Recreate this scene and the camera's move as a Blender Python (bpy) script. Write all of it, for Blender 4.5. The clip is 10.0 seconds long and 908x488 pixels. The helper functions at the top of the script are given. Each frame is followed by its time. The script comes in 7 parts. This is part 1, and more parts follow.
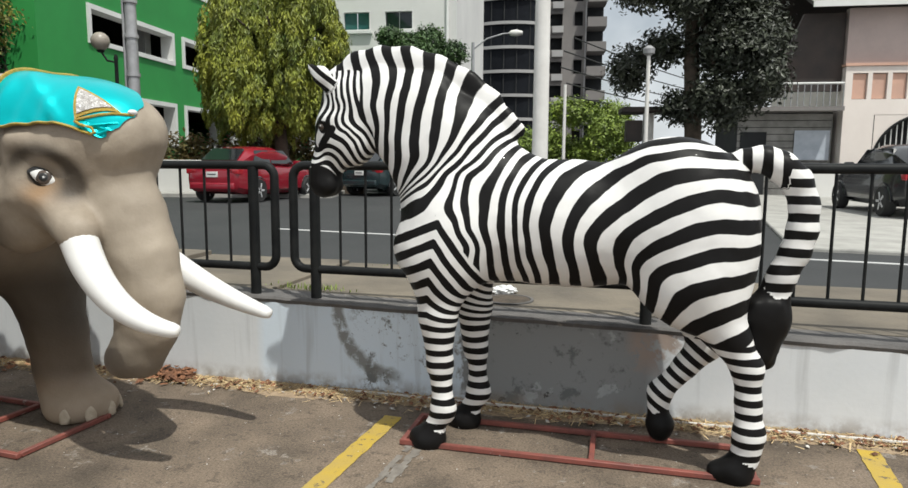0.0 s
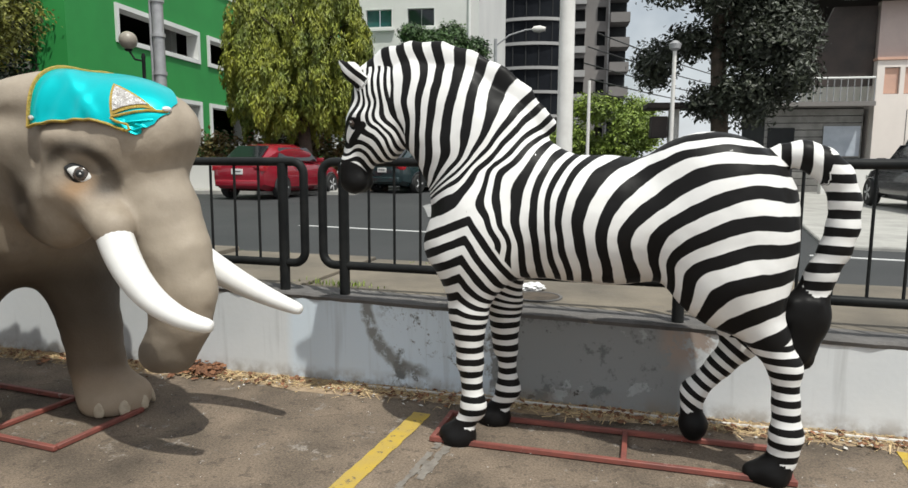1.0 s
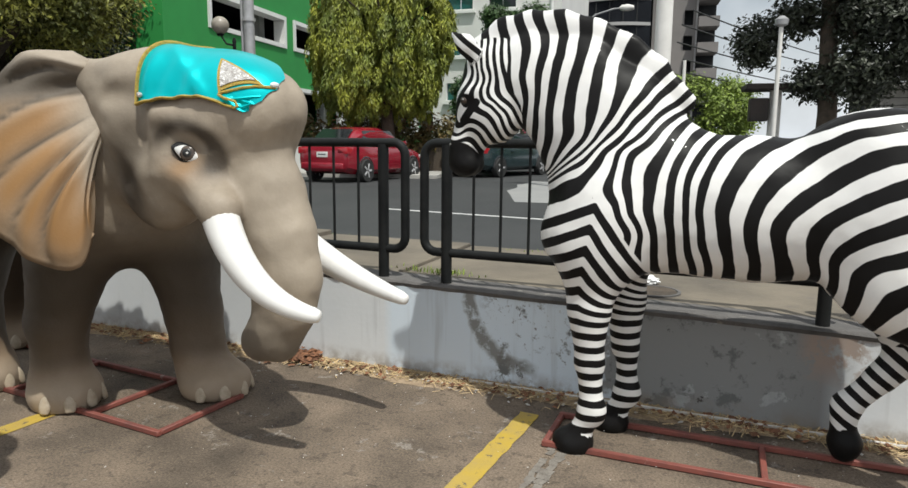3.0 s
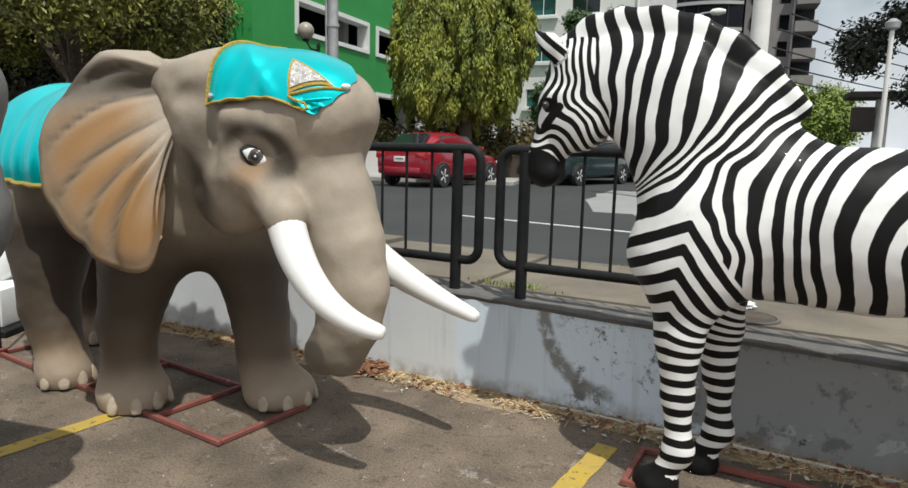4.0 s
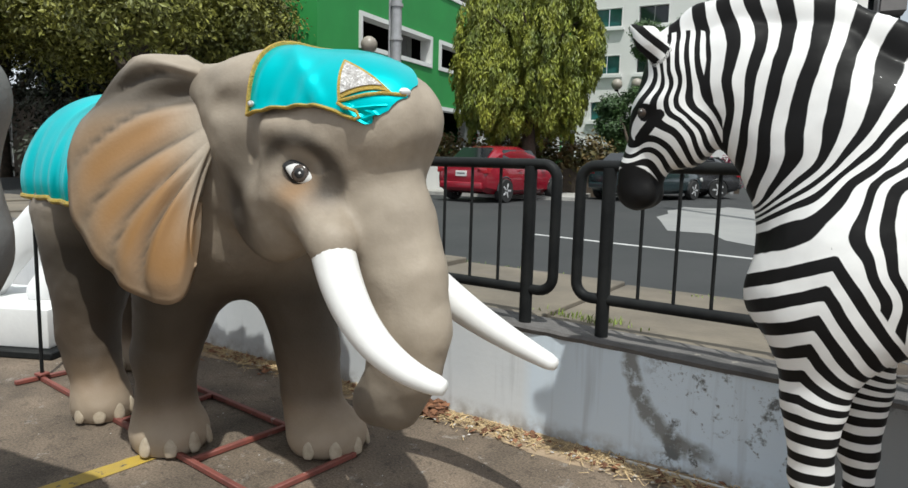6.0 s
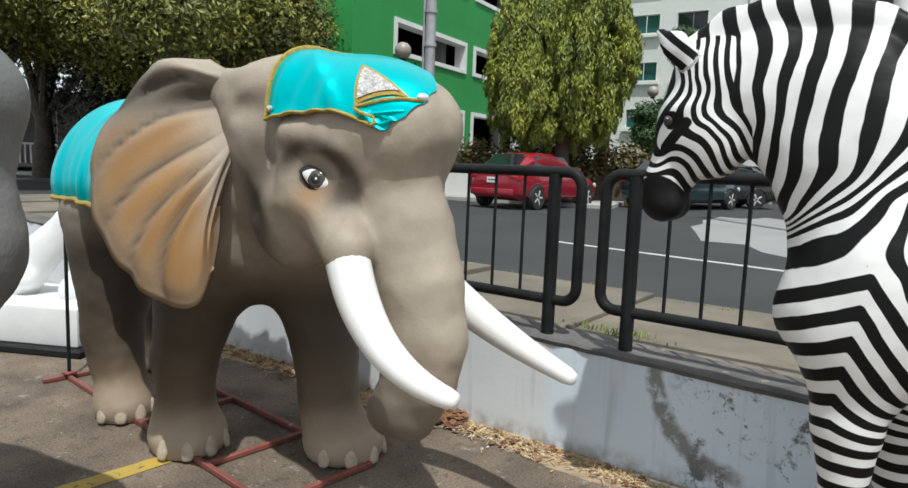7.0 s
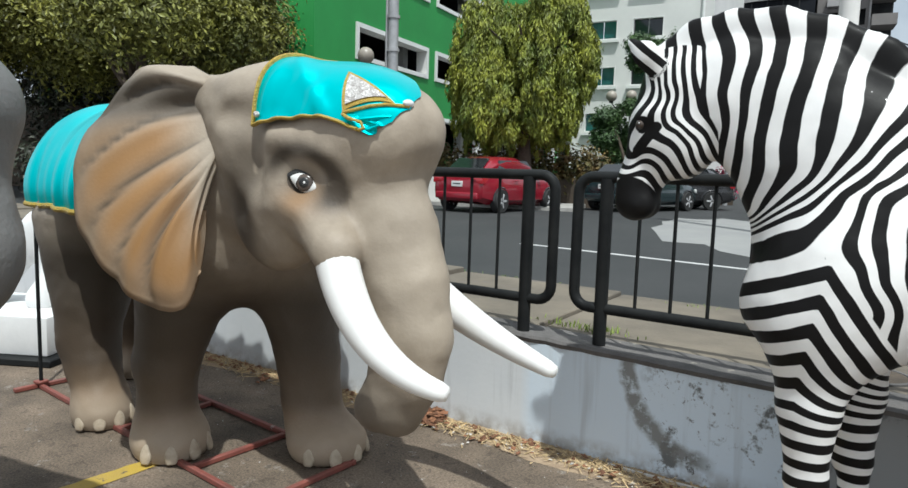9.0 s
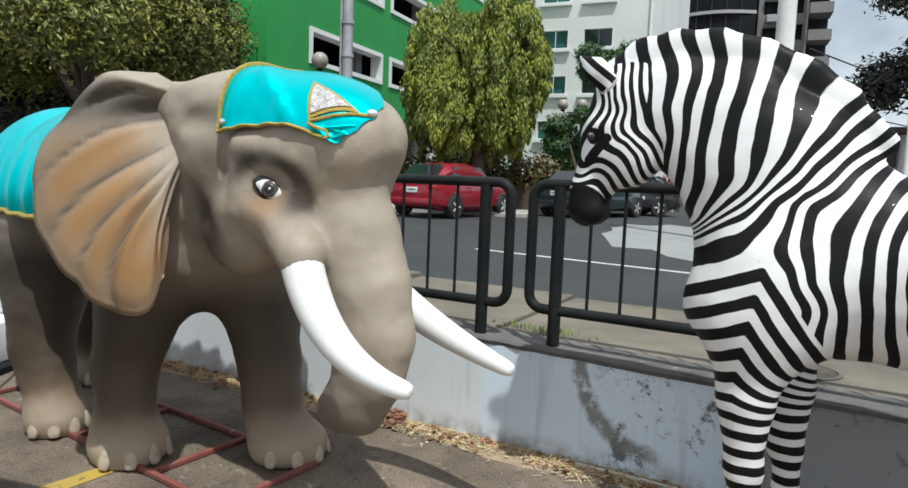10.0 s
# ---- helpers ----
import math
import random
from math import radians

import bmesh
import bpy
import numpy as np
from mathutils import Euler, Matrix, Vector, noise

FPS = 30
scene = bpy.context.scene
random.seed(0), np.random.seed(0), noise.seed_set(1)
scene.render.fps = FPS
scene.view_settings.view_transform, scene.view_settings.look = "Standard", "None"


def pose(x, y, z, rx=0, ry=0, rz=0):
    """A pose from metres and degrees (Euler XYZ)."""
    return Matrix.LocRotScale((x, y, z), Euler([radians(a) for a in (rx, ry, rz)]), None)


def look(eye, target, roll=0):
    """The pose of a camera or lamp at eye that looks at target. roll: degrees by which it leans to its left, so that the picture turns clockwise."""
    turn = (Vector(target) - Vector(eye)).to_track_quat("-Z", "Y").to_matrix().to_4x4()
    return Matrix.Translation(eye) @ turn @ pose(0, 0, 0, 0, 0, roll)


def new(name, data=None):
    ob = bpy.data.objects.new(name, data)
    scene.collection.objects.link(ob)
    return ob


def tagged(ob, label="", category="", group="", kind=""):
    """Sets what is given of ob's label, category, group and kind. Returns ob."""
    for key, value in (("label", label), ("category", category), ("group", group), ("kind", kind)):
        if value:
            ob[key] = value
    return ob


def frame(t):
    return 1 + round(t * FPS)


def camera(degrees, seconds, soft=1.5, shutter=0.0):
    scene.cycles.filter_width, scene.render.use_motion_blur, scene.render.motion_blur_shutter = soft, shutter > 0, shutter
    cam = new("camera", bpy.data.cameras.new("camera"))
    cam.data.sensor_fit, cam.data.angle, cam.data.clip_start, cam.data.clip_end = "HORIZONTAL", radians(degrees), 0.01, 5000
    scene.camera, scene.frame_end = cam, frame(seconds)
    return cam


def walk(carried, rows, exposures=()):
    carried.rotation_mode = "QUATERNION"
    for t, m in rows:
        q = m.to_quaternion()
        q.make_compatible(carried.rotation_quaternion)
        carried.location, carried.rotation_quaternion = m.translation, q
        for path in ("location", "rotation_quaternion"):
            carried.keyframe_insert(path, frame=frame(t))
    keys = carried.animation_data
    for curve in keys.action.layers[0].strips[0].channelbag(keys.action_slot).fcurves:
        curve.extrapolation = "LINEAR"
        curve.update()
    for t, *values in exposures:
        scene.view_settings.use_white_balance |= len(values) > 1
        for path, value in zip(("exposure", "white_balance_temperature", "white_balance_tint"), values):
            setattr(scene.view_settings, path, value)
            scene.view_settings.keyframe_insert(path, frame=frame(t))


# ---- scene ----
cam = camera(68.7, 10.0)
PATH = [
    (0, (0.454, 0.177, 1.562), (0.227, 2.149, 1.32), 0.4),
    (0.5, (0.431, 0.176, 1.554), (0.151, 2.139, 1.296), 0.1),
    (1, (0.399, 0.189, 1.556), (0.11, 2.152, 1.305), 0.3),
    (1.5, (0.343, 0.216, 1.553), (-0.006, 2.168, 1.293), 1.0),
    (2, (0.246, 0.257, 1.546), (-0.139, 2.2, 1.264), 1.0),
    (3.5, (0.1, 0.541, 1.533), (-0.507, 2.423, 1.236), 0.7),
    (4, (0.063, 0.652, 1.539), (-0.654, 2.497, 1.254), 1.5),
    (4.5, (0.018, 0.748, 1.538), (-0.743, 2.579, 1.275), 2.5),
    (5, (-0.077, 0.883, 1.544), (-0.891, 2.694, 1.298), 1.9),
    (6.5, (-0.181, 1.139, 1.546), (-1.106, 2.895, 1.298), 1.8),
    (7, (-0.149, 1.164, 1.552), (-1.121, 2.897, 1.317), 2.2),
    (7.5, (-0.147, 1.164, 1.556), (-1.123, 2.894, 1.327), 2.7),
    (8, (-0.145, 1.139, 1.559), (-1.097, 2.885, 1.347), 2.2),
    (8.5, (-0.163, 1.081, 1.55), (-1.076, 2.849, 1.352), 2.2),
    (9, (-0.179, 1.03, 1.544), (-1.051, 2.817, 1.326), 1.8),
    (9.5, (-0.174, 0.972, 1.544), (-0.965, 2.796, 1.331), 1.9),
    (10, (-0.162, 0.915, 1.55), (-0.907, 2.76, 1.354), 2.2),
]
walk(cam, [(t, look(e, g, r)) for t, e, g, r in PATH], [(0, -0.19, 6550, 6), (4, -0.23, 6500, 6), (7, -0.17, 6250, 5), (10, -0.13, 6100, 4)])

# ---- world, sun, exposure ----
world = bpy.data.worlds.new("sky")
scene.world = world
world.use_nodes = True
wn, wl = world.node_tree.nodes, world.node_tree.links
bg = wn["Background"]
sky = wn.new("ShaderNodeTexSky")
sky.sky_type, sky.sun_disc = "NISHITA", False
SUN_DIR = Vector((0.317, -0.384, 1.0)).normalized()
sky.sun_elevation = math.asin(SUN_DIR.z)
sky.sun_rotation = math.atan2(SUN_DIR.x, SUN_DIR.y)
sky.air_density, sky.dust_density = 1.2, 2.5
wc = wn.new("ShaderNodeTexCoord")
cl = wn.new("ShaderNodeTexNoise")
cl.inputs["Scale"].default_value, cl.inputs["Detail"].default_value = 2.2, 6
wl.new(wc.outputs["Generated"], cl.inputs["Vector"])
cr = wn.new("ShaderNodeMapRange")
cr.inputs["From Min"].default_value, cr.inputs["From Max"].default_value = 0.28, 0.48
wl.new(cl.outputs["Fac"], cr.inputs["Value"])
cm = wn.new("ShaderNodeMix")
cm.data_type = "RGBA"
cm.inputs["B"].default_value = (10.8, 11.2, 12.0, 1)
wl.new(cr.outputs["Result"], cm.inputs["Factor"])
wl.new(sky.outputs["Color"], cm.inputs["A"])
wl.new(cm.outputs["Result"], bg.inputs["Color"])
bg.inputs["Strength"].default_value = 0.086
sun = new("sun", bpy.data.lights.new("sun", "SUN"))
sun.data.energy, sun.data.angle, sun.data.color = 4.4, radians(0.8), (1.0, 0.975, 0.925)
sun.matrix_world = look(SUN_DIR * 30, (0, 0, 0))

# ---- materials ----
def mat(name, c1, c2=None, scale=4.0, rough=0.6, bump=0.15, bscale=60.0, metal=0.0, coat=0.0, spots=None, spot_scale=9.0, spot_at=0.62, rand=0.0, spec=0.5):
    """Two-tone noise at two scales, fine relief, optional spots of a third colour, optional change per object."""
    m = bpy.data.materials.new(name)
    m.use_nodes = True
    n, l = m.node_tree.nodes, m.node_tree.links
    b = n["Principled BSDF"]
    c2 = c2 or tuple(x * 0.75 for x in c1)
    tc = n.new("ShaderNodeTexCoord")
    big = n.new("ShaderNodeTexNoise")
    big.inputs["Scale"].default_value, big.inputs["Detail"].default_value, big.inputs["Roughness"].default_value = scale, 8, 0.65
    l.new(tc.outputs["Object"], big.inputs["Vector"])
    mr = n.new("ShaderNodeMapRange")
    mr.inputs["From Min"].default_value, mr.inputs["From Max"].default_value = 0.35, 0.65
    l.new(big.outputs["Fac"], mr.inputs["Value"])
    mx = n.new("ShaderNodeMix")
    mx.data_type = "RGBA"
    mx.inputs["A"].default_value, mx.inputs["B"].default_value = (*c1, 1), (*c2, 1)
    l.new(mr.outputs["Result"], mx.inputs["Factor"])
    out = mx.outputs["Result"]
    fine = n.new("ShaderNodeTexNoise")
    fine.inputs["Scale"].default_value, fine.inputs["Detail"].default_value = bscale, 5
    l.new(tc.outputs["Object"], fine.inputs["Vector"])
    if spots:
        sp = n.new("ShaderNodeTexNoise")
        sp.inputs["Scale"].default_value, sp.inputs["Detail"].default_value, sp.inputs["Roughness"].default_value = spot_scale, 7, 0.7
        off = n.new("ShaderNodeMapping")
        off.inputs["Location"].default_value = (7.3, 2.1, 5.5)
        l.new(tc.outputs["Object"], off.inputs["Vector"])
        l.new(off.outputs["Vector"], sp.inputs["Vector"])
        sr = n.new("ShaderNodeMapRange")
        sr.inputs["From Min"].default_value, sr.inputs["From Max"].default_value = spot_at, spot_at + 0.05
        l.new(sp.outputs["Fac"], sr.inputs["Value"])
        m2 = n.new("ShaderNodeMix")
        m2.data_type = "RGBA"
        m2.inputs["B"].default_value = (*spots, 1)
        l.new(sr.outputs["Result"], m2.inputs["Factor"])
        l.new(out, m2.inputs["A"])
        out = m2.outputs["Result"]
    if rand:
        oi = n.new("ShaderNodeNewGeometry")
        rr = n.new("ShaderNodeMapRange")
        rr.inputs["To Min"].default_value, rr.inputs["To Max"].default_value = 1 - rand, 1 + rand
        l.new(oi.outputs["Random Per Island"], rr.inputs["Value"])
        hs = n.new("ShaderNodeHueSaturation")
        l.new(rr.outputs["Result"], hs.inputs["Value"])
        l.new(out, hs.inputs["Color"])
        out = hs.outputs["Color"]
    l.new(out, b.inputs["Base Color"])
    b.inputs["Roughness"].default_value, b.inputs["Metallic"].default_value = rough, metal
    b.inputs["Coat Weight"].default_value = coat
    b.inputs["Specular IOR Level"].default_value = spec
    if bump:
        bp = n.new("ShaderNodeBump")
        bp.inputs["Strength"].default_value, bp.inputs["Distance"].default_value = bump, 0.01
        l.new(fine.outputs["Fac"], bp.inputs["Height"])
        l.new(bp.outputs["Normal"], b.inputs["Normal"])
    return m


M_LOT = mat("lot_asphalt", (0.215, 0.164, 0.120), (0.080, 0.062, 0.046), 1.7, 0.85, 0.6, 90, spots=(0.225, 0.195, 0.165), spot_scale=7, spot_at=0.60)


def grain(m, scale, lo, hi, pits):
    """Stone grain over a surface, and small dark pits."""
    n, l = m.node_tree.nodes, m.node_tree.links
    b = n["Principled BSDF"]
    out = b.inputs["Base Color"].links[0].from_socket
    tc = n.new("ShaderNodeTexCoord")
    for sc, a0, a1, v0, v1 in ((scale, 0.35, 0.65, lo, hi), (scale * 0.16, 0.38, 0.46, pits, 1.0)):
        k = n.new("ShaderNodeTexNoise")
        k.inputs["Scale"].default_value, k.inputs["Detail"].default_value, k.inputs["Roughness"].default_value = sc, 4, 0.7
        l.new(tc.outputs["Object"], k.inputs["Vector"])
        r = n.new("ShaderNodeMapRange")
        r.inputs["From Min"].default_value, r.inputs["From Max"].default_value = a0, a1
        r.inputs["To Min"].default_value, r.inputs["To Max"].default_value = v0, v1
        l.new(k.outputs["Fac"], r.inputs["Value"])
        h = n.new("ShaderNodeHueSaturation")
        l.new(r.outputs["Result"], h.inputs["Value"])
        l.new(out, h.inputs["Color"])
        out = h.outputs["Color"]
    l.new(out, b.inputs["Base Color"])


grain(M_LOT, 85, 0.62, 1.5, 0.6)
M_ROAD = mat("road_asphalt", (0.043, 0.044, 0.045), (0.029, 0.031, 0.032), 0.5, 0.85, 0.4, 40)
M_PATCH = mat("concrete_patch", (0.28, 0.28, 0.27), (0.24, 0.24, 0.24), 0.8, 0.85, 0.2, 30)
M_YELLOW = mat("yellow_paint", (0.50, 0.34, 0.04), (0.42, 0.30, 0.08), 6, 0.7, 0.4, 90, spots=(0.13, 0.105, 0.075), spot_scale=14, spot_at=0.57)
M_WHITELINE = mat("white_line_paint", (0.6, 0.6, 0.58), (0.4, 0.4, 0.4), 4, 0.7, 0.2, 60)
M_PAVE = mat("pavement_concrete", (0.200, 0.170, 0.130), (0.115, 0.099, 0.079), 1.4, 0.9, 0.4, 40, spots=(0.15, 0.13, 0.11), spot_scale=3.2, spot_at=0.6)
M_COPING = mat("coping_concrete", (0.15, 0.14, 0.135), (0.075, 0.072, 0.07), 3.0, 0.9, 0.6, 50, spots=(0.25, 0.23, 0.2), spot_scale=7, spot_at=0.62)
M_KERB = mat("kerb_concrete", (0.42, 0.41, 0.38), (0.3, 0.29, 0.27), 2, 0.9, 0.3, 40)
M_FENCE = mat("black_fence_paint", (0.012, 0.013, 0.014), (0.022, 0.023, 0.023), 6, 0.5, 0.1, 70, spec=0.10)
M_REDFRAME = mat("red_oxide_steel", (0.26, 0.075, 0.055), (0.16, 0.055, 0.045), 7, 0.6, 0.2, 60, spots=(0.35, 0.27, 0.24), spot_scale=8, spot_at=0.64)
M_TUSK = mat("white_tusk_paint", (0.83, 0.82, 0.80), (0.76, 0.75, 0.73), 6, 0.38, 0.05, 40)
M_NAIL = mat("toenail_paint", (0.50, 0.42, 0.32), (0.36, 0.29, 0.21), 18, 0.5, 0.1, 40)
M_EYEWHITE_GLINT = mat("eye_white_and_glint", (0.72, 0.71, 0.69), (0.65, 0.64, 0.62), 10, 0.25, 0.0)
M_BLACK = mat("black_paint", (0.012, 0.011, 0.010), (0.02, 0.019, 0.018), 10, 0.3, 0.05, 50)
M_IRIS = mat("brown_iris", (0.10, 0.075, 0.06), (0.05, 0.04, 0.035), 40, 0.2, 0.0)
M_GOLD = mat("gold_braid", (0.52, 0.36, 0.06), (0.36, 0.24, 0.04), 60, 0.45, 0.9, 160)
M_SEQUIN = mat("silver_sequins", (0.62, 0.60, 0.58), (0.30, 0.27, 0.25), 45, 0.3, 0.9, 120, spots=(0.85, 0.84, 0.82), spot_scale=70, spot_at=0.55)
M_STRAW = mat("dry_straw", (0.58, 0.44, 0.25), (0.42, 0.30, 0.16), 20, 0.9, 0.0, rand=0.35)
M_DRYLEAF = mat("dry_leaves", (0.24, 0.11, 0.055), (0.15, 0.07, 0.04), 20, 0.9, 0.0, rand=0.4)
M_CHIP = mat("plaster_chips", (0.60, 0.57, 0.53), (0.45, 0.43, 0.40), 20, 0.9, 0.0, rand=0.2)
M_DIRT = mat("sandy_dirt", (0.40, 0.30, 0.20), (0.25, 0.18, 0.12), 5, 0.95, 0.8, 60, spots=(0.40, 0.31, 0.2), spot_scale=22, spot_at=0.56)
M_BARK = mat("bark", (0.10, 0.075, 0.055), (0.05, 0.04, 0.03), 6, 0.9, 0.8, 25)
M_LEAF_WILLOW = mat("willow_leaves", (0.30, 0.315, 0.035), (0.095, 0.135, 0.02), 1.2, 0.55, 0.0, rand=0.45)
M_LEAF_DARK = mat("dark_leaves", (0.27, 0.265, 0.045), (0.075, 0.09, 0.02), 0.7, 0.55, 0.0, rand=0.5)
M_LEAF_BLACK = mat("deep_green_leaves", (0.045, 0.052, 0.030), (0.018, 0.023, 0.014), 0.9, 0.5, 0.0, rand=0.5)
M_LEAF_BUSH = mat("bright_leaves", (0.26, 0.34, 0.05), (0.11, 0.17, 0.03), 1.2, 0.55, 0.0, rand=0.45)
M_LEAF_ROUND = mat("round_tree_leaves", (0.075, 0.14, 0.035), (0.035, 0.075, 0.024), 1.2, 0.55, 0.0, rand=0.4)
M_HEDGE = mat("hedge_leaves", (0.16, 0.09, 0.03), (0.07, 0.08, 0.02), 2.5, 0.6, 0.0, rand=0.5)
M_PINK = mat("pink_flowers", (0.45, 0.05, 0.12), (0.25, 0.03, 0.07), 3, 0.6, 0.0, rand=0.4)
M_GREENWALL = mat("green_wall_paint", (0.028, 0.285, 0.060), (0.023, 0.235, 0.050), 0.4, 0.7, 0.1, 30)
M_WHITEWALL = mat("white_wall_paint", (0.72, 0.71, 0.68), (0.63, 0.62, 0.60), 0.25, 0.8, 0.1, 20)
M_WHITETRIM = mat("white_trim_paint", (0.75, 0.75, 0.73), (0.66, 0.66, 0.64), 1.0, 0.7, 0.05, 30)
M_CREAM = mat("cream_wall_paint", (0.78, 0.71, 0.66), (0.70, 0.63, 0.585), 0.5, 0.85, 0.2, 20)
M_PINKWALL = mat("faded_pink_wall", (0.52, 0.42, 0.39), (0.43, 0.35, 0.33), 0.6, 0.9, 0.2, 20)
M_SALMON = mat("salmon_panels", (0.62, 0.38, 0.29), (0.52, 0.33, 0.26), 1.5, 0.8, 0.1, 20)
M_ROOF = mat("dark_roof_sheet", (0.06, 0.045, 0.04), (0.035, 0.03, 0.028), 1.2, 0.8, 0.3, 12)
# near-black stands in for unlit rooms; also colours the tower mullions
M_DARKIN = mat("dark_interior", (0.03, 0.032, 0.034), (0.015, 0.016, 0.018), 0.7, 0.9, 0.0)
M_TOWER = mat("tower_concrete", (0.24, 0.22, 0.21), (0.17, 0.16, 0.155), 0.15, 0.85, 0.1, 10)
M_BAND = mat("tower_band", (0.42, 0.41, 0.40), (0.33, 0.32, 0.32), 0.3, 0.7, 0.1, 10)
M_GREYWOOD = mat("weathered_boards", (0.32, 0.31, 0.295), (0.18, 0.175, 0.165), 1.5, 0.9, 0.4, 20)
M_STEEL = mat("galvanised_steel", (0.42, 0.42, 0.43), (0.30, 0.30, 0.31), 3, 0.5, 0.1, 40, metal=0.3)
M_CONCRETE = mat("pole_concrete", (0.76, 0.74, 0.71), (0.64, 0.62, 0.59), 2, 0.85, 0.3, 30)
M_GLOBE = mat("globe_plastic", (0.36, 0.32, 0.27), (0.27, 0.24, 0.20), 5, 0.4, 0.05, 30)
M_TYRE = mat("tyre_rubber", (0.018, 0.018, 0.018), (0.026, 0.026, 0.026), 10, 0.8, 0.2, 60)
M_RIM = mat("alloy_rim", (0.62, 0.62, 0.63), (0.50, 0.50, 0.51), 10, 0.35, 0.0, metal=0.3)
M_CARRED = mat("red_car_paint", (0.27, 0.010, 0.024), (0.23, 0.008, 0.020), 2, 0.25, 0.0, coat=0.6)
M_CARBLACK = mat("black_car_paint", (0.02, 0.02, 0.022), (0.026, 0.026, 0.028), 2, 0.22, 0.0, coat=0.6)
M_CARGREEN = mat("dark_green_car_paint", (0.015, 0.030, 0.034), (0.02, 0.036, 0.04), 2, 0.25, 0.0, coat=0.6)
M_TAIL = mat("tail_lamp_red", (0.45, 0.02, 0.03), (0.35, 0.015, 0.025), 10, 0.15, 0.0, coat=0.5)
M_PLATE = mat("number_plate_white", (0.72, 0.72, 0.70), (0.66, 0.66, 0.64), 10, 0.4, 0.0)
M_FOAM = mat("white_statue_paint", (0.80, 0.80, 0.79), (0.72, 0.72, 0.72), 3, 0.6, 0.1, 40)
M_CABLE = mat("black_cable", (0.02, 0.02, 0.02), (0.03, 0.03, 0.03), 3, 0.6, 0.0)
M_WINTEAL = mat("teal_window", (0.03, 0.12, 0.11), (0.02, 0.08, 0.075), 0.8, 0.12, 0.0, spec=0.8)


def glass_dark(name, tint):
    m = bpy.data.materials.new(name)
    m.use_nodes = True
    b = m.node_tree.nodes["Principled BSDF"]
    b.inputs["Base Color"].default_value = (*tint, 1)
    b.inputs["Roughness"].default_value = 0.06
    b.inputs["IOR"].default_value = 1.5
    b.inputs["Specular IOR Level"].default_value = 0.7
    return m


M_GLASS = glass_dark("dark_glass", (0.012, 0.014, 0.016))
M_TOWERGLASS = mat("smoked_glass", (0.012, 0.013, 0.016), (0.018, 0.02, 0.024), 0.4, 0.22, 0.0, spec=0.05)


def attribute_mix(name, base, mixes, rough, noise_scale, bump, bscale, coat=0.0):
    """A noise-toned base, over which named vertex weights blend further paints: (attribute, colour, sharp)."""
    m = mat(name, base[0], base[1], noise_scale, rough, bump, bscale, coat=coat)
    n, l = m.node_tree.nodes, m.node_tree.links
    b = n["Principled BSDF"]
    out = b.inputs["Base Color"].links[0].from_socket
    for attr, colour, sharp in mixes:
        at = n.new("ShaderNodeAttribute")
        at.attribute_name = attr
        src = at.outputs["Fac"]
        if sharp:
            mr = n.new("ShaderNodeMapRange")
            mr.inputs["From Min"].default_value, mr.inputs["From Max"].default_value = 0.44, 0.56
            l.new(src, mr.inputs["Value"])
            src = mr.outputs["Result"]
        mx = n.new("ShaderNodeMix")
        mx.data_type = "RGBA"
        mx.inputs["B"].default_value = (*colour, 1)
        l.new(src, mx.inputs["Factor"])
        l.new(out, mx.inputs["A"])
        out = mx.outputs["Result"]
    l.new(out, b.inputs["Base Color"])
    return m


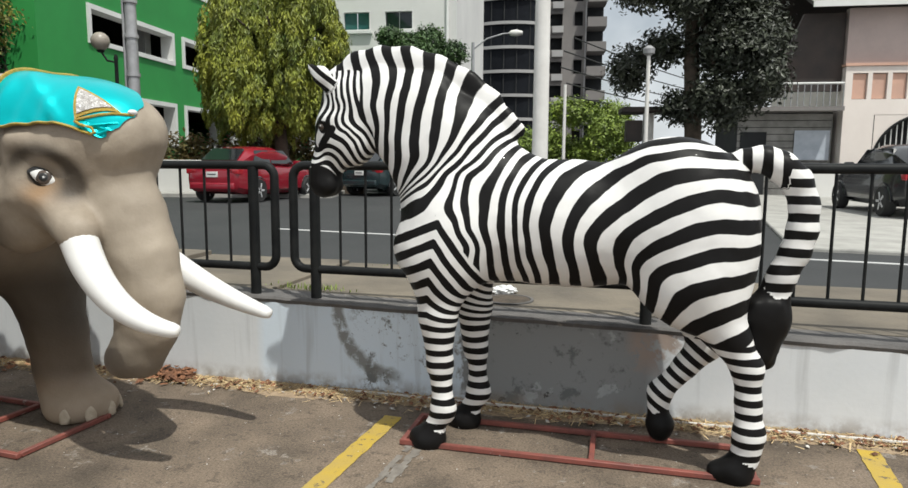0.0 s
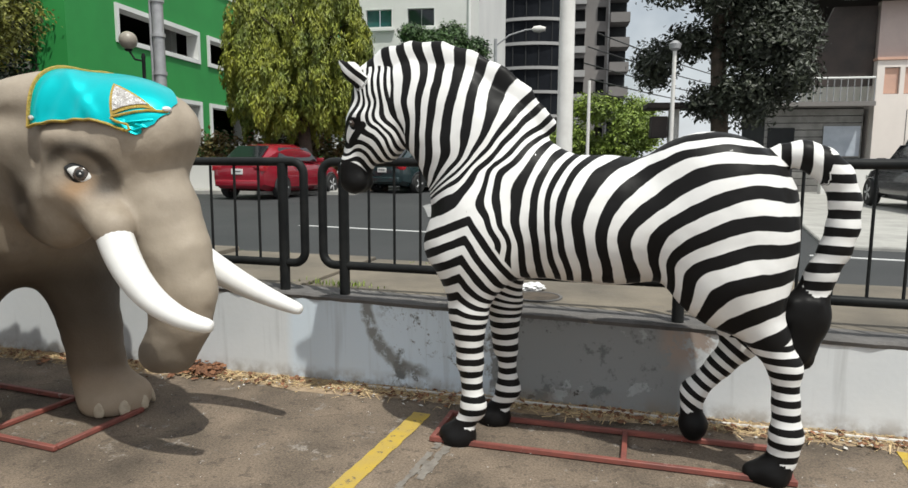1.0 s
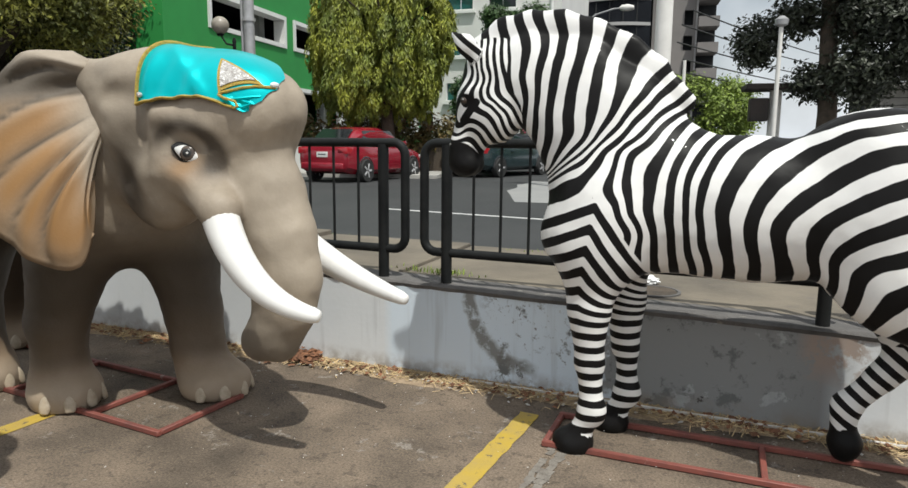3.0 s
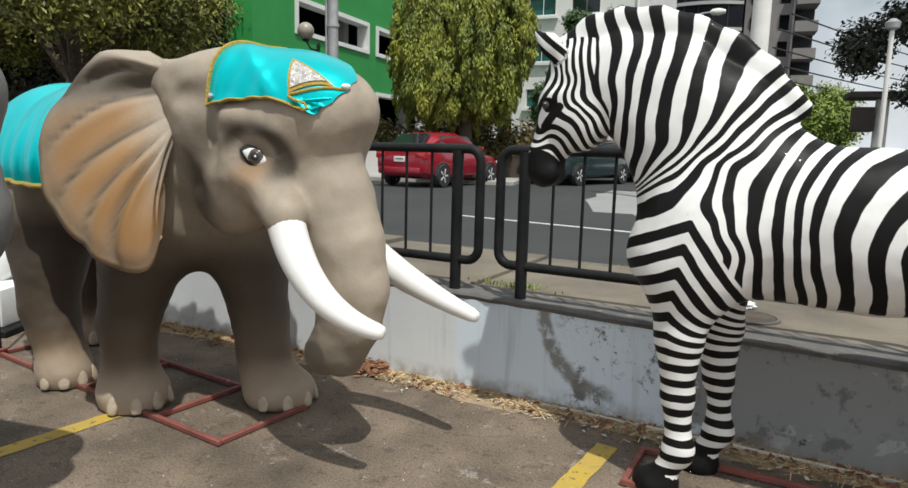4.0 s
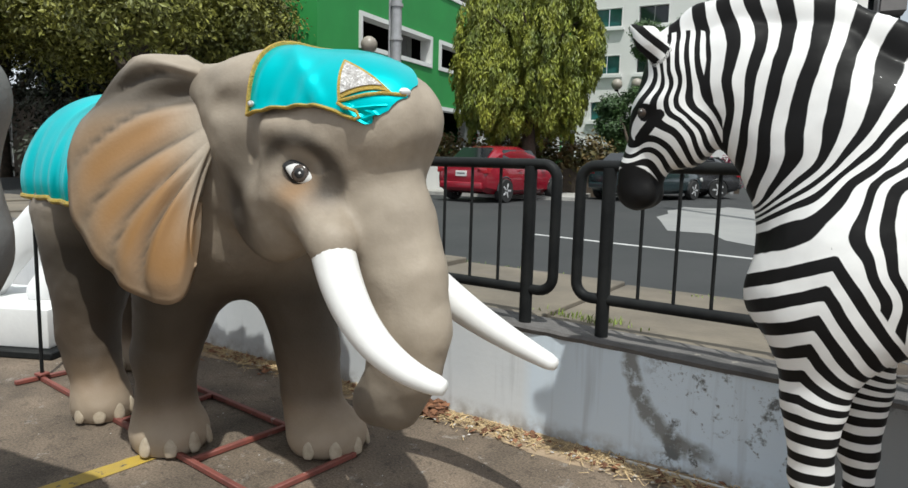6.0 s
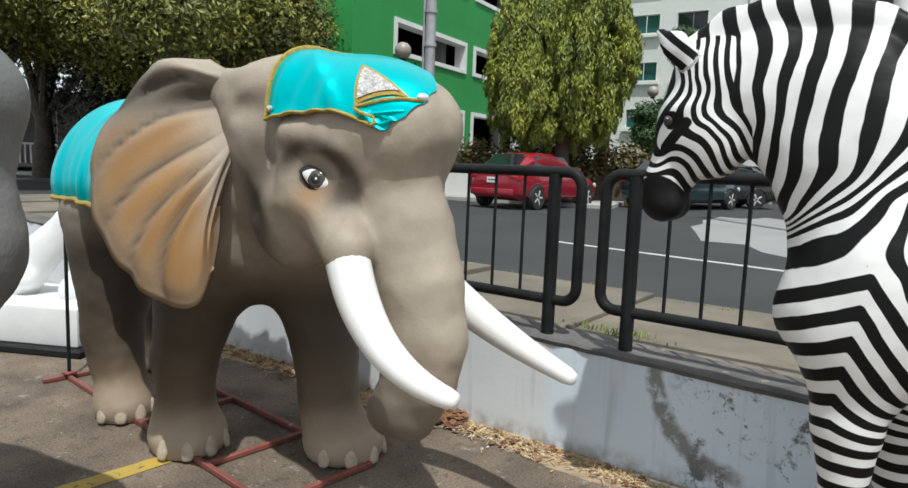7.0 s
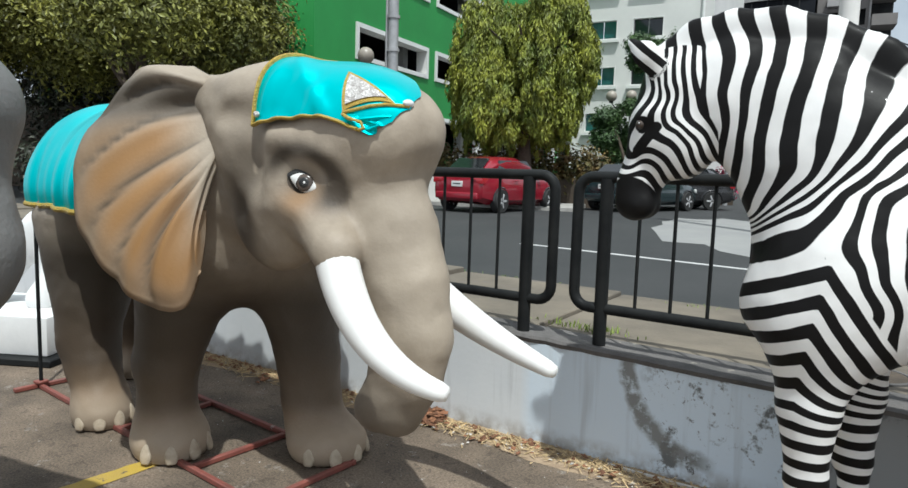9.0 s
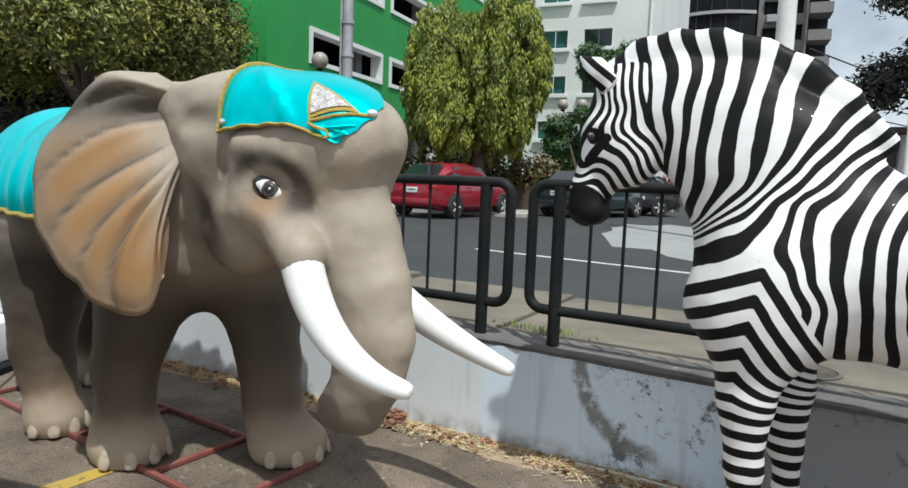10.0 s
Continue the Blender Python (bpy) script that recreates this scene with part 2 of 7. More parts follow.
def stripe_material():
    """White gloss paint with painted black stripes: three stripe fields, each ruled by its own weight."""
    m = mat("zebra_paint", (0.80, 0.79, 0.77), (0.72, 0.71, 0.70), 5, 0.46, 0.10, 26, coat=0.02, spec=0.30)
    n, l = m.node_tree.nodes, m.node_tree.links
    b = n["Principled BSDF"]
    out = b.inputs["Base Color"].links[0].from_socket
    tc = n.new("ShaderNodeTexCoord")
    wob = n.new("ShaderNodeTexNoise")
    wob.inputs["Scale"].default_value, wob.inputs["Detail"].default_value = 4.5, 3
    l.new(tc.outputs["Object"], wob.inputs["Vector"])
    wide = n.new("ShaderNodeTexNoise")
    wide.inputs["Scale"].default_value, wide.inputs["Detail"].default_value = 7.0, 2
    l.new(tc.outputs["Object"], wide.inputs["Vector"])

    def op(kind, *v, clamp=False):
        k = n.new("ShaderNodeMath")
        k.operation, k.use_clamp = kind, clamp
        for i, x in enumerate(v):
            if isinstance(x, (int, float)):
                k.inputs[i].default_value = x
            else:
                l.new(x, k.inputs[i])
        return k.outputs[0]

    def weight(name):
        k = n.new("ShaderNodeAttribute")
        k.attribute_name = name
        return k.outputs["Fac"]

    def edge(v, lo, hi):
        r = n.new("ShaderNodeMapRange")
        r.inputs["From Min"].default_value, r.inputs["From Max"].default_value = lo, hi
        l.new(v, r.inputs["Value"])
        return r.outputs["Result"]

    width = op("MULTIPLY_ADD", wide.outputs["Fac"], 0.9, -0.40)

    def stripes(name):
        wave = op("SINE", op("MULTIPLY", op("MULTIPLY_ADD", wob.outputs["Fac"], 0.22, weight(name)), 2 * math.pi))
        return edge(op("ADD", wave, width), -0.08, 0.08)

    def choose(a, b_, w):
        f = edge(weight(w), -0.0015, 0.0015)
        return op("ADD", op("MULTIPLY", a, op("SUBTRACT", 1.0, f)), op("MULTIPLY", b_, f))

    s = choose(stripes("phase"), stripes("phase_b"), "mask_b")
    s = choose(s, stripes("phase_c"), "mask_c")
    s = op("SUBTRACT", s, weight("plain"), clamp=True)
    s = op("MAXIMUM", s, edge(weight("black"), 0.42, 0.58))
    mx = n.new("ShaderNodeMix")
    mx.data_type = "RGBA"
    mx.inputs["B"].default_value = (0.009, 0.0085, 0.0085, 1)
    l.new(s, mx.inputs["Factor"])
    l.new(out, mx.inputs["A"])
    l.new(mx.outputs["Result"], b.inputs["Base Color"])
    # the black paint is duller than the white
    l.new(op("MULTIPLY_ADD", s, -0.22, 0.34), b.inputs["Specular IOR Level"])
    return m


M_ZEBRA = stripe_material()
SKIN_MIX = [("ochre", (0.30, 0.155, 0.052), False), ("dark", (0.042, 0.032, 0.023), False), ("pale", (0.36, 0.305, 0.24), False)]
M_ELEPHANT = attribute_mix("elephant_skin_paint", ((0.42, 0.352, 0.275), (0.245, 0.20, 0.152)), SKIN_MIX, 0.62, 1.9, 0.14, 70)
M_GREYSKIN = attribute_mix("grey_skin_paint", ((0.17, 0.165, 0.16), (0.11, 0.108, 0.105)), [], 0.6, 2.2, 0.3, 55)


def satin(name):
    m = mat(name, (0.0, 0.60, 0.63), (0.0, 0.52, 0.55), 3, 0.34, 0.05, 260)
    b = m.node_tree.nodes["Principled BSDF"]
    b.inputs["Sheen Weight"].default_value = 0.0
    b.inputs["Anisotropic"].default_value = 0.5
    b.inputs["Metallic"].default_value = 0.6
    return m


M_SATIN = satin("turquoise_satin")


def wall_paint():
    """Pale grey wall paint, peeled and sooty in a stretch of the wall, with drips from the coping."""
    m = mat("grey_wall_paint", (0.72, 0.735, 0.75), (0.65, 0.67, 0.69), 1.4, 0.75, 0.10, 30)
    n, l = m.node_tree.nodes, m.node_tree.links
    b = n["Principled BSDF"]
    out = b.inputs["Base Color"].links[0].from_socket
    tc = n.new("ShaderNodeTexCoord")
    sx = n.new("ShaderNodeSeparateXYZ")
    l.new(tc.outputs["Object"], sx.inputs["Vector"])

    def math_node(op, a, b_, clamp=False):
        k = n.new("ShaderNodeMath")
        k.operation, k.use_clamp = op, clamp
        for i, v in enumerate((a, b_)):
            if isinstance(v, (int, float)):
                k.inputs[i].default_value = v
            else:
                l.new(v, k.inputs[i])
        return k.outputs[0]

    def ramp(v, lo, hi):
        r = n.new("ShaderNodeMapRange")
        r.inputs["From Min"].default_value, r.inputs["From Max"].default_value = lo, hi
        l.new(v, r.inputs["Value"])
        return r.outputs["Result"]

    def noise_node(scale, detail=7, rough=0.65, stretch=(1, 1, 1)):
        mp = n.new("ShaderNodeMapping")
        mp.inputs["Scale"].default_value = stretch
        l.new(tc.outputs["Object"], mp.inputs["Vector"])
        k = n.new("ShaderNodeTexNoise")
        k.inputs["Scale"].default_value, k.inputs["Detail"].default_value, k.inputs["Roughness"].default_value = scale, detail, rough
        l.new(mp.outputs["Vector"], k.inputs["Vector"])
        return k.outputs["Fac"]

    def over(fac, colour):
        mx = n.new("ShaderNodeMix")
        mx.data_type = "RGBA"
        mx.inputs["B"].default_value = (*colour, 1)
        l.new(fac, mx.inputs["Factor"])
        l.new(over.out, mx.inputs["A"])
        over.out = mx.outputs["Result"]
    over.out = out
    span = math_node("MULTIPLY", ramp(sx.outputs["X"], -0.78, -0.62), ramp(sx.outputs["X"], 1.36, 1.18))
    # bluish coat along the stretch, its blue deepened to carry the tint of the wall's shade
    over(math_node("MULTIPLY", ramp(sx.outputs["X"], -1.45, -1.38), ramp(sx.outputs["X"], 1.3, 1.1)), (0.66, 0.74, 0.82))
    # worn-off grey cement
    worn = math_node("MULTIPLY", ramp(math_node("ADD", noise_node(2.6), math_node("MULTIPLY", ramp(sx.outputs["X"], -0.15, 0.25), 0.27)), 0.595, 0.63), span)
    over(worn, (0.27, 0.275, 0.275))
    over(math_node("MULTIPLY", ramp(noise_node(4.5, 9, 0.75), 0.545, 0.60), span), (0.15, 0.155, 0.155))
    over(math_node("MULTIPLY", ramp(noise_node(5.5, 8, 0.7), 0.635, 0.66), span), (0.035, 0.036, 0.038))
    # the dark rim of a peeled patch, curving down from the coping, and specks within it
    dx, dz = math_node("ADD", sx.outputs["X"], 0.36), math_node("SUBTRACT", sx.outputs["Z"], 0.60)
    reach = math_node("SQRT", math_node("ADD", math_node("MULTIPLY", dx, dx), math_node("MULTIPLY", dz, dz)), 0.0)
    uneven = math_node("MULTIPLY", math_node("SUBTRACT", noise_node(6, 6, 0.6), 0.5), 0.12)
    rim = ramp(math_node("ABSOLUTE", math_node("ADD", math_node("SUBTRACT", reach, 0.47), uneven), 0.0), 0.062, 0.028)
    rim = math_node("MULTIPLY", rim, ramp(sx.outputs["X"], -0.36, -0.46))
    over(math_node("MULTIPLY", math_node("MULTIPLY", rim, ramp(noise_node(13, 8, 0.75), 0.36, 0.50)), 0.9), (0.19, 0.185, 0.17))
    inside = math_node("MULTIPLY", ramp(reach, 0.46, 0.42), ramp(noise_node(21, 6, 0.7), 0.60, 0.64))
    over(math_node("MULTIPLY", inside, 0.85), (0.16, 0.16, 0.165))
    over(math_node("MULTIPLY", math_node("MULTIPLY", ramp(noise_node(3.4, 9, 0.7), 0.60, 0.63), span), 0.7), (0.44, 0.45, 0.46))
    # rusty bare plaster where the post is bedded
    bare = math_node("MULTIPLY", math_node("MULTIPLY", ramp(sx.outputs["X"], 1.04, 1.12), ramp(sx.outputs["X"], 1.44, 1.34)), ramp(noise_node(6.0), 0.44, 0.5))
    over(math_node("MULTIPLY", bare, ramp(sx.outputs["Z"], 0.25, 0.4)), (0.35, 0.28, 0.24))
    # faint rain streaks and splash at the foot
    over(math_node("MULTIPLY", ramp(noise_node(9, 4, 0.6, (1, 1, 0.06)), 0.56, 0.8), 0.55), (0.27, 0.27, 0.27))
    foot = math_node("MULTIPLY", ramp(sx.outputs["Z"], 0.14, 0.0), ramp(noise_node(8), 0.4, 0.6))
    over(foot, (0.24, 0.20, 0.16))
    l.new(over.out, b.inputs["Base Color"])
    return m


M_WALL = wall_paint()

# ---- mesh helpers ----
def obj(name, bm, material=None, parent=None, label="", smooth=True, m=None):
    me = bpy.data.meshes.new(name)
    bm.normal_update()
    bm.to_mesh(me)
    bm.free()
    for k in (material if isinstance(material, (list, tuple)) else [material]):
        if k:
            me.materials.append(k)
    if smooth:
        for p in me.polygons:
            p.use_smooth = True
        me.set_sharp_from_angle(angle=radians(38))
    ob = new(name, me)
    if parent:
        ob.parent = parent
    if m is not None:
        ob.matrix_basis = m
    if label:
        tagged(ob, label)
    return ob


def part(name, bm, material, parent, label="", smooth=True, m=None):
    return obj(name, bm, material, parent, label, smooth, m)


def root(name, m, label, category, group="", kind=""):
    e = new(name)
    e.empty_display_size = 0.2
    e.matrix_basis = m
    return tagged(e, label, category, group, kind)


def box(bm, x0, y0, z0, x1, y1, z1, bevel=0.0, seg=2, m=None, mi=0):
    g = bmesh.ops.create_cube(bm, size=1.0, matrix=Matrix.Translation(((x0 + x1) / 2, (y0 + y1) / 2, (z0 + z1) / 2)) @ Matrix.Diagonal((x1 - x0, y1 - y0, z1 - z0, 1)))
    vs = g["verts"]
    if bevel:
        es = list({e for v in vs for e in v.link_edges})
        r = bmesh.ops.bevel(bm, geom=es, offset=bevel, segments=seg, profile=0.6, affect="EDGES")
        vs = list({v for f in r["faces"] for v in f.verts} | {v for v in vs if v.is_valid})
    if m is not None:
        bmesh.ops.transform(bm, matrix=m, verts=vs)
    if mi:
        for f in {f for v in vs for f in v.link_faces}:
            f.material_index = mi
    return bm


def boxed(*a, **k):
    return box(bmesh.new(), *a, **k)


def tube(bm, pts, radii, seg=10, closed=False, cap=True, flat=None):
    """A round tube through the points; radii one number or one for each. flat: squeeze across (side, up)."""
    pts = [Vector(p) for p in pts]
    n = len(pts)
    if isinstance(radii, (int, float)):
        radii = [radii] * n
    rings, up = [], None
    for i, p in enumerate(pts):
        a, b = (pts[i - 1], pts[(i + 1) % n]) if closed else (pts[max(i - 1, 0)], pts[min(i + 1, n - 1)])
        t = (b - a).normalized()
        if up is None:
            up = Vector((0, 0, 1)) if abs(t.z) < 0.9 else Vector((1, 0, 0))
        side = t.cross(up).normalized()
        up = side.cross(t).normalized()
        fx, fy = flat or (1, 1)
        rings.append([bm.verts.new(p + radii[i] * (fx * math.cos(w) * side + fy * math.sin(w) * up)) for w in (2 * math.pi * k / seg for k in range(seg))])
    for i in range(n if closed else n - 1):
        r0, r1 = rings[i], rings[(i + 1) % n]
        for k in range(seg):
            bm.faces.new((r0[k], r0[(k + 1) % seg], r1[(k + 1) % seg], r1[k]))
    if cap and not closed:
        bm.faces.new(rings[0][::-1])
        bm.faces.new(rings[-1])
    return bm


def arc(c, r, a0, a1, n, ax=(1, 0, 0), ay=(0, 0, 1)):
    c, ax, ay = Vector(c), Vector(ax), Vector(ay)
    return [c + r * (math.cos(w) * ax + math.sin(w) * ay) for w in (radians(a0 + (a1 - a0) * i / n) for i in range(n + 1))]


def lathe(bm, profile, seg=20, m=None, mi=0):
    """Turn (radius, height) pairs round z."""
    rings = []
    for r, z in profile:
        rings.append([bm.verts.new((r * math.cos(2 * math.pi * k / seg), r * math.sin(2 * math.pi * k / seg), z)) for k in range(seg)])
    fs = []
    for a, b in zip(rings, rings[1:]):
        for k in range(seg):
            fs.append(bm.faces.new((a[k], a[(k + 1) % seg], b[(k + 1) % seg], b[k])))
    fs.append(bm.faces.new(rings[0][::-1]))
    fs.append(bm.faces.new(rings[-1]))
    for f in fs:
        f.material_index = mi
    if m is not None:
        bmesh.ops.transform(bm, matrix=m, verts=[v for r in rings for v in r])
    return bm


def holed(bm, w, h, th, openings, m=None):
    """A wall slab from (0,0,0) to (w,th,h), front at y=0, with openings (x0,z0,x1,z1) cut through."""
    xs = sorted({0, w, *(o[0] for o in openings), *(o[2] for o in openings)})
    zs = sorted({0, h, *(o[1] for o in openings), *(o[3] for o in openings)})
    def solid(i, k):
        if not (0 <= i < len(xs) - 1 and 0 <= k < len(zs) - 1):
            return False
        cx, cz = (xs[i] + xs[i + 1]) / 2, (zs[k] + zs[k + 1]) / 2
        return not any(o[0] < cx < o[2] and o[1] < cz < o[3] for o in openings)
    vv = {}
    def v(x, y, z):
        key = (round(x, 4), round(y, 4), round(z, 4))
        if key not in vv:
            vv[key] = bm.verts.new(key)
        return vv[key]
    for i in range(len(xs) - 1):
        for k in range(len(zs) - 1):
            if not solid(i, k):
                continue
            a, b, c, d = xs[i], xs[i + 1], zs[k], zs[k + 1]
            bm.faces.new((v(a, 0, c), v(b, 0, c), v(b, 0, d), v(a, 0, d)))
            bm.faces.new((v(a, th, c), v(a, th, d), v(b, th, d), v(b, th, c)))
            if not solid(i - 1, k):
                bm.faces.new((v(a, 0, c), v(a, 0, d), v(a, th, d), v(a, th, c)))
            if not solid(i + 1, k):
                bm.faces.new((v(b, 0, c), v(b, th, c), v(b, th, d), v(b, 0, d)))
            if not solid(i, k - 1):
                bm.faces.new((v(a, 0, c), v(a, th, c), v(b, th, c), v(b, 0, c)))
            if not solid(i, k + 1):
                bm.faces.new((v(a, 0, d), v(b, 0, d), v(b, th, d), v(a, th, d)))
    if m is not None:
        bmesh.ops.transform(bm, matrix=m, verts=list(vv.values()))
    return bm


def ring_frame(bm, x0, z0, x1, z1, wdt, y0, y1, bevel=0.0):
    """Four butted bars round an opening."""
    box(bm, x0 - wdt, y0, z1, x1 + wdt, y1, z1 + wdt, bevel)
    box(bm, x0 - wdt, y0, z0 - wdt, x1 + wdt, y1, z0, bevel)
    box(bm, x0 - wdt, y0, z0 + 0.001, x0, y1, z1 - 0.001, bevel)
    box(bm, x1, y0, z0 + 0.001, x1 + wdt, y1, z1 - 0.001, bevel)
    return bm


# ---- smooth solids from blended primitives ----
class Cone:
    """A rounded cone between two points, squeezed across b by sb."""
    def __init__(self, region, p, r, q, s, sb=1.0, k=0.06, carve=False):
        self.carve = carve
        self.region, self.p, self.q, self.r, self.s, self.sb, self.k = region, np.array(p, float), np.array(q, float), r, s, sb, k

    def __call__(self, P):
        ba = self.q - self.p
        pa = P - self.p.astype(P.dtype)
        h = np.clip(pa @ ba.astype(P.dtype) / max(ba @ ba, 1e-9), 0, 1)
        v = pa - h[:, None] * ba.astype(P.dtype)
        v[:, 1] /= self.sb
        return np.sqrt((v * v).sum(1)) - (self.r + (self.s - self.r) * h)


class Ball:
    """An ellipsoid."""
    def __init__(self, region, c, r, k=0.06, carve=False):
        self.carve = carve
        self.region, self.c, self.r, self.k = region, np.array(c, float), np.array(r, float), k

    def __call__(self, P):
        q = (P - self.c.astype(P.dtype)) / self.r.astype(P.dtype)
        k0 = np.sqrt((q * q).sum(1)) + 1e-6
        w = q / self.r.astype(P.dtype)
        k1 = np.sqrt((w * w).sum(1)) + 1e-6
        return k0 * (k0 - 1) / k1


def blend(prims, P):
    f = None
    for g in prims:
        d = g(P)
        if f is None:
            f = d
            continue
        if g.carve:
            h = np.maximum(g.k - np.abs(f + d), 0) / g.k
            f = np.maximum(f, -d) + h * h * g.k * 0.25
            continue
        h = np.maximum(g.k - np.abs(f - d), 0) / g.k
        f = np.minimum(f, d) - h * h * g.k * 0.25
    return f


def solid_net(prims, lo, hi, step):
    """The skin of the blended primitives, as a net of quads (vertices, faces)."""
    ax = [np.arange(lo[i], hi[i] + step, step, dtype=np.float32) for i in range(3)]
    n = [len(a) for a in ax]
    f = np.empty(n, np.float32)
    yy, zz = np.meshgrid(ax[1], ax[2], indexing="ij")
    plane = np.stack([np.zeros(yy.size, np.float32), yy.ravel(), zz.ravel()], 1)
    chunk = 12
    for i in range(0, n[0], chunk):
        xs = ax[0][i:i + chunk]
        P = np.tile(plane, (len(xs), 1))
        P[:, 0] = np.repeat(xs, len(plane))
        f[i:i + chunk] = blend(prims, P).reshape(len(xs), n[1], n[2])
    ins = f < 0
    c = [x - 1 for x in n]
    acc = np.zeros((*c, 3), np.float32)
    cnt = np.zeros(c, np.float32)
    corner = lambda a, o: a[o[0]:o[0] + c[0], o[1]:o[1] + c[1], o[2]:o[2] + c[2]]
    for axis in range(3):
        for u in (0, 1):
            for w in (0, 1):
                o0 = [0, 0, 0]
                o0[(axis + 1) % 3], o0[(axis + 2) % 3] = u, w
                o1 = list(o0)
                o1[axis] = 1
                f0, f1 = corner(f, o0), corner(f, o1)
                cross = corner(ins, o0) != corner(ins, o1)
                t = np.where(cross, f0 / np.where(cross, f0 - f1, 1), 0)
                for d in range(3):
                    acc[..., d] += np.where(cross, o0[d] + (t if d == axis else 0), 0)
                cnt += cross
    has = cnt > 0
    idx = -np.ones(c, np.int64)
    idx[has] = np.arange(has.sum())
    base = np.stack(np.nonzero(has), 1)
    verts = np.array(lo) + step * (base + acc[has] / cnt[has][:, None])
    faces = []
    for axis in range(3):
        a1, a2 = (axis + 1) % 3, (axis + 2) % 3
        sl0, sl1 = [slice(None)] * 3, [slice(None)] * 3
        sl0[axis], sl1[axis] = slice(0, -1), slice(1, None)
        i0, i1 = ins[tuple(sl0)], ins[tuple(sl1)]
        e = np.stack(np.nonzero(i0 != i1), 1)
        e = e[(e[:, a1] > 0) & (e[:, a2] > 0) & (e[:, a1] < n[a1] - 1) & (e[:, a2] < n[a2] - 1)]
        flip = i0[tuple(e.T)]
        q = []
        for du, dw in ((1, 1), (0, 1), (0, 0), (1, 0)):
            g = e.copy()
            g[:, a1] -= du
            g[:, a2] -= dw
            q.append(idx[tuple(g.T)])
        q = np.stack(q, 1)
        q[~flip] = q[~flip][:, ::-1]
        faces.append(q)
    faces = np.concatenate(faces)
    # ease the steps of the net
    for _ in range(3):
        acc2, num = np.zeros_like(verts), np.zeros(len(verts))
        for i in range(4):
            a, b = faces[:, i], faces[:, (i + 1) % 4]
            for d in range(3):
                acc2[:, d] += np.bincount(a, verts[b, d], len(verts)) + np.bincount(b, verts[a, d], len(verts))
            num += np.bincount(a, minlength=len(verts)) + np.bincount(b, minlength=len(verts))
        verts = 0.45 * verts + 0.55 * acc2 / np.maximum(num, 1)[:, None]
    return verts, faces


def knead(verts, faces, coarse, fine):
    """Push the skin in and out a little, as hand-shaped resin is uneven."""
    fn = np.cross(verts[faces[:, 2]] - verts[faces[:, 0]], verts[faces[:, 3]] - verts[faces[:, 1]])
    nr = np.stack([sum(np.bincount(faces[:, i], fn[:, d], len(verts)) for i in range(4)) for d in range(3)], 1)
    nr /= np.linalg.norm(nr, axis=1, keepdims=True) + 1e-9
    push = np.array([coarse * noise.noise(Vector(v) * 5.0) + fine * noise.noise(Vector(v) * 17.0 + Vector((3, 1, 7))) for v in verts])
    return verts + nr * push[:, None]


def sm(x, a, b):
    t = np.clip((x - a) / (b - a), 0, 1)
    return t * t * (3 - 2 * t)


def statue(name, verts, faces, attrs, extras, materials, m, label, category):
    """One mesh: the blended skin with its vertex weights, and islands (bmesh, slot) joined to it."""
    bm = bmesh.new()
    for k in extras:
        tmp = bpy.data.meshes.new("t")
        k[0].normal_update()
        k[0].to_mesh(tmp)
        k[0].free()
        n0 = len(bm.faces)
        bm.from_mesh(tmp)
        bm.faces.ensure_lookup_table()
        for i in range(n0, len(bm.faces)):
            bm.faces[i].material_index = k[1]
        bpy.data.meshes.remove(tmp)
    ev = [tuple(v.co) for v in bm.verts]
    bm.verts.index_update()
    ef = [([v.index + len(verts) for v in f.verts], f.material_index) for f in bm.faces]
    bm.free()
    me = bpy.data.meshes.new(name)
    me.from_pydata([tuple(map(float, v)) for v in verts] + ev, [], [tuple(map(int, f)) for f in faces] + [f for f, _ in ef])
    me.polygons.foreach_set("material_index", [0] * len(faces) + [s for _, s in ef])
    me.polygons.foreach_set("use_smooth", [True] * len(me.polygons))
    for k, vals in attrs.items():
        a = me.attributes.new(k, "FLOAT", "POINT")
        full = np.zeros(len(me.vertices), np.float32)
        full[:len(vals)] = vals
        a.data.foreach_set("value", full)
    for k in materials:
        me.materials.append(k)
    me.update()
    ob = new(name, me)
    ob.matrix_basis = m
    return tagged(ob, label, category)

# ---- ground, wall, fence ----
M_JOINT = mat("worn_cement", (0.25, 0.225, 0.195), (0.16, 0.14, 0.12), 9, 0.9, 0.5, 70)
WALL_YAW = -6.9
WALL_M = pose(0, 4.36, 0, 0, 0, WALL_YAW)
GROUND_M = WALL_M
ROAD_Z = 0.50
SLOPE = -0.0195


def top_z(s):
    return 0.607 + SLOPE * s


bm = bmesh.new()
bmesh.ops.create_grid(bm, x_segments=40, y_segments=40, size=1)
for v in bm.verts:
    v.co = (v.co.x * 30, -14.9 + v.co.y * 15.15, 0)
tagged(obj("ground", bm, M_LOT, m=GROUND_M), "worn brown-grey asphalt of a parking lot, stained", "ground", kind="structure")

bm = bmesh.new()
box(bm, -300, 2.0, ROAD_Z - 0.3, 300, 900, ROAD_Z)
tagged(obj("road", bm, M_ROAD, m=WALL_M), "dark grey asphalt street beyond the fence", "road", kind="structure")

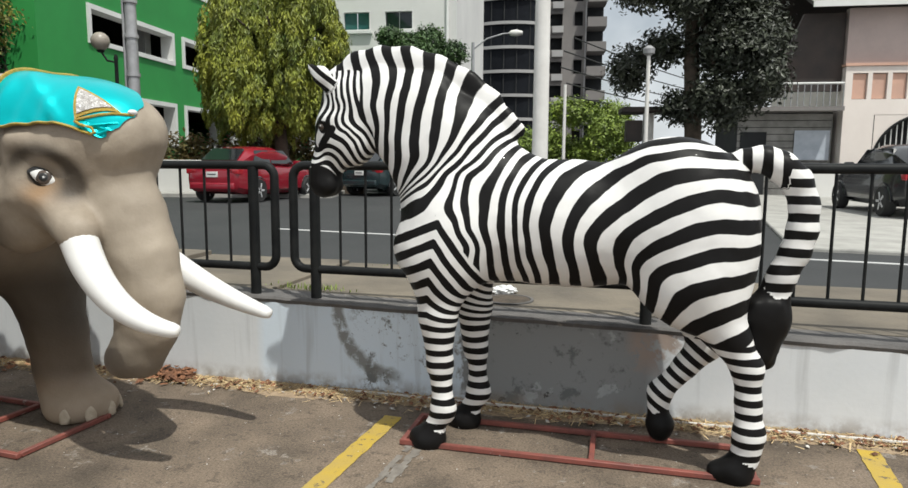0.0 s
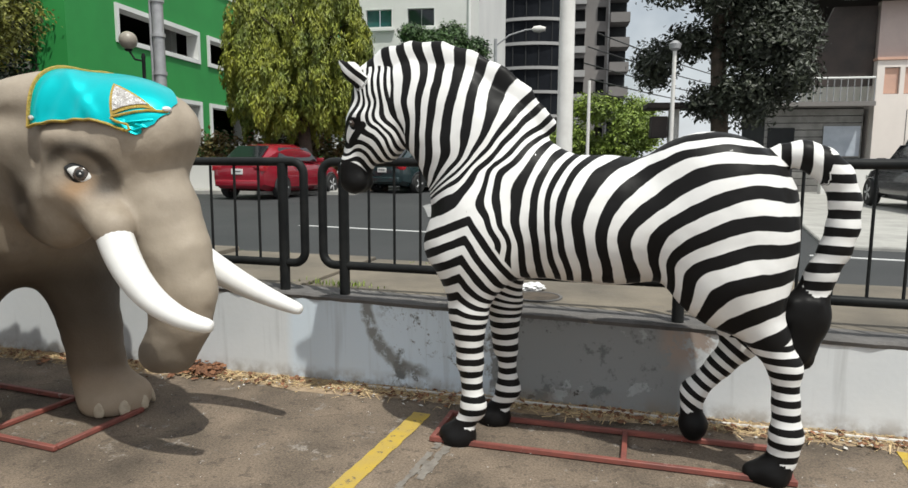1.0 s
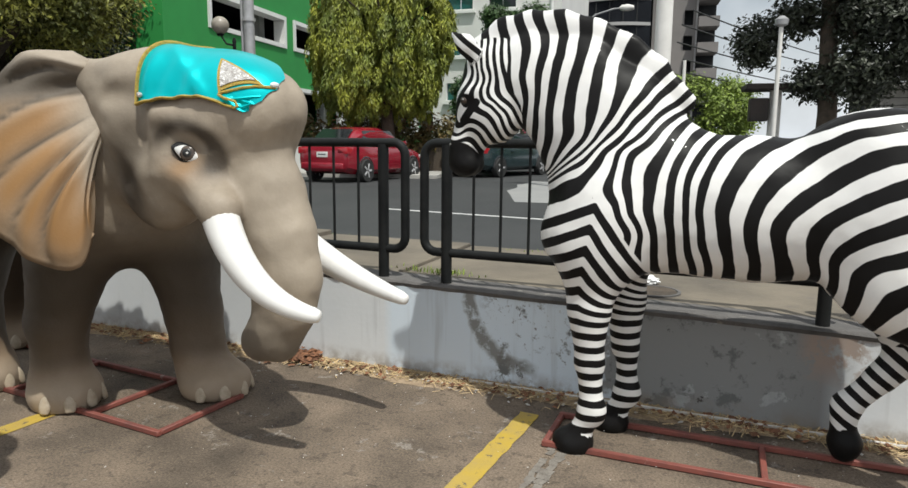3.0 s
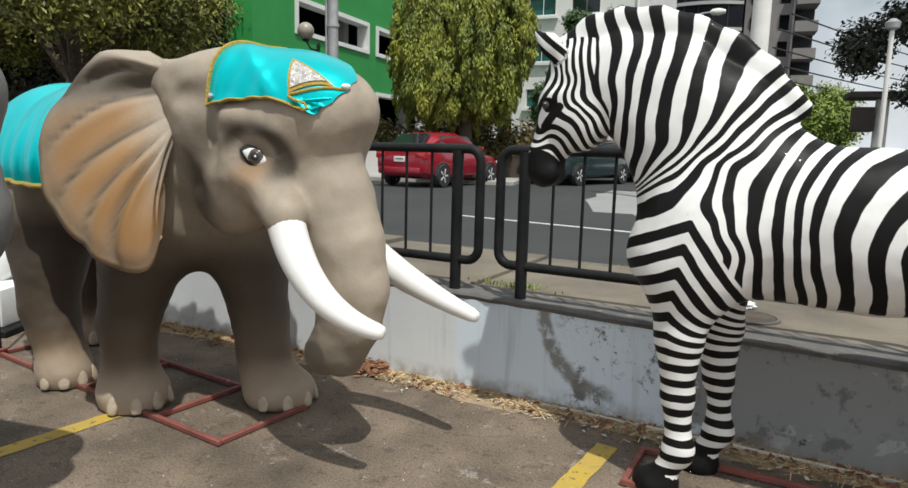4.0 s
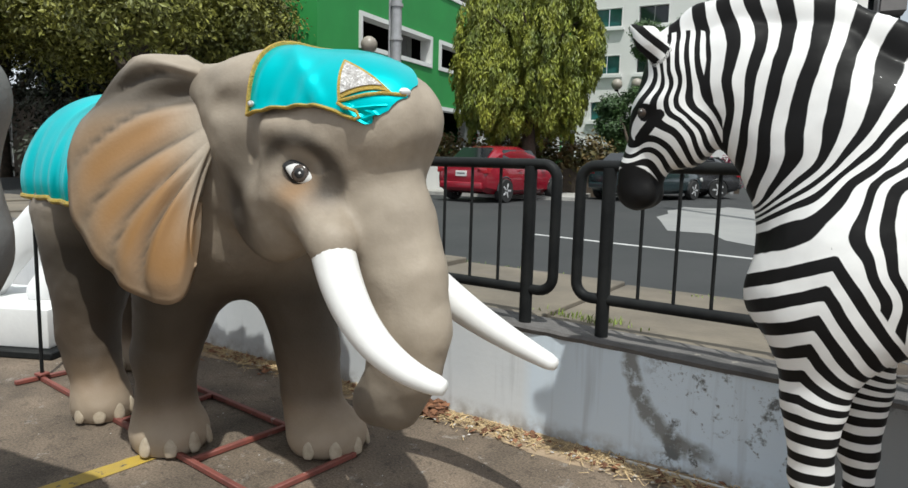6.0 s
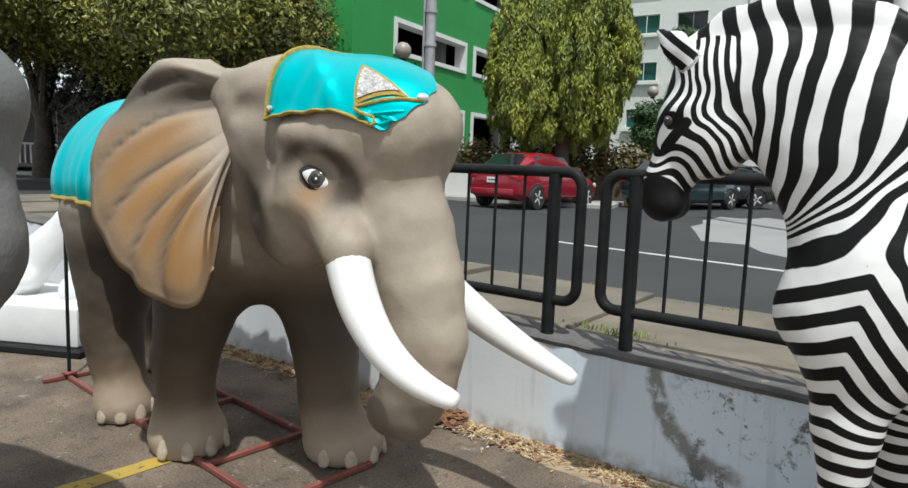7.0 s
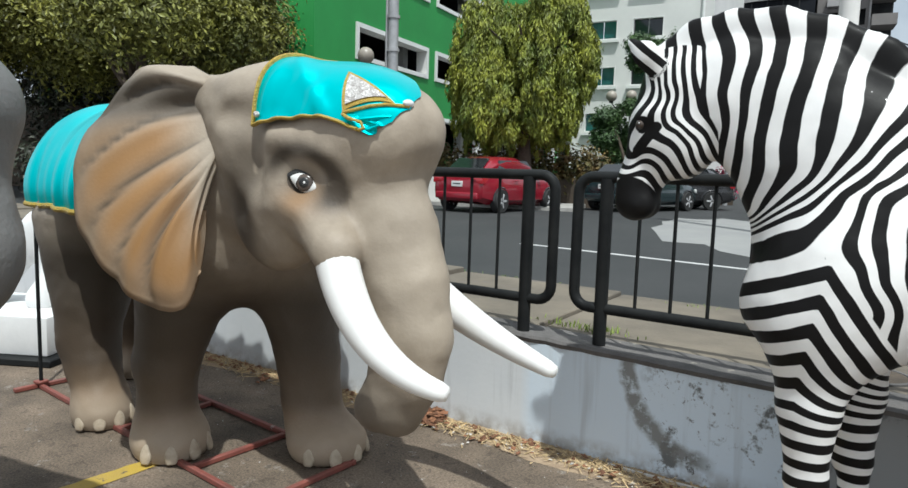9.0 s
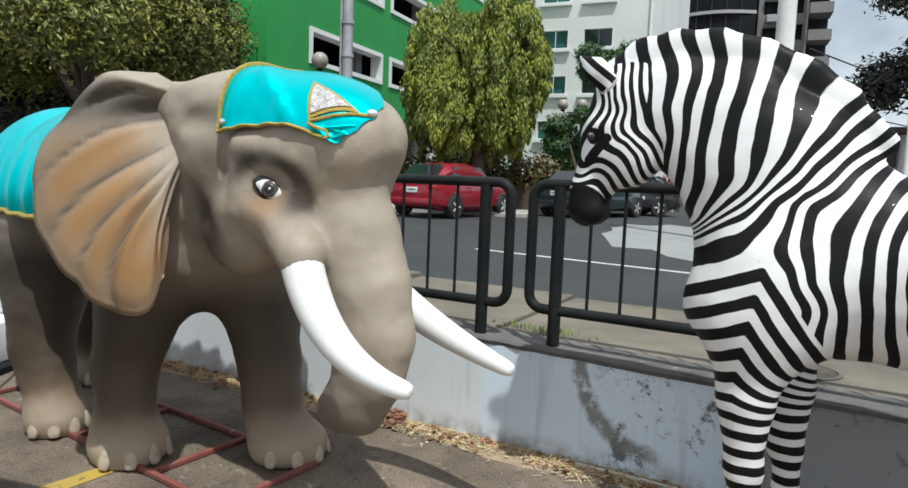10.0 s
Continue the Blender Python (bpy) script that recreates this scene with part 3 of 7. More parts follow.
# the low wall, in bays along its length, with a rough coping
bm = bmesh.new()
xs = [-12 + 0.5 * i for i in range(49)]
for a, b in zip(xs, xs[1:]):
    za, zb = top_z(a), top_z(b)
    va = [bm.verts.new(c) for c in ((a, 0, -0.05), (a, 0, za - 0.035), (a, 0.26, za - 0.035), (a, 0.26, -0.05))]
    vb = [bm.verts.new(c) for c in ((b, 0, -0.05), (b, 0, zb - 0.035), (b, 0.26, zb - 0.035), (b, 0.26, -0.05))]
    for i in range(3):
        bm.faces.new((va[i], vb[i], vb[i + 1], va[i + 1]))
bmesh.ops.remove_doubles(bm, verts=bm.verts, dist=0.001)
tagged(obj("wall_low", bm, M_WALL, m=WALL_M), "low wall in pale grey paint, peeling to dark cement", "wall", kind="structure")
bm = bmesh.new()
rnd = random.Random(4)
n = 240
rows = []
for i in range(n + 1):
    a = -12 + 24 * i / n
    z = top_z(a)
    j = rnd.uniform(-0.008, 0.008)
    rows.append([bm.verts.new(c) for c in ((a, -0.004 + j, z - 0.036), (a, -0.012 + j, z - 0.012), (a, 0.006 + j * 0.6, z + 0.002 + j * 0.4), (a, 0.10, z + rnd.uniform(-0.004, 0.004)), (a, 0.262, z), (a, 0.262, z - 0.036))])
for r0, r1 in zip(rows, rows[1:]):
    for i in range(5):
        bm.faces.new((r0[i], r1[i], r1[i + 1], r0[i + 1]))
tagged(obj("wall_coping", bm, M_COPING, m=WALL_M), "rough dark cement coping on the low wall", "coping", kind="structure")

# pavement slabs and kerb
rnd = random.Random(5)
pavement = tagged(obj("pavement", boxed(-60, 0.27, 0.2, 60, 1.87, 0.56), M_PAVE, m=WALL_M), "brown stained concrete pavement behind the low wall", "pavement", kind="structure")
x = -12.0
while x < 12:
    w = 1.5
    zz = top_z(x + w / 2) - 0.02
    part("slab", boxed(x + 0.006, 0.275, 0.5, x + w - 0.006, 1.85, zz + rnd.uniform(-0.006, 0.006), 0.008, 1), M_PAVE, pavement)
    x += w
kerb = tagged(obj("kerb", boxed(-60, 1.87, 0.2, 60, 1.996, 0.555, 0.015, 2), M_PAVE, m=WALL_M), "stained concrete kerb along the street", "kerb", kind="structure")

# yellow bay lines, a little worn
def bay_line(x0, y0, x1, y1, w):
    d = Vector((x1 - x0, y1 - y0, 0))
    bm = bmesh.new()
    k = int(d.length / 0.05)
    s = Vector((-d.y, d.x, 0)).normalized() * w / 2
    rr = random.Random(int(x0 * 100))
    prev = None
    for i in range(k + 1):
        c = Vector((x0, y0, 0.004)) + d * i / k
        a, b = bm.verts.new(c + s * (1 + rr.uniform(-0.1, 0.06))), bm.verts.new(c - s * (1 + rr.uniform(-0.1, 0.06)))
        if prev:
            bm.faces.new((prev[0], prev[1], b, a))
        prev = (a, b)
    return tagged(obj("bay_line", bm, M_YELLOW), "worn yellow painted parking bay line on asphalt", "road marking", "yellow bay lines", "structure")


bay_line(-1.13, 0.35, -0.36, 4.06, 0.115)
bay_line(-3.72, -0.2, -2.93, 3.55, 0.115)
bay_line(1.50, 0.2, 2.33, 3.92, 0.115)
bay_line(4.1, 0.0, 4.93, 3.6, 0.115)
# worn cement joint beside the bay line
for off, w in ((0.0, 0.022), (0.055, 0.035)):
    bm = bmesh.new()
    rr = random.Random(int(off * 1000) + 3)
    for i in range(70):
        y = -3.4 + 0.05 * i
        if rr.random() < 0.25:
            continue
        a, b, j = rr.uniform(0.4, 1.1) * w, rr.uniform(0.4, 1.1) * w, rr.uniform(-0.006, 0.006)
        vs = [bm.verts.new(c) for c in ((off - a + j, y, 0.004), (off + b + j, y, 0.004), (off + a + j, y + 0.052, 0.004), (off - b + j, y + 0.052, 0.004))]
        bm.faces.new(vs)
    tagged(obj("cement_joint", bm, M_JOINT, m=pose(-0.19, 3.62, 0, 0, 0, -12)), "worn pale cement joint running across the asphalt", "joint", kind="structure")

# street markings
def flat_mark(name, x0, y0, x1, y1, w, material, label):
    a, b = Vector((x0, y0, ROAD_Z)), Vector((x1, y1, ROAD_Z))
    d = (b - a)
    return tagged(obj(name, boxed(0, -w / 2, -0.01, d.length, w / 2, 0.006), material, m=pose(x0, y0, ROAD_Z, 0, 0, math.degrees(math.atan2(d.y, d.x)))), label, "road marking", kind="structure")


flat_mark("street_line", -3.6, 10.33, 0.9, 9.15, 0.10, M_WHITELINE, "thin white painted line on the street")
flat_mark("street_line", 3.3, 8.15, 9.0, 6.6, 0.10, M_WHITELINE, "thin white painted line on the street")
flat_mark("gutter_line", -8.0, 7.75, -2.2, 7.05, 0.09, M_WHITELINE, "pale gutter line along the kerb")
bm = bmesh.new()
rnd = random.Random(8)
vs = [bm.verts.new((1.9 * math.cos(w) * rnd.uniform(0.75, 1.1), 4.6 * math.sin(w) * rnd.uniform(0.8, 1.1), 0.005)) for w in (2 * math.pi * i / 26 for i in range(26))]
bm.faces.new(vs)
tagged(obj("concrete_patch", bm, M_PATCH, m=pose(-0.9, 15.5, ROAD_Z, 0, 0, 10)), "pale concrete patch in the street", "road patch", kind="structure")
tagged(obj("parking_apron", boxed(2.2, 0, -0.05, 14, 16, 0.05, 0.02, 1), M_KERB, m=pose(1.6, 9.4, ROAD_Z, 0, 0, -14)), "pale concrete parking apron in front of the house", "pavement", kind="structure")
tagged(obj("far_pavement", boxed(-40, 0, -0.05, 3.0, 3.5, 0.12, 0.02, 1), M_KERB, m=pose(-8.4, 19.0, ROAD_Z, 0, 0, 8)), "pale pavement on the far side of the street", "pavement", kind="structure")


def fence_panel(s0, s1, bars, label="black painted tubular steel fence panel on two posts", posts=(0.16, 0.16)):
    """A loop of thick tube with rounded corners, thin upright bars, and two posts bedded in the wall."""
    base = root("fence_panel", WALL_M @ Matrix.Translation((s0, 0.085, 0)), label, "fence", "street fence panels")
    w, r, c = s1 - s0, 0.030, 0.085
    zt, zb = (lambda s: 1.541 + 0.002 * (s0 + s)), (lambda s: (0.826 if s0 < 1.4 else 0.776) - 0.003 * (s0 + s))
    loop = arc((c, 0, zt(0) - c), c, 180, 90, 6) + arc((w - c, 0, zt(w) - c), c, 90, 0, 6) + arc((w - c, 0, zb(w) + c), c, 0, -90, 6) + arc((c, 0, zb(0) + c), c, -90, -180, 6)
    part("rail_loop", tube(bmesh.new(), loop, r, 12, closed=True), M_FENCE, base)
    for s in (posts[0], w - posts[1]):
        bm = tube(bmesh.new(), [(s, -0.004, top_z(s0 + s) - 0.05), (s, -0.004, zt(s) - 0.01)], 0.036, 12)
        part("post", bm, M_FENCE, base)
    step = (w - posts[0] - posts[1]) / (bars + 1)
    for i in range(bars):
        s = posts[0] + step * (i + 1)
        part("bar", tube(bmesh.new(), [(s, 0, zb(s) + 0.01), (s, 0, zt(s) - 0.01)], 0.0095, 8), M_FENCE, base)
    return base


fence_panel(-6.0, -3.72, 9)
fence_panel(-3.58, -1.325, 9)
fence_panel(-1.185, 1.33, 11)
fence_panel(1.47, 3.98, 11)
fence_panel(4.12, 6.6, 11)

# ---- zebra statue: s runs to its tail, b to its left side, z up ----
ZEBRA_M = pose(0.84, 3.73, 0, 0, 0, -7.5) @ Matrix.Diagonal((1, -1, 1, 1))


# painted stripe guides on the zebra's side: (stripe number, then points along and up the statue)
ARM_GUIDE = [(-0.25, (-0.47, 1.82), (-0.60, 1.69), (-0.70, 1.57), (-0.78, 1.45), (-0.83, 1.33))]
NECK_GUIDES = ARM_GUIDE + [
    (-0.25, (-0.94, 1.265), (-1.09, 1.19)),
    (0.25, (-1.07, 1.28), (-0.89, 1.39), (-0.81, 1.51), (-0.69, 1.64), (-0.59, 1.76), (-0.51, 1.85)),
    (1.25, (-1.05, 1.35), (-0.87, 1.50), (-0.75, 1.63), (-0.65, 1.77), (-0.55, 1.90)),
    (2.25, (-0.86, 1.56), (-0.78, 1.69), (-0.75, 1.82), (-0.75, 1.94), (-0.67, 2.05)),
    (3.25, (-0.92, 1.55), (-0.88, 1.69), (-0.87, 1.84), (-0.85, 1.98), (-0.82, 2.11)),
    (4.25, (-1.10, 1.39), (-1.04, 1.50), (-1.00, 1.66), (-0.98, 1.84), (-0.95, 2.00), (-0.95, 2.13)),
    (5.25, (-1.14, 1.47), (-1.10, 1.66), (-1.08, 1.84), (-1.06, 2.00), (-1.08, 2.14)),
    (6.25, (-1.19, 1.55), (-1.17, 1.71), (-1.16, 1.87), (-1.14, 2.02), (-1.19, 2.15)),
    (7.25, (-1.22, 1.74), (-1.24, 1.86), (-1.23, 2.00), (-1.29, 2.14)),
]
FLANK_GUIDES = [
    (0.25, (-0.49, 1.75), (-0.62, 1.62), (-0.74, 1.51), (-0.77, 1.38), (-0.73, 1.26), (-0.67, 1.13)),
    (1.25, (-0.47, 1.70), (-0.57, 1.61), (-0.68, 1.50), (-0.70, 1.38), (-0.67, 1.23), (-0.63, 1.07)),
    (2.25, (-0.45, 1.66), (-0.52, 1.55), (-0.57, 1.45), (-0.59, 1.33), (-0.58, 1.19), (-0.56, 1.01)),
    (3.25, (-0.37, 1.62), (-0.45, 1.52), (-0.49, 1.42), (-0.50, 1.31), (-0.49, 1.16), (-0.48, 0.98)),
    (4.25, (-0.31, 1.59), (-0.38, 1.50), (-0.43, 1.38), (-0.43, 1.25), (-0.42, 1.10), (-0.39, 0.95)),
    (5.25, (-0.24, 1.57), (-0.31, 1.50), (-0.36, 1.38), (-0.38, 1.25), (-0.36, 1.10), (-0.33, 0.93)),
]
HAUNCH_GUIDES = [
    (6.25, (0.51, 1.67), (0.28, 1.67), (0.11, 1.63), (-0.05, 1.57), (-0.22, 1.44), (-0.27, 1.30), (-0.27, 1.17), (-0.24, 1.01)),
    (7.25, (0.52, 1.61), (0.39, 1.62), (0.20, 1.59), (0.07, 1.52), (-0.06, 1.41), (-0.14, 1.30), (-0.16, 1.19), (-0.14, 1.05)),
    (8.25, (0.52, 1.52), (0.39, 1.51), (0.23, 1.46), (0.12, 1.38), (0.01, 1.29), (-0.06, 1.18), (-0.03, 1.04)),
    (9.25, (0.66, 1.40), (0.55, 1.42), (0.39, 1.38), (0.24, 1.31), (0.12, 1.22), (0.09, 1.12), (0.11, 1.00)),
]
RUMP_GUIDES = [
    (10.25, (0.66, 1.27), (0.55, 1.27), (0.40, 1.24), (0.24, 1.16), (0.16, 1.05)),
    (11.25, (0.66, 1.15), (0.53, 1.15), (0.38, 1.10), (0.25, 0.99)),
    (12.25, (0.64, 1.02), (0.51, 1.00), (0.38, 0.94), (0.33, 0.83)),
    (13.25, (0.61, 0.87), (0.50, 0.81), (0.43, 0.76)),
]
HEAD_GUIDES = [
    (4.25, (-1.484, 1.898), (-1.485, 1.846), (-1.505, 1.808)),
    (3.25, (-1.513, 1.908), (-1.530, 1.849), (-1.554, 1.815)),
    (1.25, (-1.590, 1.553), (-1.547, 1.561), (-1.510, 1.539), (-1.487, 1.501)),
    (2.25, (-1.598, 1.579), (-1.557, 1.611), (-1.511, 1.607), (-1.472, 1.578), (-1.458, 1.510)),
    (3.25, (-1.570, 1.626), (-1.509, 1.652), (-1.461, 1.630), (-1.424, 1.586), (-1.396, 1.543)),
    (4.25, (-1.463, 1.697), (-1.417, 1.675), (-1.381, 1.624), (-1.363, 1.573)),
    (5.25, (-1.467, 1.911), (-1.446, 1.851), (-1.455, 1.778), (-1.400, 1.726), (-1.355, 1.675), (-1.335, 1.607)),
    (6.25, (-1.433, 1.939), (-1.415, 1.887), (-1.426, 1.814), (-1.418, 1.770), (-1.358, 1.719), (-1.310, 1.640)),
    (7.25, (-1.399, 1.952), (-1.387, 1.886), (-1.377, 1.814), (-1.356, 1.763), (-1.300, 1.720), (-1.273, 1.663)),
    (8.25, (-1.361, 1.950), (-1.328, 1.855), (-1.297, 1.790), (-1.258, 1.719)),
]


def stripe_field(guides, s, z):
    """A smooth field over the statue's side that takes each guide's number along its line."""
    pts = np.array([q for g in guides for q in g[1:]], float)
    val = np.array([g[0] for g in guides for _ in g[1:]], float)
    n = len(pts)
    kernel = lambda d2: 0.5 * d2 * np.log(d2 + 1e-9)
    K = kernel(((pts[:, None] - pts[None]) ** 2).sum(2)) + np.eye(n) * 0.0006
    T = np.c_[np.ones(n), pts]
    A = np.block([[K, T], [T.T, np.zeros((3, 3))]])
    w = np.linalg.solve(A, np.r_[val, 0, 0, 0])
    out = w[n] + w[n + 1] * s + w[n + 2] * z
    for i in range(n):
        out = out + w[i] * kernel((s - pts[i, 0]) ** 2 + (z - pts[i, 1]) ** 2)
    return out


def zebra():
    P = []
    C, B = (lambda *a, **k: P.append(Cone(*a, **k))), (lambda *a, **k: P.append(Ball(*a, **k)))
    B("torso", (-0.74, 0, 1.24), (0.36, 0.275, 0.345))
    B("torso", (-0.22, 0, 1.245), (0.62, 0.285, 0.342), k=0.12)
    B("torso", (0.36, 0, 1.30), (0.40, 0.285, 0.39), k=0.12)
    B("torso", (0.30, 0.10, 1.50), (0.26, 0.13, 0.185), k=0.08)
    B("torso", (0.30, -0.10, 1.50), (0.26, 0.13, 0.185), k=0.08)
    B("torso", (-0.80, 0.15, 1.14), (0.24, 0.17, 0.30), k=0.08)
    B("torso", (-0.80, -0.15, 1.14), (0.24, 0.17, 0.30), k=0.08)
    B("torso", (-0.93, 0.10, 1.10), (0.20, 0.15, 0.17), k=0.08)
    B("torso", (-0.93, -0.10, 1.10), (0.20, 0.15, 0.17), k=0.08)
    C("neck", (-0.70, 0, 1.38), 0.36, (-0.85, 0, 1.60), 0.335, sb=0.56, k=0.14)
    C("neck", (-0.85, 0, 1.60), 0.335, (-1.02, 0, 1.78), 0.285, sb=0.50, k=0.05)
    C("neck", (-1.02, 0, 1.78), 0.285, (-1.24, 0, 1.88), 0.215, sb=0.48, k=0.05)
    C("neck", (-1.24, 0, 1.88), 0.215, (-1.38, 0, 1.89), 0.155, sb=0.55, k=0.05)
    # mane along the crest
    crest = [(-1.50, 2.02), (-1.38, 2.10), (-1.24, 2.125), (-1.08, 2.115), (-0.92, 2.065), (-0.76, 1.985), (-0.63, 1.88), (-0.54, 1.78), (-0.47, 1.74)]
    for p, q in zip(crest, crest[1:]):
        C("neck", (p[0], 0, p[1]), 0.078, (q[0], 0, q[1]), 0.078 if q[0] < -0.6 else 0.05, sb=0.45, k=0.03)
    # head, hanging
    C("head", (-1.44, 0, 1.91), 0.150, (-1.47, 0, 1.75), 0.155, sb=0.72, k=0.06)
    B("head", (-1.425, 0.035, 1.70), (0.15, 0.085, 0.165), k=0.04)
    B("head", (-1.425, -0.035, 1.70), (0.15, 0.085, 0.165), k=0.04)
    C("head", (-1.50, 0, 1.74), 0.130, (-1.575, 0, 1.53), 0.092, sb=0.72, k=0.05)
    C("head", (-1.575, 0, 1.53), 0.092, (-1.595, 0, 1.44), 0.084, sb=0.88, k=0.03)
    B("head", (-1.56, 0.045, 1.425), (0.065, 0.048, 0.055), k=0.04)
    B("head", (-1.56, -0.045, 1.425), (0.065, 0.048, 0.055), k=0.04)
    for e in (1, -1):
        C("head", (-1.545, e * 0.080, 1.795), 0.032, (-1.49, e * 0.095, 1.80), 0.03, k=0.04)
        C("ear", (-1.485, e * 0.075, 1.955), 0.046, (-1.55, e * 0.110, 2.035), 0.055, sb=0.5, k=0.02)
        C("ear", (-1.55, e * 0.110, 2.035), 0.055, (-1.622, e * 0.125, 2.095), 0.016, sb=0.5, k=0.02)
    # fore legs
    for b, o, dz in ((0.165, -0.01, 0), (-0.165, 0.12, 0.0)):
        C("foreleg", (-0.85 + o * 0.5, b, 1.02), 0.155, (-0.85 + o, b, 0.74), 0.105, sb=0.85, k=0.10)
        C("foreleg", (-0.85 + o, b, 0.74), 0.105, (-0.84 + o, b, 0.48), 0.070, k=0.03)
        B("foreleg", (-0.835 + o, b, 0.47), (0.068, 0.062, 0.075), k=0.03)
        C("foreleg", (-0.83 + o, b, 0.44), 0.060, (-0.822 + o, b, 0.26), 0.055, k=0.03)
        B("foreleg", (-0.815 + o, b, 0.215), (0.074, 0.066, 0.075), k=0.04)
        C("foreleg", (-0.825 + o, b, 0.19), 0.060, (-0.87 + o, b, 0.10), 0.058, k=0.03)
        C("hoof", (-0.875 + o, b, 0.095), 0.062, (-0.905 + o, b, 0.045), 0.088, k=0.015)
        C("hoof", (-0.87 + o, b, 0.045), 0.075, (-0.96 + o, b, 0.04), 0.055, k=0.02)
    # standing hind leg
    B("torso", (0.43, 0.15, 1.12), (0.31, 0.16, 0.37), k=0.10)
    B("torso", (0.42, -0.15, 1.12), (0.31, 0.16, 0.37), k=0.10)
    C("hindleg", (0.47, 0.17, 0.96), 0.19, (0.62, 0.17, 0.73), 0.095, sb=0.8, k=0.10)
    C("hindleg", (0.62, 0.17, 0.73), 0.092, (0.71, 0.17, 0.58), 0.074, k=0.05)
    C("hindleg", (0.71, 0.17, 0.58), 0.070, (0.722, 0.17, 0.40), 0.062, k=0.04)
    C("hindleg", (0.722, 0.17, 0.40), 0.062, (0.735, 0.17, 0.26), 0.066, k=0.03)
    C("hindleg", (0.735, 0.17, 0.23), 0.075, (0.725, 0.17, 0.13), 0.070, k=0.04)
    C("hoof", (0.715, 0.17, 0.11), 0.068, (0.68, 0.17, 0.05), 0.088, k=0.015)
    C("hoof", (0.69, 0.17, 0.045), 0.078, (0.60, 0.17, 0.04), 0.055, k=0.02)
    # raised hind leg
    C("hindraised", (0.45, -0.17, 0.96), 0.19, (0.56, -0.17, 0.62), 0.095, sb=0.8, k=0.10)
    C("hindraised", (0.56, -0.17, 0.60), 0.085, (0.46, -0.17, 0.47), 0.066, k=0.05)
    C("hindraised", (0.46, -0.17, 0.47), 0.064, (0.33, -0.17, 0.31), 0.060, k=0.03)
    C("hindraised", (0.33, -0.17, 0.30), 0.066, (0.32, -0.17, 0.21), 0.058, k=0.04)
    C("hoof", (0.325, -0.17, 0.19), 0.060, (0.335, -0.17, 0.12), 0.080, k=0.015)
    C("hoof", (0.335, -0.17, 0.12), 0.078, (0.335, -0.17, 0.085), 0.066, k=0.02)
    # tail with its tuft
    tail = [(0.66, 1.595), (0.76, 1.588), (0.84, 1.55), (0.91, 1.485), (0.950, 1.37), (0.950, 1.25), (0.924, 1.14), (0.870, 1.02), (0.845, 0.95)]
    for i, (p, q) in enumerate(zip(tail, tail[1:])):
        C("tail", (p[0], 0.02, p[1]), (0.050, 0.062, 0.070)[i] if i < 3 else 0.070 - 0.001 * i, (q[0], 0.02, q[1]), (0.062, 0.070, 0.072)[i] if i < 3 else 0.069 - 0.001 * i, k=0.04)
    C("tuft", (0.845, 0.02, 0.95), 0.072, (0.795, 0.03, 0.79), 0.128, sb=0.6, k=0.03)
    C("tuft", (0.795, 0.03, 0.79), 0.128, (0.812, 0.03, 0.585), 0.058, sb=0.6, k=0.03)
    C("tuft", (0.69, 0.03, 0.86), 0.030, (0.77, 0.03, 0.60), 0.045, sb=0.6, k=0.05)
    for e in (-1, 0, 1):
        C("tuft", (0.80 + 0.055 * e, 0.085, 0.88), 0.018, (0.78 + 0.035 * e, 0.070, 0.60), 0.018, k=0.03)
    verts, faces = solid_net(P, (-1.85, -0.42, -0.02), (1.10, 0.42, 2.28), 0.0135)
    verts = knead(verts, faces, 0.007, 0.002)
    V = verts.astype(np.float32)
    names = ["torso", "neck", "head", "ear", "foreleg", "hindleg", "hindraised", "hoof", "tail", "tuft"]
    D = np.stack([np.min([g(V) for g in P if g.region == k and not g.carve], 0) for k in names], 1)
    reg = D.argmin(1)
    s, b, z = V[:, 0], V[:, 1], V[:, 2]
    ph = np.zeros(len(V))
    is_ = lambda k: reg == names.index(k)
    # stripes follow painted guide lines: neck and trunk fields, parted by the white arm from breast to withers
    neck = stripe_field(NECK_GUIDES, s, z) - 0.11
    body = stripe_field(ARM_GUIDE + FLANK_GUIDES + HAUNCH_GUIDES + RUMP_GUIDES, s, z) - 0.11
    mask_b = np.clip(np.maximum(np.minimum((neck + 0.36) * 0.10, -0.30 - s), -0.84 - s), -0.2, 0.2)
    # chevrons over the shoulder that turn into rings down the fore leg
    sL = -0.82 - 0.17 * np.clip(1.28 - z, 0, 0.45)
    g = np.where(z > 0.78, (z - 1.30) / 0.10, -5.2 + (z - 0.78) / 0.070)
    chev = g + np.where(s < sL, 0.43, 1.19) * np.abs(s - sL) / 0.10 * sm(z, 0.62, 0.92)
    ph_c = chev + 0.64
    front = sm(-s, 0.86, 0.98) * (1 - sm(chev, 1.2, 2.6))
    neck = neck + front * (-0.36 + 0.57 * chev - neck)
    mask_c = np.minimum(-chev * 0.06, -0.50 - s)
    def put(mask, phase):
        return np.where(mask > mask_c, phase, ph_c), np.maximum(mask, mask_c)
    other = lambda k: np.delete(D, [names.index(q) for q in k], 1).min(1) - np.min([D[:, names.index(q)] for q in k], 0)
    # rings of the hind legs
    hind = np.minimum(0.70 - z, s - 0.30)
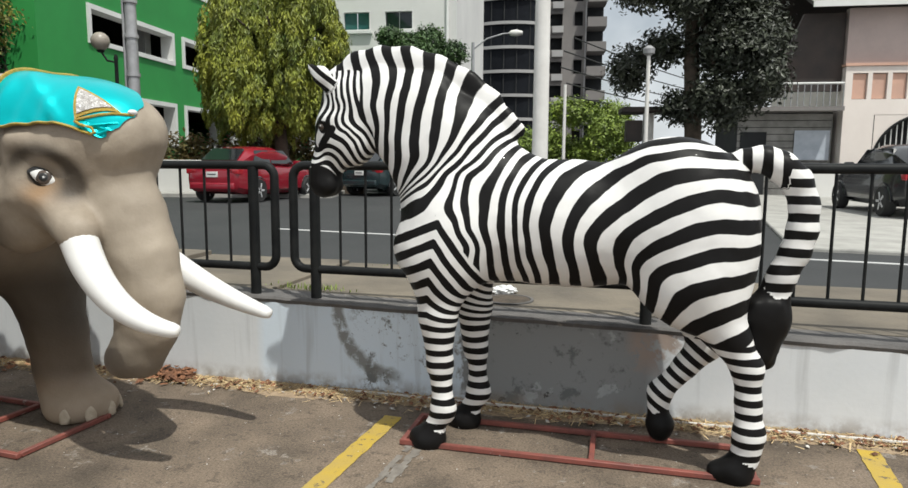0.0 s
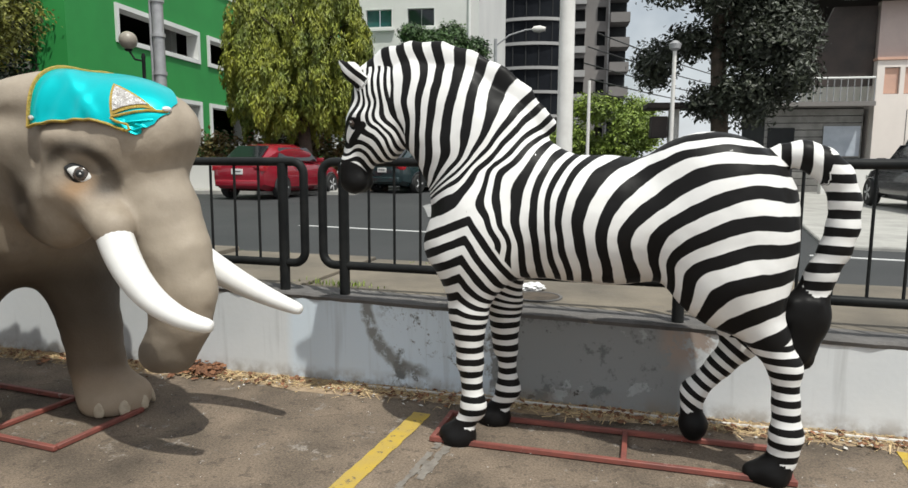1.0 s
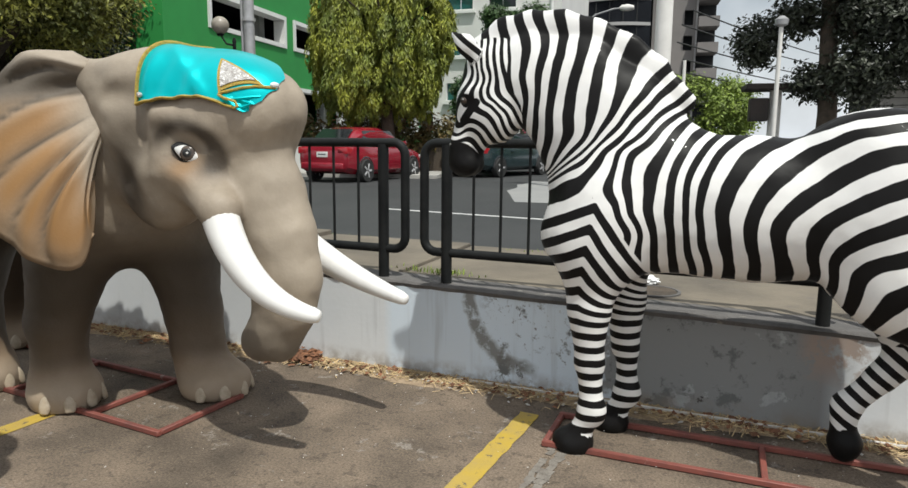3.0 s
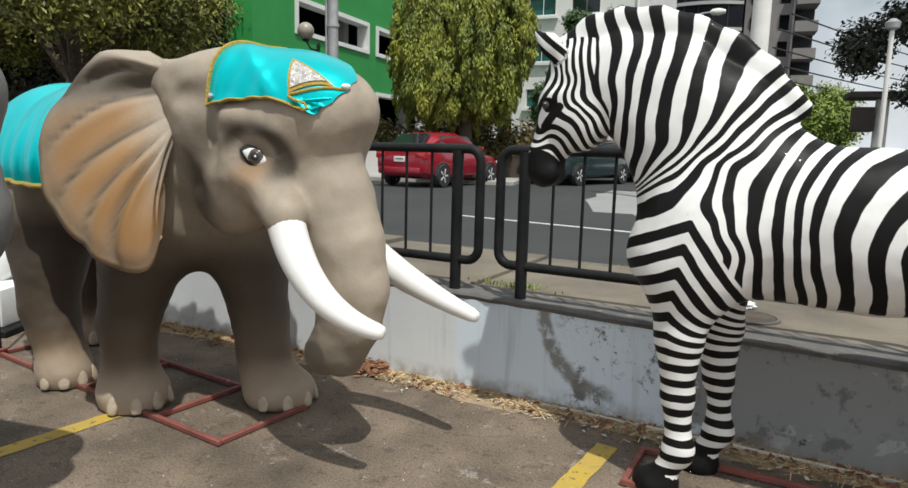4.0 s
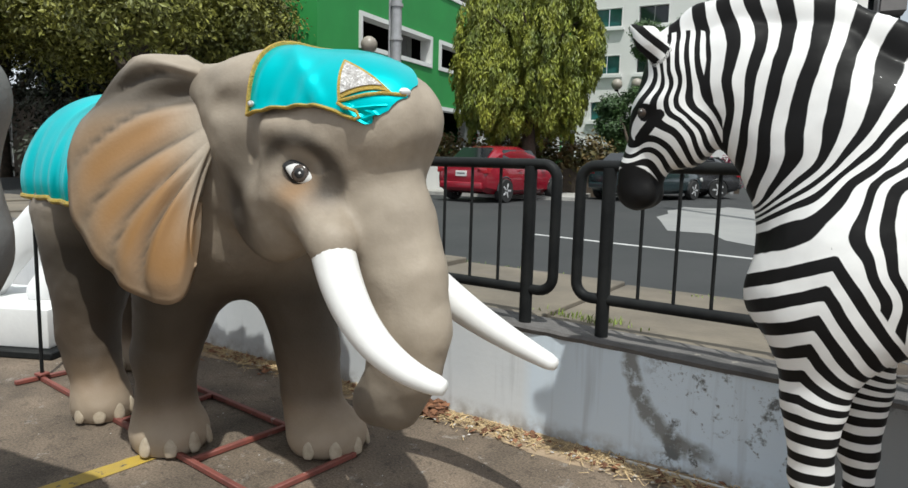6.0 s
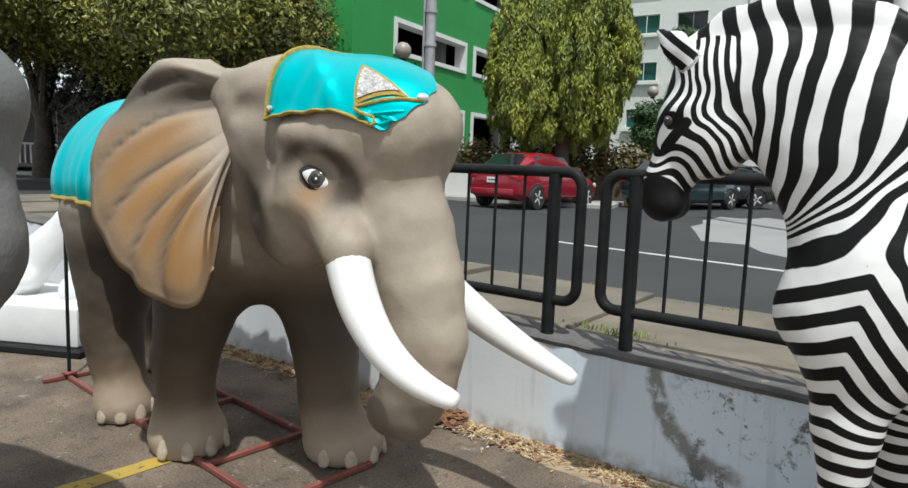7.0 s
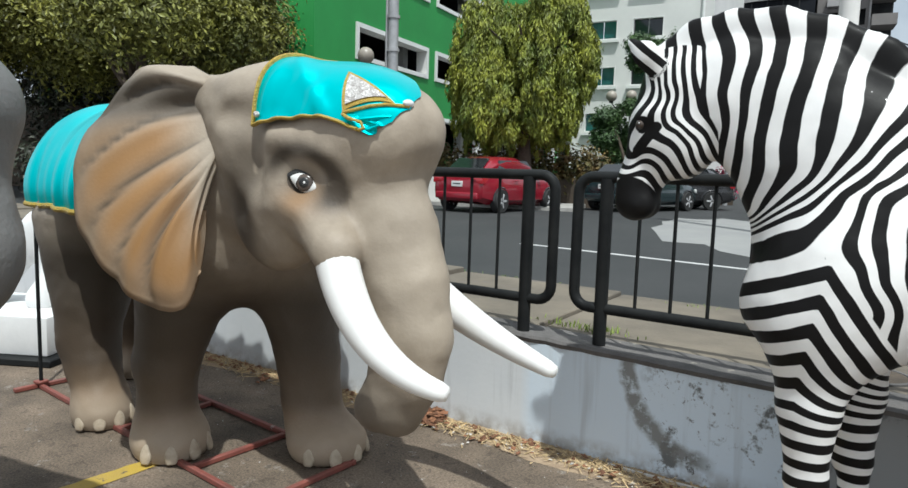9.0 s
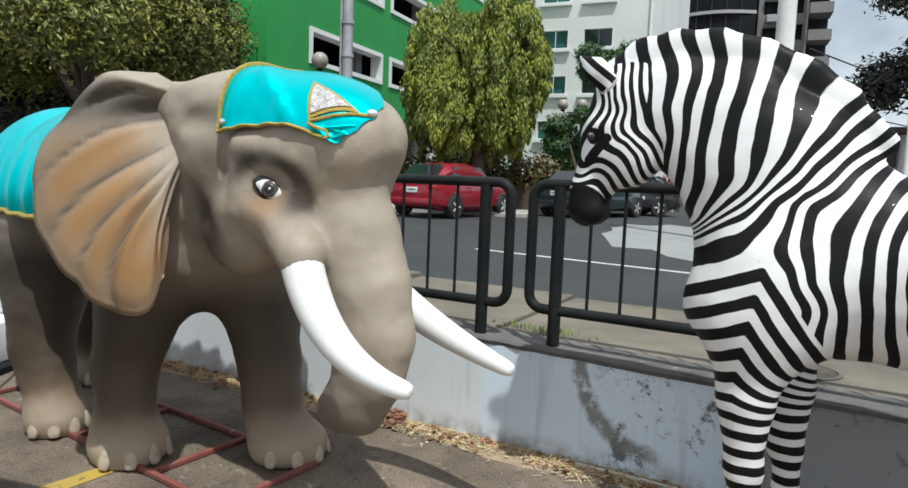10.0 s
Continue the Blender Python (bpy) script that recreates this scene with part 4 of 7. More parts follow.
    ph_c, mask_c = put(np.where(b > 0, hind, -0.2), (0.70 - z) / 0.069)
    along = (0.56 - s) * 0.62 + (0.60 - z) * 0.78
    ph_c, mask_c = put(np.where(b < 0, np.minimum(0.64 - z, s - 0.18), -0.2), along / 0.064 + 0.4)
    # head: rings that close round the muzzle, drawn out over the cheek and up to the poll
    ph_c, mask_c = put(np.minimum(other(["head"]) + 0.02, -1.24 - s), stripe_field(HEAD_GUIDES, s, z) - 0.11)
    ph_c, mask_c = put(other(["ear"]), ((s + 1.5) * 0.65 + (z - 2.0) * 0.75) / 0.055)
    arcl = np.where((s < 0.86) & (z > 1.45), s - 0.66, 0.2 + (1.56 - z) * 1.05)
    ph_c, mask_c = put(other(["tail"]), arcl / 0.090)
    black = np.zeros(len(V))
    black = np.where(is_("hoof"), 1.0, black)
    black = np.where(is_("tuft"), 1 - 0.30 * np.maximum(np.sin(s * 85 + 6 * z), 0) ** 4 * (b > 0.0), black)
    black = np.maximum(black, is_("head") * (1 - sm(np.hypot(s + 1.60, z - 1.425), 0.105, 0.135)))
    # black patch that runs from the eye down to the nose, and a dark brow over it
    h = np.clip(((s + 1.485) * -0.086 + (z - 1.745) * -0.095) / (0.086 ** 2 + 0.095 ** 2), 0, 1)
    patch = np.hypot(s + 1.485 + 0.086 * h, z - 1.745 + 0.095 * h)
    black = np.maximum(black, is_("head") * (1 - sm(patch, 0.014, 0.032)))
    black = np.maximum(black, is_("head") * (1 - sm(np.hypot(s + 1.548, z - 1.758), 0.028, 0.042)))
    plain = ((s > -0.55) & (s < 0.1) & (z < 0.93)) * 1.0 * (1 - sm(np.abs(b), 0.10, 0.17))
    eyes = []
    for e in (1, -1):
        # the smallest white ball is a painted highlight on the pupil
        for r, off, slot in ((0.027, 0.0, 1), (0.019, 0.008, 2), (0.011, 0.0125, 1), (0.004, 0.0165, 3)):
            bm = bmesh.new()
            bmesh.ops.create_uvsphere(bm, u_segments=16, v_segments=10, radius=r, matrix=Matrix.Translation((-1.552 - off * 0.35, e * (0.098 + off), 1.758 + (0.004 if slot == 3 else 0))) @ Matrix.Diagonal((1, 0.55, 0.85, 1)))
            eyes.append((bm, slot))
    return statue("zebra_statue", verts, faces, {"phase": body, "phase_b": neck, "phase_c": ph_c, "mask_b": mask_b, "mask_c": mask_c, "black": black, "plain": plain}, eyes, [M_ZEBRA, M_BLACK, M_IRIS, M_EYEWHITE_GLINT], ZEBRA_M,
                  "life-size zebra statue, glossy black and white painted stripes, standing on asphalt", "statue")


zebra()

# ---- elephant statue: a runs to its head, b to its left side ----
ELEPHANT_M = pose(-2.15, 3.52, 0, 0, 0, -12)


def ear_rib(u, v):
    """Height of the ear's rounded ribs, close together above and wider towards the lobe."""
    w = u + 0.055 * math.sin(math.pi * v) - 0.03 * v
    return abs(math.sin(43.0 * w - 20.0 * w * w + 0.5 * math.sin(4 * v + 9 * u) + 0.6 * math.sin(13 * u))) ** 0.85


def ear_sheet(side):
    """A broad flared ear with folds that run out from its root, a rolled upper rim and real thickness."""
    root_pts = [(-0.26, 0.22, 1.88), (-0.20, 0.28, 1.77), (-0.18, 0.34, 1.64), (-0.19, 0.40, 1.50), (-0.20, 0.43, 1.36)]
    rim_pts = [(-0.34, 0.44, 1.985), (-0.50, 0.56, 1.945), (-0.64, 0.70, 1.74), (-0.68, 0.77, 1.47), (-0.60, 0.78, 1.23), (-0.45, 0.74, 1.07), (-0.33, 0.69, 0.97), (-0.23, 0.63, 0.92), (-0.15, 0.57, 0.93), (-0.13, 0.52, 1.04), (-0.17, 0.46, 1.20), (-0.19, 0.44, 1.34)]
    def along(pts, t):
        x = t * (len(pts) - 1)
        i = min(int(x), len(pts) - 2)
        f = x - i
        p = [Vector(pts[max(min(i + d, len(pts) - 1), 0)]) for d in (-1, 0, 1, 2)]
        return 0.5 * ((2 * p[1]) + (p[2] - p[0]) * f + (2 * p[0] - 5 * p[1] + 4 * p[2] - p[3]) * f * f + (3 * p[1] - p[0] - 3 * p[2] + p[3]) * f ** 3)
    nu, nv = 84, 26
    grid = []
    for i in range(nu + 1):
        u = i / nu
        a, b = along(root_pts, u), along(rim_pts, u)
        row = []
        for k in range(nv + 1):
            v = k / nv
            p = a.lerp(b, v)
            belly = math.sin(math.pi * v) * 0.05
            fold = ((0.034 + 0.014 * math.sin(11 * u + 0.8)) * (1.4 * ear_rib(u, v) - 0.8) + 0.010 * math.sin(u * 71 - 5 * v) * v) * sm(v, 0.08, 0.4) * (1 - sm(u, 0.56, 0.74)) * (1 - 0.45 * v) * sm(u, 0.06, 0.16)
            roll = -0.07 * sm(1 - u, 0.80, 1.0) * v + (0.055 * math.exp(-((u - 0.075) / 0.040) ** 2) - 0.045 * math.exp(-((u - 0.165) / 0.035) ** 2)) * sm(v, 0.05, 0.35)
            edge = -0.02 * sm(v, 0.86, 1.0)
            row.append(p + Vector((0.45, 1.0, 0.1)).normalized() * (belly + fold + roll + edge))
        grid.append(row)
    bm = bmesh.new()
    front = [[bm.verts.new((p.x, p.y * side, p.z)) for p in r] for r in grid]
    back = [[bm.verts.new((p.x - 0.012, (p.y - 0.035 + 0.012 * (k / nv) ** 3) * side, p.z)) for k, p in enumerate(r)] for r in grid]
    for i in range(nu):
        for k in range(nv):
            q = (front[i][k], front[i + 1][k], front[i + 1][k + 1], front[i][k + 1])
            w = (back[i][k], back[i][k + 1], back[i + 1][k + 1], back[i + 1][k])
            bm.faces.new(q if side > 0 else q[::-1])
            bm.faces.new(w if side > 0 else w[::-1])
    for i in range(nu):
        bm.faces.new((front[i][nv], front[i + 1][nv], back[i + 1][nv], back[i][nv]))
        bm.faces.new((front[i][0], back[i][0], back[i + 1][0], front[i + 1][0]))
    for i in (0, nu):
        for k in range(nv):
            bm.faces.new((front[i][k], front[i][k + 1], back[i][k + 1], back[i][k]))
    bmesh.ops.recalc_face_normals(bm, faces=bm.faces)
    w = []
    for _ in (0, 1):
        for i in range(nu + 1):
            for k in range(nv + 1):
                w.append((i / nu, k / nv, ear_rib(i / nu, k / nv)))
    EAR_W.extend(w)
    return bm


EAR_W = []


def tusk(side):
    bm = bmesh.new()
    n = 22
    pts, rad = [], []
    for i in range(n + 1):
        t = i / n
        if side < 0:
            p0, p1, p2 = Vector((0.50, -0.285, 1.215)), Vector((0.70, -0.36, 0.815)), Vector((1.069, -0.269, 0.773))
        else:
            p0, p1, p2 = Vector((0.46, 0.26, 1.045)), Vector((0.66, 0.45, 0.80)), Vector((1.14, 0.355, 0.727))
        pts.append((1 - t) ** 2 * p0 + 2 * t * (1 - t) * p1 + t * t * p2)
        rad.append(0.086 * (1 - 0.62 * t ** 1.5) if i < n else 0.012)
    pts.insert(n, pts[n - 1].lerp(pts[n], 0.8))
    rad.insert(n, 0.027)
    return tube(bm, pts, rad, 18)


# legs: upper, middle and lower place along, upper and lower place across, three radii, then the foot's centre and radius
LEGS = ((-0.66, -0.85, -0.87, -0.20, -0.245, 0.29, 0.160, 0.150, -0.825, 0.205), (-0.44, -0.36, -0.32, 0.22, 0.300, 0.29, 0.165, 0.158, -0.205, 0.220),
        (-1.74, -1.66, -1.53, -0.20, -0.300, 0.33, 0.165, 0.140, -1.500, 0.178), (-1.92, -2.20, -2.30, 0.20, 0.290, 0.33, 0.165, 0.140, -2.260, 0.178))


def elephant(name, m, label, skin, tusks=True):
    P = []
    C, B = (lambda *a, **k: P.append(Cone(*a, **k))), (lambda *a, **k: P.append(Ball(*a, **k)))
    B("body", (-1.22, 0, 1.37), (0.95, 0.45, 0.47))
    B("body", (-1.80, 0, 1.40), (0.52, 0.42, 0.46), k=0.15)
    B("body", (-0.55, 0, 1.42), (0.46, 0.41, 0.46), k=0.15)
    B("body", (-0.64, 0, 1.10), (0.44, 0.33, 0.29), k=0.12)
    C("body", (-0.50, 0, 1.50), 0.36, (0.0, -0.02, 1.58), 0.34, sb=0.9, k=0.12)
    # head
    B("head", (0.16, -0.02, 1.58), (0.46, 0.300, 0.40), k=0.10)
    for e in (1, -1):
        B("head", (0.02, e * 0.15 - 0.02, 1.79), (0.30, 0.19, 0.208), k=0.10)
        B("head", (0.40, e * 0.075 - 0.02, 1.685), (0.325, 0.185, 0.240), k=0.13)
        C("head", (0.02, e * 0.285 - 0.02, 1.60), 0.040, (0.20, e * 0.285 - 0.02, 1.660), 0.062, k=0.06)
        C("head", (0.20, e * 0.285 - 0.02, 1.660), 0.062, (0.42, e * 0.250 - 0.02, 1.575), 0.045, k=0.05)
        C("head", (0.08, e * 0.28 - 0.02, 1.405), 0.035, (0.32, e * 0.285 - 0.02, 1.385), 0.04, k=0.06)
        B("head", (0.06, e * 0.18 - 0.02, 1.33), (0.25, 0.145, 0.25), k=0.10)
        B("head", (-0.10, e * 0.245 - 0.02, 1.68), (0.20, 0.13, 0.22), k=0.08)
        C("head", (-0.36, e * 0.28, 1.85), 0.10, (-0.10, e * 0.25, 1.79), 0.13, k=0.10)
        B("head", (-0.07, e * 0.275 - 0.02, 1.52), (0.115, 0.085, 0.17), k=0.05)
        if tusks:
            C("head", (0.27, e * 0.20 - 0.02, 1.40), 0.145, (0.505, e * (0.265 if e < 0 else 0.20) - 0.015, 1.215), 0.098 if e < 0 else 0.085, k=0.08)
    for e in (1, -1):
        # eye socket, groove over the brow, hollow of the temple and behind the cheek
        C("head", (0.17, e * 0.275 - 0.02, 1.40), 0.055, (0.13, e * 0.285 - 0.02, 1.58), 0.055, k=0.06)
        B("head", (0.39, e * 0.36 - 0.02, 1.485), (0.155, 0.095, 0.080), k=0.05, carve=True)
        C("head", (-0.06, e * 0.40 - 0.02, 1.745), 0.045, (0.30, e * 0.35 - 0.02, 1.765), 0.040, k=0.07, carve=True)
        B("head", (0.10, e * 0.42 - 0.02, 1.56), (0.045, 0.10, 0.16), k=0.07, carve=True)
        C("head", (0.43, e * 0.33 - 0.02, 1.50), 0.05, (0.50, e * 0.33 - 0.02, 1.40), 0.05, k=0.09, carve=True)
        C("head", (-0.09, e * 0.40 - 0.02, 1.40), 0.05, (0.04, e * 0.36 - 0.02, 1.14), 0.05, k=0.08, carve=True)
    # trunk
    tr = [(0.43, 1.44, 0.250), (0.52, 1.26, 0.235), (0.60, 1.08, 0.215), (0.65, 0.88, 0.195), (0.645, 0.72, 0.165), (0.575, 0.57, 0.140), (0.475, 0.505, 0.108)]
    if not tusks:
        tr = [(0.44, 1.46, 0.280), (0.50, 1.26, 0.250), (0.42, 1.10, 0.200), (0.28, 1.02, 0.150)]
    for p, q in zip(tr, tr[1:]):
        C("trunk", (p[0], -0.02, p[1]), p[2], (q[0], -0.02, q[1]), q[2], sb=0.74, k=0.06)
    # legs and feet
    for x0, x1, x2, b0, b1, r0, r1, r2, fx, fr in LEGS:
        C("leg", (x0, b0, 1.16), r0, (x1, b1, 0.50), r1, k=0.12)
        C("leg", (x1, b1, 0.50), r1, (x2, b1, 0.20), r2, k=0.05)
        B("foot", (fx, b1, 0.075), (fr, fr * 0.96, 0.155), k=0.08)
    C("body", (-2.26, 0, 1.50), 0.045, (-2.36, 0, 1.15), 0.03, k=0.05)
    C("body", (-2.36, 0, 1.15), 0.03, (-2.34, 0, 0.80), 0.025, k=0.03)
    verts, faces = solid_net(P, (-2.56, -0.62, -0.02), (1.0, 0.62, 2.14), 0.018 if tusks else 0.024)
    verts = knead(verts, faces, 0.011, 0.0035)
    verts[:, 2] = np.maximum(verts[:, 2], 0.008)
    V = verts.astype(np.float32)
    a, b, z = V[:, 0], V[:, 1], V[:, 2]
    names = ["body", "head", "trunk", "leg", "foot"]
    reg = np.stack([np.min([g(V) for g in P if g.region == k and not g.carve], 0) for k in names], 1).argmin(1)
    # airbrushed paint: dark sockets and brows, pale feet, warm cheeks and hind legs; paler towards the crown
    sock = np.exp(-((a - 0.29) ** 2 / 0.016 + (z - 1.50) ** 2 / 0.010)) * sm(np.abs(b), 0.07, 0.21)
    ear_gap_shade = np.exp(-((a + 0.05) ** 2 / 0.012 + (z - 1.30) ** 2 / 0.06)) * sm(np.abs(b), 0.07, 0.21)
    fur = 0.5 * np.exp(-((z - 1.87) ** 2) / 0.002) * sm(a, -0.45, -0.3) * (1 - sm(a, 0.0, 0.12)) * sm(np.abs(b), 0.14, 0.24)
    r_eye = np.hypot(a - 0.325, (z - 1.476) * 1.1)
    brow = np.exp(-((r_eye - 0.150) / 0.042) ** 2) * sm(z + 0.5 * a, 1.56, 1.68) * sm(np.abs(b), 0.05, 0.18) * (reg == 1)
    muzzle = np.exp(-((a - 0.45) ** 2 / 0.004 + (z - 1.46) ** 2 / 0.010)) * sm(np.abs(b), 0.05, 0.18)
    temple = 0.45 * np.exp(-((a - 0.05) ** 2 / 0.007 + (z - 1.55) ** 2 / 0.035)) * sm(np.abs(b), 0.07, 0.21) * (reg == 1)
    # dark belly and legs mix brown paint with painted-in shade; the ear gap is shade
    dark = np.clip(0.38 * sock + 0.8 * brow + 0.62 * muzzle + temple + 0.95 * ear_gap_shade + 0.4 * fur + 0.92 * (1 - sm(z, 0.80, 1.20)) * (0.78 * sm(z, 0.12, 0.32) + 0.22 * sm(z, 0.3, 0.7)) * (reg != 2) + 0.55 * (reg == 2) * (1 - sm(z, 0.50, 0.85)) + 0.45 * (1 - sm(a, -1.15, -0.75)) * (1 - sm(z, 1.15, 1.45)) * sm(z, 0.25, 0.6), 0, 0.9)
    ochre = 0.36 * (1 - sm(z, 0.45, 0.95)) * (reg != 2) + 0.7 * np.exp(-((a - 0.34) ** 2 / 0.008 + (z - 1.42) ** 2 / 0.006)) + 0.35 * (a < -1.3) * sm(z, 0.15, 0.4) * (1 - sm(z, 0.5, 0.9)) * (b < 0)
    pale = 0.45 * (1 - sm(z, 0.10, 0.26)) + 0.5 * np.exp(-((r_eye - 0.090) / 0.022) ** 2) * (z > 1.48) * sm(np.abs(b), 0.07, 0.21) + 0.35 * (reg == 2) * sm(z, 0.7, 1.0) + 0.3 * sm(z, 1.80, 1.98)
    extras = []
    for e in (1, -1):
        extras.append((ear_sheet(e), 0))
    rest = []
    if tusks:
        for e in (1, -1):
            rest.append((tusk(e), 1))
    ey = np.linspace(0.2, 0.5, 301, dtype=np.float32)
    probe = blend(P, np.stack([np.full(301, 0.325), -ey, np.full(301, 1.476)], 1).astype(np.float32))
    eye_b = float(ey[np.argmax(probe > 0)])
    at0 = np.array([0.325, -eye_b, 1.476])
    grad = np.array([blend(P, (at0 + h)[None].astype(np.float32))[0] - blend(P, (at0 - h)[None].astype(np.float32))[0] for h in np.eye(3) * 0.012])
    grad = (Vector(grad).normalized() + Vector((0.40, -0.25, 0.05))).normalized()
    for e in (1, -1):
        out = Vector((grad.x, grad.y * (1 if e < 0 else -1), grad.z))
        ax = Vector((1, 0, 0)) - out * out.x
        ax.normalize()
        up = ax.cross(out) if e < 0 else out.cross(ax)
        if up.z < 0:
            up = -up
        turn = Matrix((ax, out, up)).transposed().to_4x4()
        here = Vector((0.325, -eye_b if e < 0 else eye_b - 0.04, 1.476))
        # black rim, white, iris, pupil, then a white dot as painted glint
        for rx, ry, rz, da, dy, slot in ((0.080, 0.024, 0.058, 0, 0.000, 3), (0.060, 0.016, 0.037, 0, 0.0145, 4), (0.036, 0.010, 0.035, 0.004, 0.0235, 5), (0.023, 0.007, 0.023, 0.004, 0.0285, 3), (0.007, 0.004, 0.007, 0.006, 0.0325, 4)):
            bm = bmesh.new()
            bmesh.ops.create_uvsphere(bm, u_segments=22, v_segments=12, radius=1.0)
            for v in bm.verts:
                # almond: narrow to the corners, the front one lower
                if rx > 0.05:
                    v.co.z *= (1 - 0.5 * abs(v.co.x) ** 2.2)
                    v.co.z -= 0.42 * v.co.x
            bmesh.ops.transform(bm, matrix=Matrix.Translation(here + ax * da + out * dy) @ turn @ Matrix.Diagonal((rx, ry, rz, 1)), verts=bm.verts)
            rest.append((bm, slot))
    for leg in LEGS:
        b1, fx, fr = leg[4], leg[8], leg[9]
        for w in (-68, -30, 6, 44):
            w2 = radians(w)
            bm = bmesh.new()
            cx, cy = fx + (fr - 0.006) * math.cos(w2), b1 + (fr * 0.96 - 0.006) * math.sin(w2)
            bmesh.ops.create_uvsphere(bm, u_segments=14, v_segments=10, radius=1.0)
            for v in bm.verts:
                # flat at the ground, drawn in a little to the cuticle
                v.co.z = max(v.co.z, -0.72)
                v.co.y *= 1.0 - 0.18 * max(v.co.z, 0)
            bmesh.ops.transform(bm, matrix=Matrix.Translation((cx, cy, 0.060)) @ pose(0, 0, 0, 0, -13, math.degrees(w2)) @ Matrix.Diagonal((0.017, 0.034, 0.062, 1)), verts=bm.verts)
            rest.append((bm, 2))
    # ears: airbrushed ochre towards the rim, dark furrows and inner lobe, shadow of the rolled top painted below it
    ev = np.array(EAR_W)
    EAR_W.clear()
    u, v, rg = ev.T
    e_ochre = np.clip(sm(u, 0.16, 0.26) * sm(v, 0.10, 0.45) * (0.40 + 0.55 * rg) * (1 - 0.5 * sm(v, 0.72, 1.0)), 0, 1)
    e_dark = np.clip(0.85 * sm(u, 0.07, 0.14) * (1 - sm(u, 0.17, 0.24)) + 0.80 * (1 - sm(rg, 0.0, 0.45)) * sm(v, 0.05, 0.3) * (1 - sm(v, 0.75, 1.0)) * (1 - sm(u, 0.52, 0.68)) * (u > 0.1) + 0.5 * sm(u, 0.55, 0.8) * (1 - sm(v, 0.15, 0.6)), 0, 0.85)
    e_pale = 0.4 * (1 - sm(u, 0.04, 0.10))
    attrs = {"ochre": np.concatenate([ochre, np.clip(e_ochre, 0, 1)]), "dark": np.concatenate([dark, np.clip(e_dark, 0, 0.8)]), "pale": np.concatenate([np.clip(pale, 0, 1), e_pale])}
    return statue(name, verts, faces, attrs, extras + rest, [skin, M_TUSK, M_NAIL, M_BLACK, M_EYEWHITE_GLINT, M_IRIS], m, label, "statue")


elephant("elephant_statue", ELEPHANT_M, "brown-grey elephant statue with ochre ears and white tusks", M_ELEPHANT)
elephant("elephant_statue", pose(-2.925, 1.96, 0, 0, 0, 21), "plain grey elephant statue with its trunk curled back", M_GREYSKIN, tusks=False)


# ---- cloths: draped over the blended shapes of the statue ----
def head_surface(a, ang):
    """A point of the statue's crown at a along its head and an angle over it (0 on top, 90 at its right side)."""
    w = radians(ang)
    d = np.array([0, -math.sin(w), math.cos(w)])
    r = np.linspace(0.04, 0.62, 88)
    f = blend(HEAD_P, (np.array([a, -0.02, 1.58]) + r[:, None] * d).astype(np.float32))
    k = int(np.nonzero(f < 0)[0].max()) if (f < 0).any() else 0
    k = min(k, 86)
    x = r[k] + (r[1] - r[0]) * float(np.clip(-f[k] / (f[k + 1] - f[k] + 1e-9), 0, 1))
    return Vector(np.array([a, -0.02, 1.58]) + x * d)


def head_prims():
    P = [Cone("h", (-0.50, 0, 1.50), 0.36, (0.0, -0.02, 1.58), 0.34, sb=0.9, k=0.12), Ball("h", (0.16, -0.02, 1.58), (0.46, 0.300, 0.40), k=0.10)]
    for e in (1, -1):
        P += [Ball("h", (0.02, e * 0.15 - 0.02, 1.79), (0.30, 0.19, 0.208), k=0.10), Ball("h", (0.40, e * 0.075 - 0.02, 1.685), (0.325, 0.185, 0.240), k=0.13)]
        P += [Cone("h", (0.02, e * 0.285 - 0.02, 1.60), 0.040, (0.20, e * 0.285 - 0.02, 1.660), 0.062, k=0.06), Ball("h", (-0.10, e * 0.245 - 0.02, 1.68), (0.20, 0.13, 0.22), k=0.08)]
    P += [Cone("h", (0.43, -0.02, 1.44), 0.250, (0.52, -0.02, 1.26), 0.235, sb=0.74, k=0.06)]
    return P


HEAD_P = head_prims()


HEM = ((0.10, 71.0), (0.21, 67.0), (0.32, 63.0), (0.42, 61.5), (0.51, 63.0), (0.58, 66.0), (0.64, 69.0))


